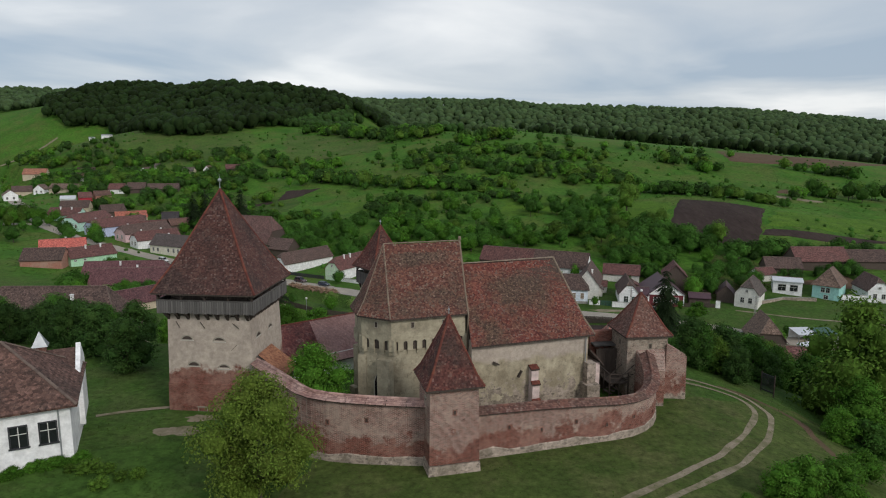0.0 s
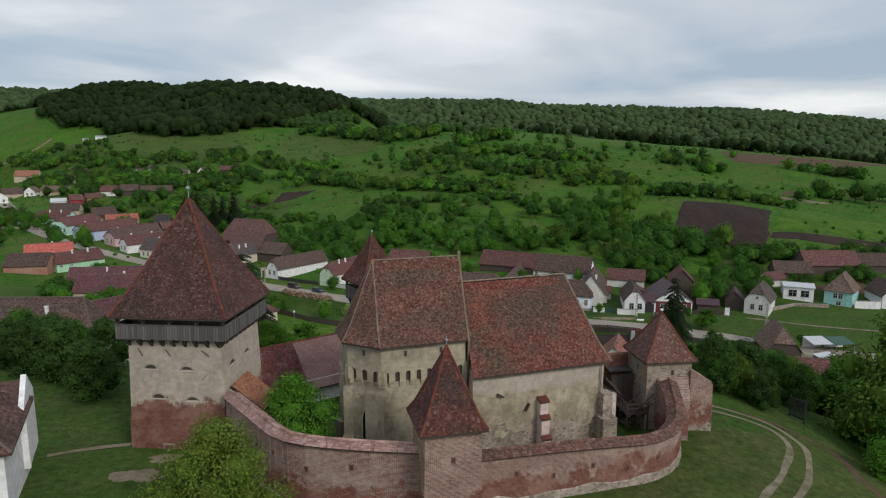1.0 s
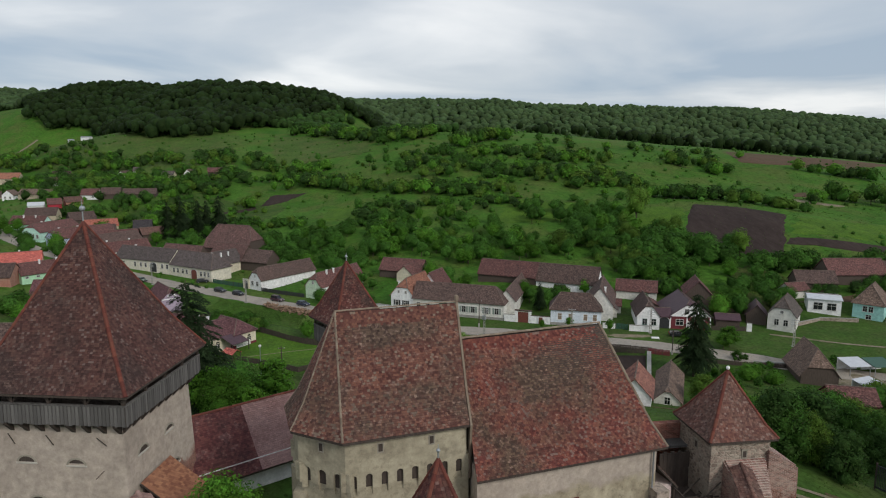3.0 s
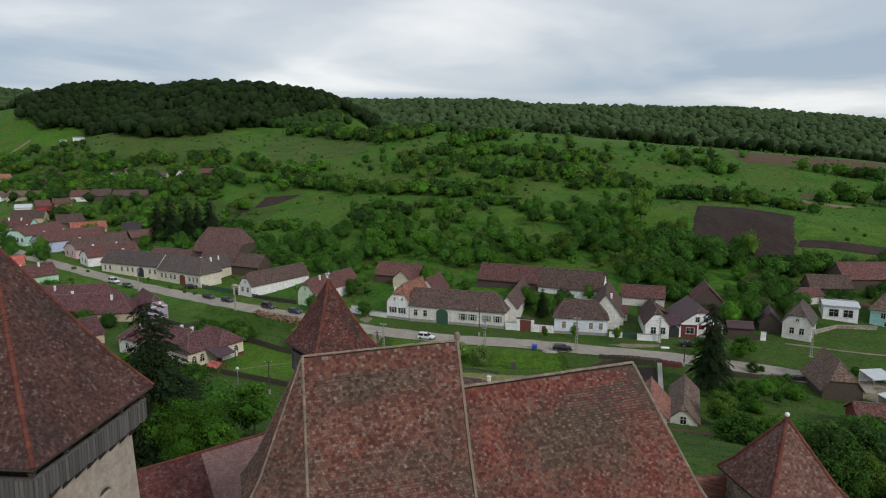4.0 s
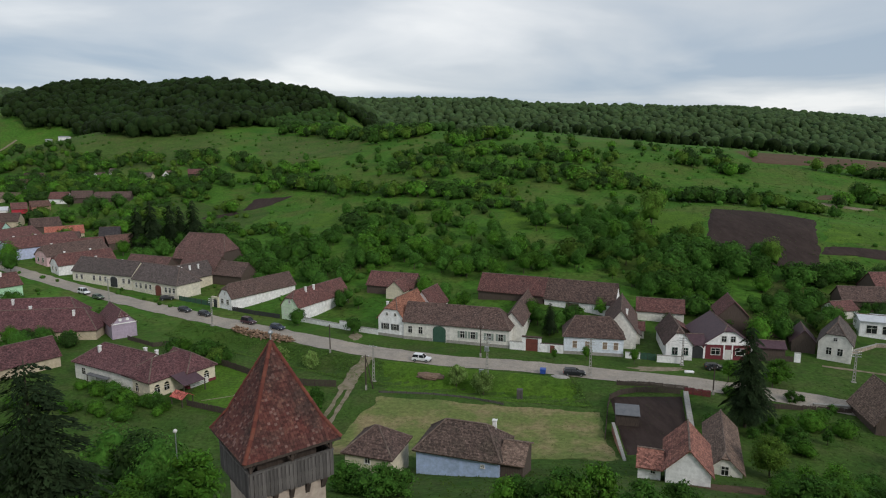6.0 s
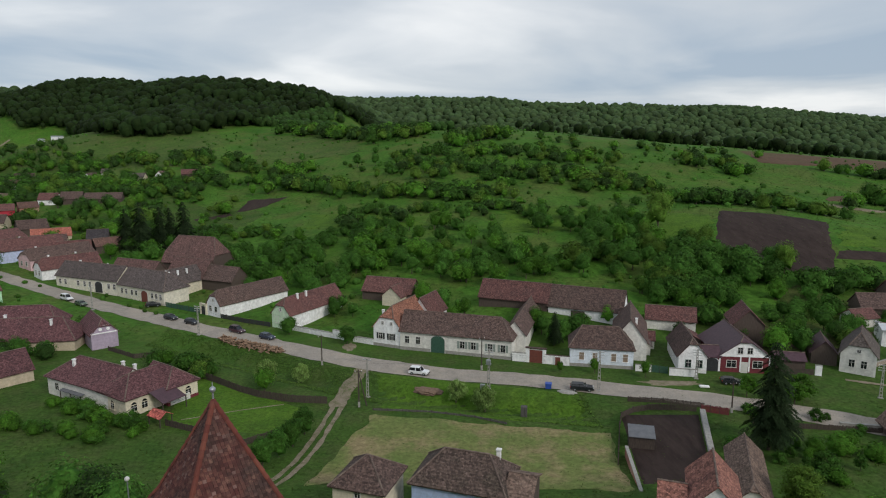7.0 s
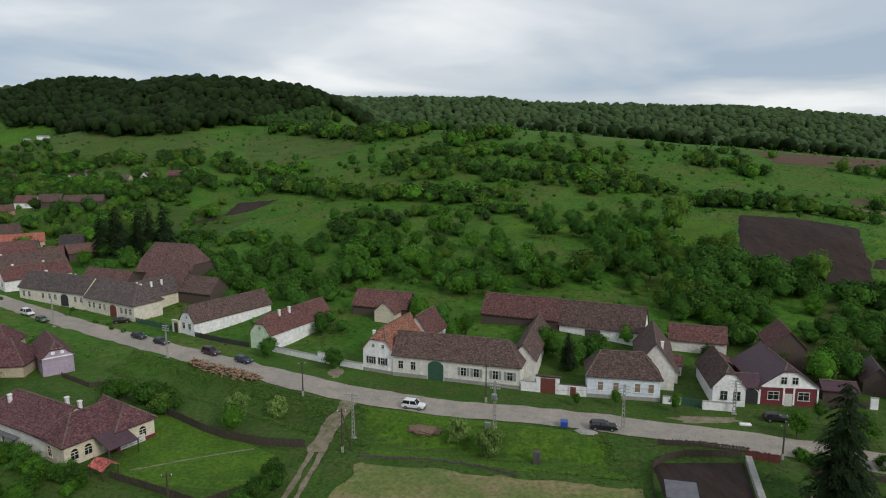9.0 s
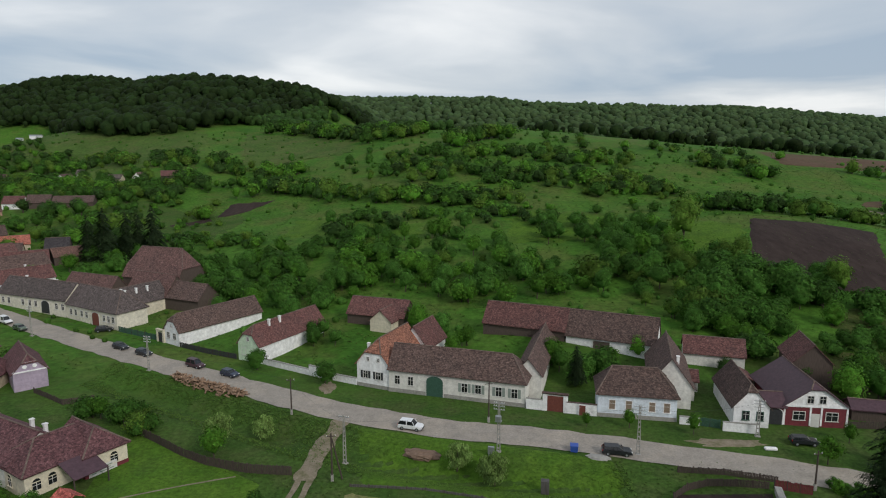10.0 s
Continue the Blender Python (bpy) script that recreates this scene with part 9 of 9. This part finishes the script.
def wire(a, b, sag, label):
    vs, fs = [], []
    a, b = Vector(a), Vector(b)
    n = 14
    for k in range(n + 1):
        f = k / n
        p = a.lerp(b, f) - Vector((0, 0, 4 * sag * f * (1 - f)))
        for j in range(4):
            t = math.pi * j / 2
            vs.append((p.x + 0.012 * math.cos(t), p.y, p.z + 0.012 * math.sin(t)))
    fs = [(k * 4 + j, k * 4 + (j + 1) % 4, (k + 1) * 4 + (j + 1) % 4, (k + 1) * 4 + j) for k in range(n) for j in range(4)]
    tagged(raw("cable", vs, fs, P_DARK, None, label), "", "cable")


for a, b in (((-12, 177.6, 6.2), (12.3, 179.4, 7.6)), ((12.3, 179.4, 7.9), (34.3, 178, 7.7)), ((34.3, 178, 7.6), (56.5, 184, 5.9)), ((-60, 217.6, 7.2), (-23.9, 194.2, 6.6)), ((-23.9, 194.2, 6.4), (-12, 177.6, 6.4)), ((-100.2, 241.7, 7.3), (-60, 217.6, 7.3))):
    wire(a, b, 0.9, "thin black overhead cable along the street")


# ---- vehicles and small things ----
def paint(name, c, rough=0.3):
    return mat(name, tuple(v * 0.92 for v in c), c, 3, rough, 0, spec=0.5)


CAR_WHITE, CAR_NAVY = paint("white_car_paint", (0.75, 0.76, 0.78)), paint("navy_car_paint", (0.03, 0.04, 0.07))
CAR_BLACK, CAR_MAROON = paint("black_car_paint", (0.02, 0.022, 0.026)), paint("maroon_car_paint", (0.06, 0.025, 0.035))
CAR_GREEN = paint("green_car_paint", (0.09, 0.12, 0.08))
M_TYRE = mat("tyre_rubber", (0.015, 0.015, 0.015), (0.025, 0.025, 0.025), 4, 0.9, 0.1)
M_LAMP = mat("lamp_glass", (0.6, 0.6, 0.58), (0.7, 0.7, 0.68), 4, 0.2, 0)
M_TAIL = mat("tail_lamp_glass", (0.35, 0.02, 0.02), (0.4, 0.03, 0.03), 4, 0.25, 0)


def car(x, y, ang, paint_m, label, L=4.3, H=1.62, W=1.8):
    c = thing("car", pose(x, y, ground(x, y) + 0.10, 0, 0, ang), label, "car", "parked cars")
    h = H
    prof = [(-L / 2, 0.35), (-L / 2 + 0.02, 0.95), (-L / 2 + 0.35, 1.02), (L * 0.18, 0.99), (L * 0.44, 0.86), (L / 2, 0.68), (L / 2 + 0.02, 0.35)]
    bm = bmesh.new()
    for s in (-1, 1):
        pass
    a = [bm.verts.new((px, -W / 2, pz)) for px, pz in prof]
    b = [bm.verts.new((px, W / 2, pz)) for px, pz in prof]
    n = len(prof)
    for k in range(n):
        bm.faces.new((a[k], a[(k + 1) % n], b[(k + 1) % n], b[k]))
    bm.faces.new(a[::-1])
    bm.faces.new(b)
    bmesh.ops.bevel(bm, geom=list(bm.edges), offset=0.06, segments=2, affect="EDGES")
    part("body", bm, paint_m, c)
    low = [(-L / 2 + 0.1, 1.0), (L * 0.22, 0.98)]
    top = [(-L / 2 + 0.42, h - 0.08), (L * 0.05, h - 0.08)]
    bm = bmesh.new()
    ring0 = [bm.verts.new((px, s * (W / 2 - 0.06), pz)) for px, pz, s in ((low[0][0], low[0][1], -1), (low[1][0], low[1][1], -1), (low[1][0], low[1][1], 1), (low[0][0], low[0][1], 1))]
    ring1 = [bm.verts.new((px, s * (W / 2 - 0.22), pz)) for px, pz, s in ((top[0][0], top[0][1], -1), (top[1][0], top[1][1], -1), (top[1][0], top[1][1], 1), (top[0][0], top[0][1], 1))]
    for k in range(4):
        bm.faces.new((ring0[k], ring0[(k + 1) % 4], ring1[(k + 1) % 4], ring1[k]))
    bm.faces.new(ring1)
    part("glazing", bm, M_GLASS, c, "dark side and front glass")
    part("roof", box(top[0][0] - 0.06, -(W / 2 - 0.2), h - 0.1, top[1][0] + 0.08, W / 2 - 0.2, h, None, None, 0.04), paint_m, c)
    for px, w0 in ((-L * 0.12, 0.07), (L * 0.20, 0.05)):
        for s in (-1, 1):
            q = px - (0.30 if px > 0 else 0)
            part("pillar", tube((px, s * (W / 2 - 0.05), 0.98), (q, s * (W / 2 - 0.21), h - 0.06), w0, w0, 4), paint_m, c)
    for px in (-L * 0.31, L * 0.31):
        for s in (-1, 1):
            w = part("wheel", tube((px, s * (W / 2 - 0.2), 0.33), (px, s * (W / 2 + 0.02), 0.33), 0.33, 0.33, 14), M_TYRE, c)
            part("rim", tube((px, s * (W / 2), 0.33), (px, s * (W / 2 + 0.03), 0.33), 0.2, 0.19, 10), M_IRON, w)
    for s in (-1, 1):
        part("headlight", box(L / 2 - 0.12, s * 0.62 - 0.18, 0.66, L / 2 + 0.03, s * 0.62 + 0.18, 0.80, None, None, 0.02), M_LAMP, c)
        part("tail_light", box(-L / 2 - 0.02, s * 0.75 - 0.1, 0.75, -L / 2 + 0.1, s * 0.75 + 0.1, 0.98, None, None, 0.02), M_TAIL, c)
    part("bumper", box(L / 2 - 0.1, -W / 2 + 0.05, 0.3, L / 2 + 0.08, W / 2 - 0.05, 0.52, None, None, 0.03), P_DARK, c)
    return c


car(-2.0, 187.6, -17, CAR_WHITE, "white compact off-roader on the village street", 4.3, 1.68)
car(30.9, 178.0, -10, CAR_BLACK, "black estate car at the grassy roadside", 4.6, 1.5)
car(62.6, 181.0, -8, CAR_BLACK, "dark car standing before the maroon house", 4.3, 1.45)
car(-73.2, 232.2, -31, CAR_BLACK, "black car parked along the street", 4.3, 1.5)
car(-65.6, 227.6, -31, CAR_BLACK, "dark hatchback parked along the street", 4.2, 1.5)
car(-50.6, 219.4, -31, CAR_MAROON, "dark maroon van parked at the roadside", 4.6, 1.85)
car(-41.2, 213.6, -31, CAR_NAVY, "navy car parked by the pole", 4.2, 1.5)
car(-113.5, 251.8, -33, CAR_WHITE, "silver-white van parked at the side lane", 4.8, 1.9)
car(-106.0, 246.2, -33, CAR_GREEN, "dark green car parked at the side lane", 4.3, 1.45)
car(-84.4, 246.5, 20, CAR_BLACK, "black car before the arched gate", 4.3, 1.5)
car(91.5, 143.5, 70, CAR_NAVY, "dark blue car in the stall yard", 4.3, 1.5)

bn = thing("bin", pose(24.4, 179.2, ground(24.4, 179.2), 0, 0, -12), "blue plastic wheeled bin at the roadside", "bin")
M_BLUEP = paint("blue_plastic", (0.03, 0.08, 0.35), 0.5)
bm = tapered(0.55, 0.62, 0.1, 1.05)
part("body", bm, M_BLUEP, bn)
part("lid", box(-0.66, -0.66, 1.05, 0.66, 0.66, 1.18, None, None, 0.05), M_BLUEP, bn)
tub = thing("trough", pose(56.2, 179.2, ground(56, 179), 0, 0, -8), "white upturned bathtub-like trough on the verge", "trough")
part("body", box(-1.0, -0.35, 0.0, 1.0, 0.35, 0.5, None, None, 0.14), W_WHITE, tub)
cx = thing("cabinet", pose(11.0, 178.2, ground(11, 178.2), 0, 0, -15), "pale metal switch cabinet beside the pole", "cabinet")
part("body", box(-0.5, -0.2, 0.5, 0.5, 0.2, 1.7, None, None, 0.02), M_IRON, cx)
for s in (-0.35, 0.35):
    part("leg", box(s - 0.05, -0.1, -0.2, s + 0.05, 0.1, 0.5), M_IRON, cx)

# split firewood tipped beside the street
logs = thing("firewood_heap", pose(-44.0, 207.8, ground(-44, 207.8), 0, 0, -31), "long tipped heap of split firewood logs", "firewood")
M_LOG = mat("split_wood", (0.17, 0.105, 0.068), (0.32, 0.22, 0.15), 3, 0.9, 0.2, 9, objrand=0.3, stretch=(1, 1, 4))
lg = random.Random(3)
log_me = None
for k in range(290):
    f = lg.uniform(-10.5, 10.5)
    wv = 2.1 - 0.10 * abs(f)
    if log_me is None:
        bm = bmesh.new()
        pr = [(0, 0.14), (-0.13, -0.08), (0.13, -0.08), (0.09, 0.08)]
        va = [bm.verts.new((-0.5, py, pz)) for py, pz in pr]
        vb = [bm.verts.new((0.5, py, pz)) for py, pz in pr]
        for i in range(4):
            bm.faces.new((va[i], va[(i + 1) % 4], vb[(i + 1) % 4], vb[i]))
        bm.faces.new(va[::-1])
        bm.faces.new(vb)
        ob = part("log", bm, M_LOG, logs)
        log_me = ob.data
    else:
        ob = new("log", log_me)
        ob.parent = logs
    d = lg.gauss(0, 0.5) * wv
    ob.matrix_basis = pose(f, d, max(0.1, (1.5 - 0.7 * abs(d)) * lg.uniform(0.1, 1.0)), lg.uniform(0, 360), lg.uniform(-35, 35), lg.uniform(0, 360)) @ Matrix.Diagonal((1.1, 1.15, 1.15, 1))

rub = thing("rubble_heap", pose(0.0, 179.6, ground(0, 179.6), 0, 0, -18), "brown earth and brushwood heap on the brook bank", "heap")
bm = bmesh.new()
bmesh.ops.create_icosphere(bm, subdivisions=3, radius=1.0)
for v in bm.verts:
    k = 1 + 0.35 * noise.noise(v.co * 2.3) + 0.15 * noise.noise(v.co * 6)
    v.co = Vector((v.co.x * 3.0 * k, v.co.y * 1.4 * k, v.co.z * 0.75 * k))
part("mound", bm, mat("brown_rubble", (0.13, 0.085, 0.06), (0.22, 0.15, 0.11), 2, 0.95, 0.8, 4, fine=6), rub)
gv_ = thing("gravel_heap", pose(27.8, 177.0, ground(27.8, 177), 0, 0, -12), "pale grey gravel heap at the roadside", "heap")
bm = bmesh.new()
bmesh.ops.create_icosphere(bm, subdivisions=3, radius=1.0)
for v in bm.verts:
    k = 1 + 0.25 * noise.noise(v.co * 2.9)
    v.co = Vector((v.co.x * 1.9 * k, v.co.y * 1.0 * k, v.co.z * 0.4 * k))
part("mound", bm, M_CONCRETE, gv_)
hut = thing("well_shaft", pose(18.2, 170.4, ground(18.2, 170.4), 0, 0, -10), "narrow weathered wooden shelter on the brook bank", "shelter")
part("body", box(-0.6, -0.5, -0.8, 0.6, 0.5, 2.2, None, None, 0.03), M_WOODG, hut)

# villa porch and banner
vp = thing("porch", pose(-49.6, 171.2, ground(-49, 171), 0, 0, 57), "dark maroon sheet porch roof on posts at the villa", "porch")
bm = slab([((-2.4, -3.6, 2.4), (2.4, -3.6, 2.4)), ((-2.4, 0.6, 3.7), (2.4, 0.6, 3.7))], 0.1)
part("roof", bm, R_METAL, vp)
for s in (-2.4, 2.4):
    part("post", box(s - 0.08, -3.5, -0.5, s + 0.08, -3.34, 2.5), M_WOODD, vp)
pk = thing("porch", pose(-47.2, 164.2, ground(-47, 164), 0, 0, -31), "small red-roofed entrance shelter in the villa garden", "porch")
part("roof", slab([((-1.8, -1.4, 1.7), (1.8, -1.4, 1.7)), ((-1.8, 0.0, 2.6), (1.8, 0.0, 2.6)), ((-1.8, 1.4, 1.7), (1.8, 1.4, 1.7))], 0.1), R_BRIGHT, pk)
for s in (-1.5, 1.5):
    for q in (-1.2, 1.2):
        part("post", box(s - 0.07, q - 0.07, -0.4, s + 0.07, q + 0.07, 1.75), M_WOODD, pk)

# market stalls and sheds by the lower road
for x, y, a, c, lab in ((95, 160.2, 5, R_PALE, "white canvas stall roof beside the grey house"), (90, 147.5, 20, R_PALE, "white sheet-roofed stall in the yard"), (100.5, 160, 5, P_GREEN, "dark green stall in the yard")):
    st = thing("stall", pose(x, y, ground(x, y), 0, 0, a), lab, "stall")
    part("roof", slab([((-2.6, -2.2, 2.2), (2.6, -2.2, 2.2)), ((-2.6, 2.2, 3.0), (2.6, 2.2, 3.0))], 0.12), c, st)
    part("back_wall", box(-2.5, 2.0, -0.4, 2.5, 2.15, 2.85), W_WHITE, st)
    for s in (-2.4, 2.4):
        part("post", box(s - 0.06, -2.1, -0.4, s + 0.06, -1.98, 2.2), M_IRON, st)
sh = thing("shed", pose(32.6, 153.2, ground(34, 155), 0, 0, -14), "dark lean-to shed with grey sheet roof in the yard", "shed")
part("roof", slab([((0, 0, 2.2), (4.2, 0, 2.2)), ((0, 3.4, 2.9), (4.2, 3.4, 2.9))], 0.1), R_SLATE, sh)
part("wall", box(0.1, 0.3, -0.5, 4.1, 3.3, 2.2), M_WOODD, sh)

# wooden stair and gate beyond the nave
stp = thing("timber_stair", pose(18.2, 66.5, 21.2, 0, 0, 18), "dark covered timber stair beside the nave", "stair")
for k in range(9):
    part("tread", box(0.32 * k, -0.7, 0.24 * k, 0.32 * k + 0.34, 0.7, 0.24 * k + 0.06), M_WOODD, stp)
for s in (-0.75, 0.75):
    part("handrail", tube((0, s, 1.0), (2.9, s, 3.1), 0.05, 0.05, 6), M_WOODD, stp)
wx = thing("west_porch", pose(16.2, 65.5, 0, 0, 0, 18.5), "small pink-plastered porch at the west end of the nave", "porch")
part("wall", box(-0.6, -0.4, 19, 0.75, 2.0, 25.0), W_PIER, wx)
roof_of([[((1.1, -0.7, 24.8), (1.1, 2.3, 24.8)), ((-0.7, -0.7, 26.7), (-0.7, 2.3, 26.7))]], M_TILEP, wx, (0.2, 0.18))
tpw = thing("timber_passage", pose(18.9, 69.4, 0, 0, 0, 8), "dark boarded passage with balcony between nave and tower", "passage")
for k in range(9):
    part("board", box(-1.35 + 0.3 * k, -0.06, 20.0, -1.07 + 0.3 * k, 0.06, 25.2 + 0.12 * (k % 2)), M_WOODD, tpw)
part("balcony_floor", box(-1.0, -3.2, 22.25, 1.25, -0.1, 22.4), M_WOODD, tpw)
for x_, y_ in ((-0.95, -3.15), (0.15, -3.15), (1.2, -3.15), (-0.95, -1.6)):
    part("post", box(x_ - 0.06, y_ - 0.06, 20.6, x_ + 0.06, y_ + 0.06, 23.4), M_WOODD, tpw)
for z_ in (22.85, 23.3):
    part("rail", box(-1.0, -3.2, z_, 1.25, -3.1, z_ + 0.1), M_WOODD, tpw)
part("side_rail", box(-1.0, -3.2, 23.3, -0.9, -0.1, 23.4), M_WOODD, tpw)
part("upper_bridge", box(-1.4, 0.4, 25.4, 1.4, 1.6, 25.6), M_WOODG, tpw, "silvered plank bridge")
part("parapet", box(-1.5, 1.6, 20.0, 1.5, 2.1, 26.9), M_BRICKDARK, tpw, "red brick parapet")
ng = thing("metal_gate", pose(42.5, 78.5, ground(42.5, 78.5), 0, 0, -65), "dark barred metal gate on posts by the track", "gate")
part("panel", box(-0.9, -0.03, 0.3, 0.9, 0.03, 0.5), P_DARK, ng)
for k in range(13):
    part("bar", box(-0.9 + 0.145 * k, -0.02, 0.5, -0.85 + 0.145 * k, 0.02, 2.5), P_DARK, ng)
part("top_rail", box(-0.9, -0.03, 2.5, 0.9, 0.03, 2.6), P_DARK, ng)
for s in (-0.95, 0.95):
    part("post", box(s - 0.06, -0.06, -0.4, s + 0.06, 0.06, 2.8), M_WOODD, ng)

for ob_, _h in PROTO.values():
    for o_ in (*ob_.children_recursive, ob_):
        bpy.data.objects.remove(o_, do_unlink=True)
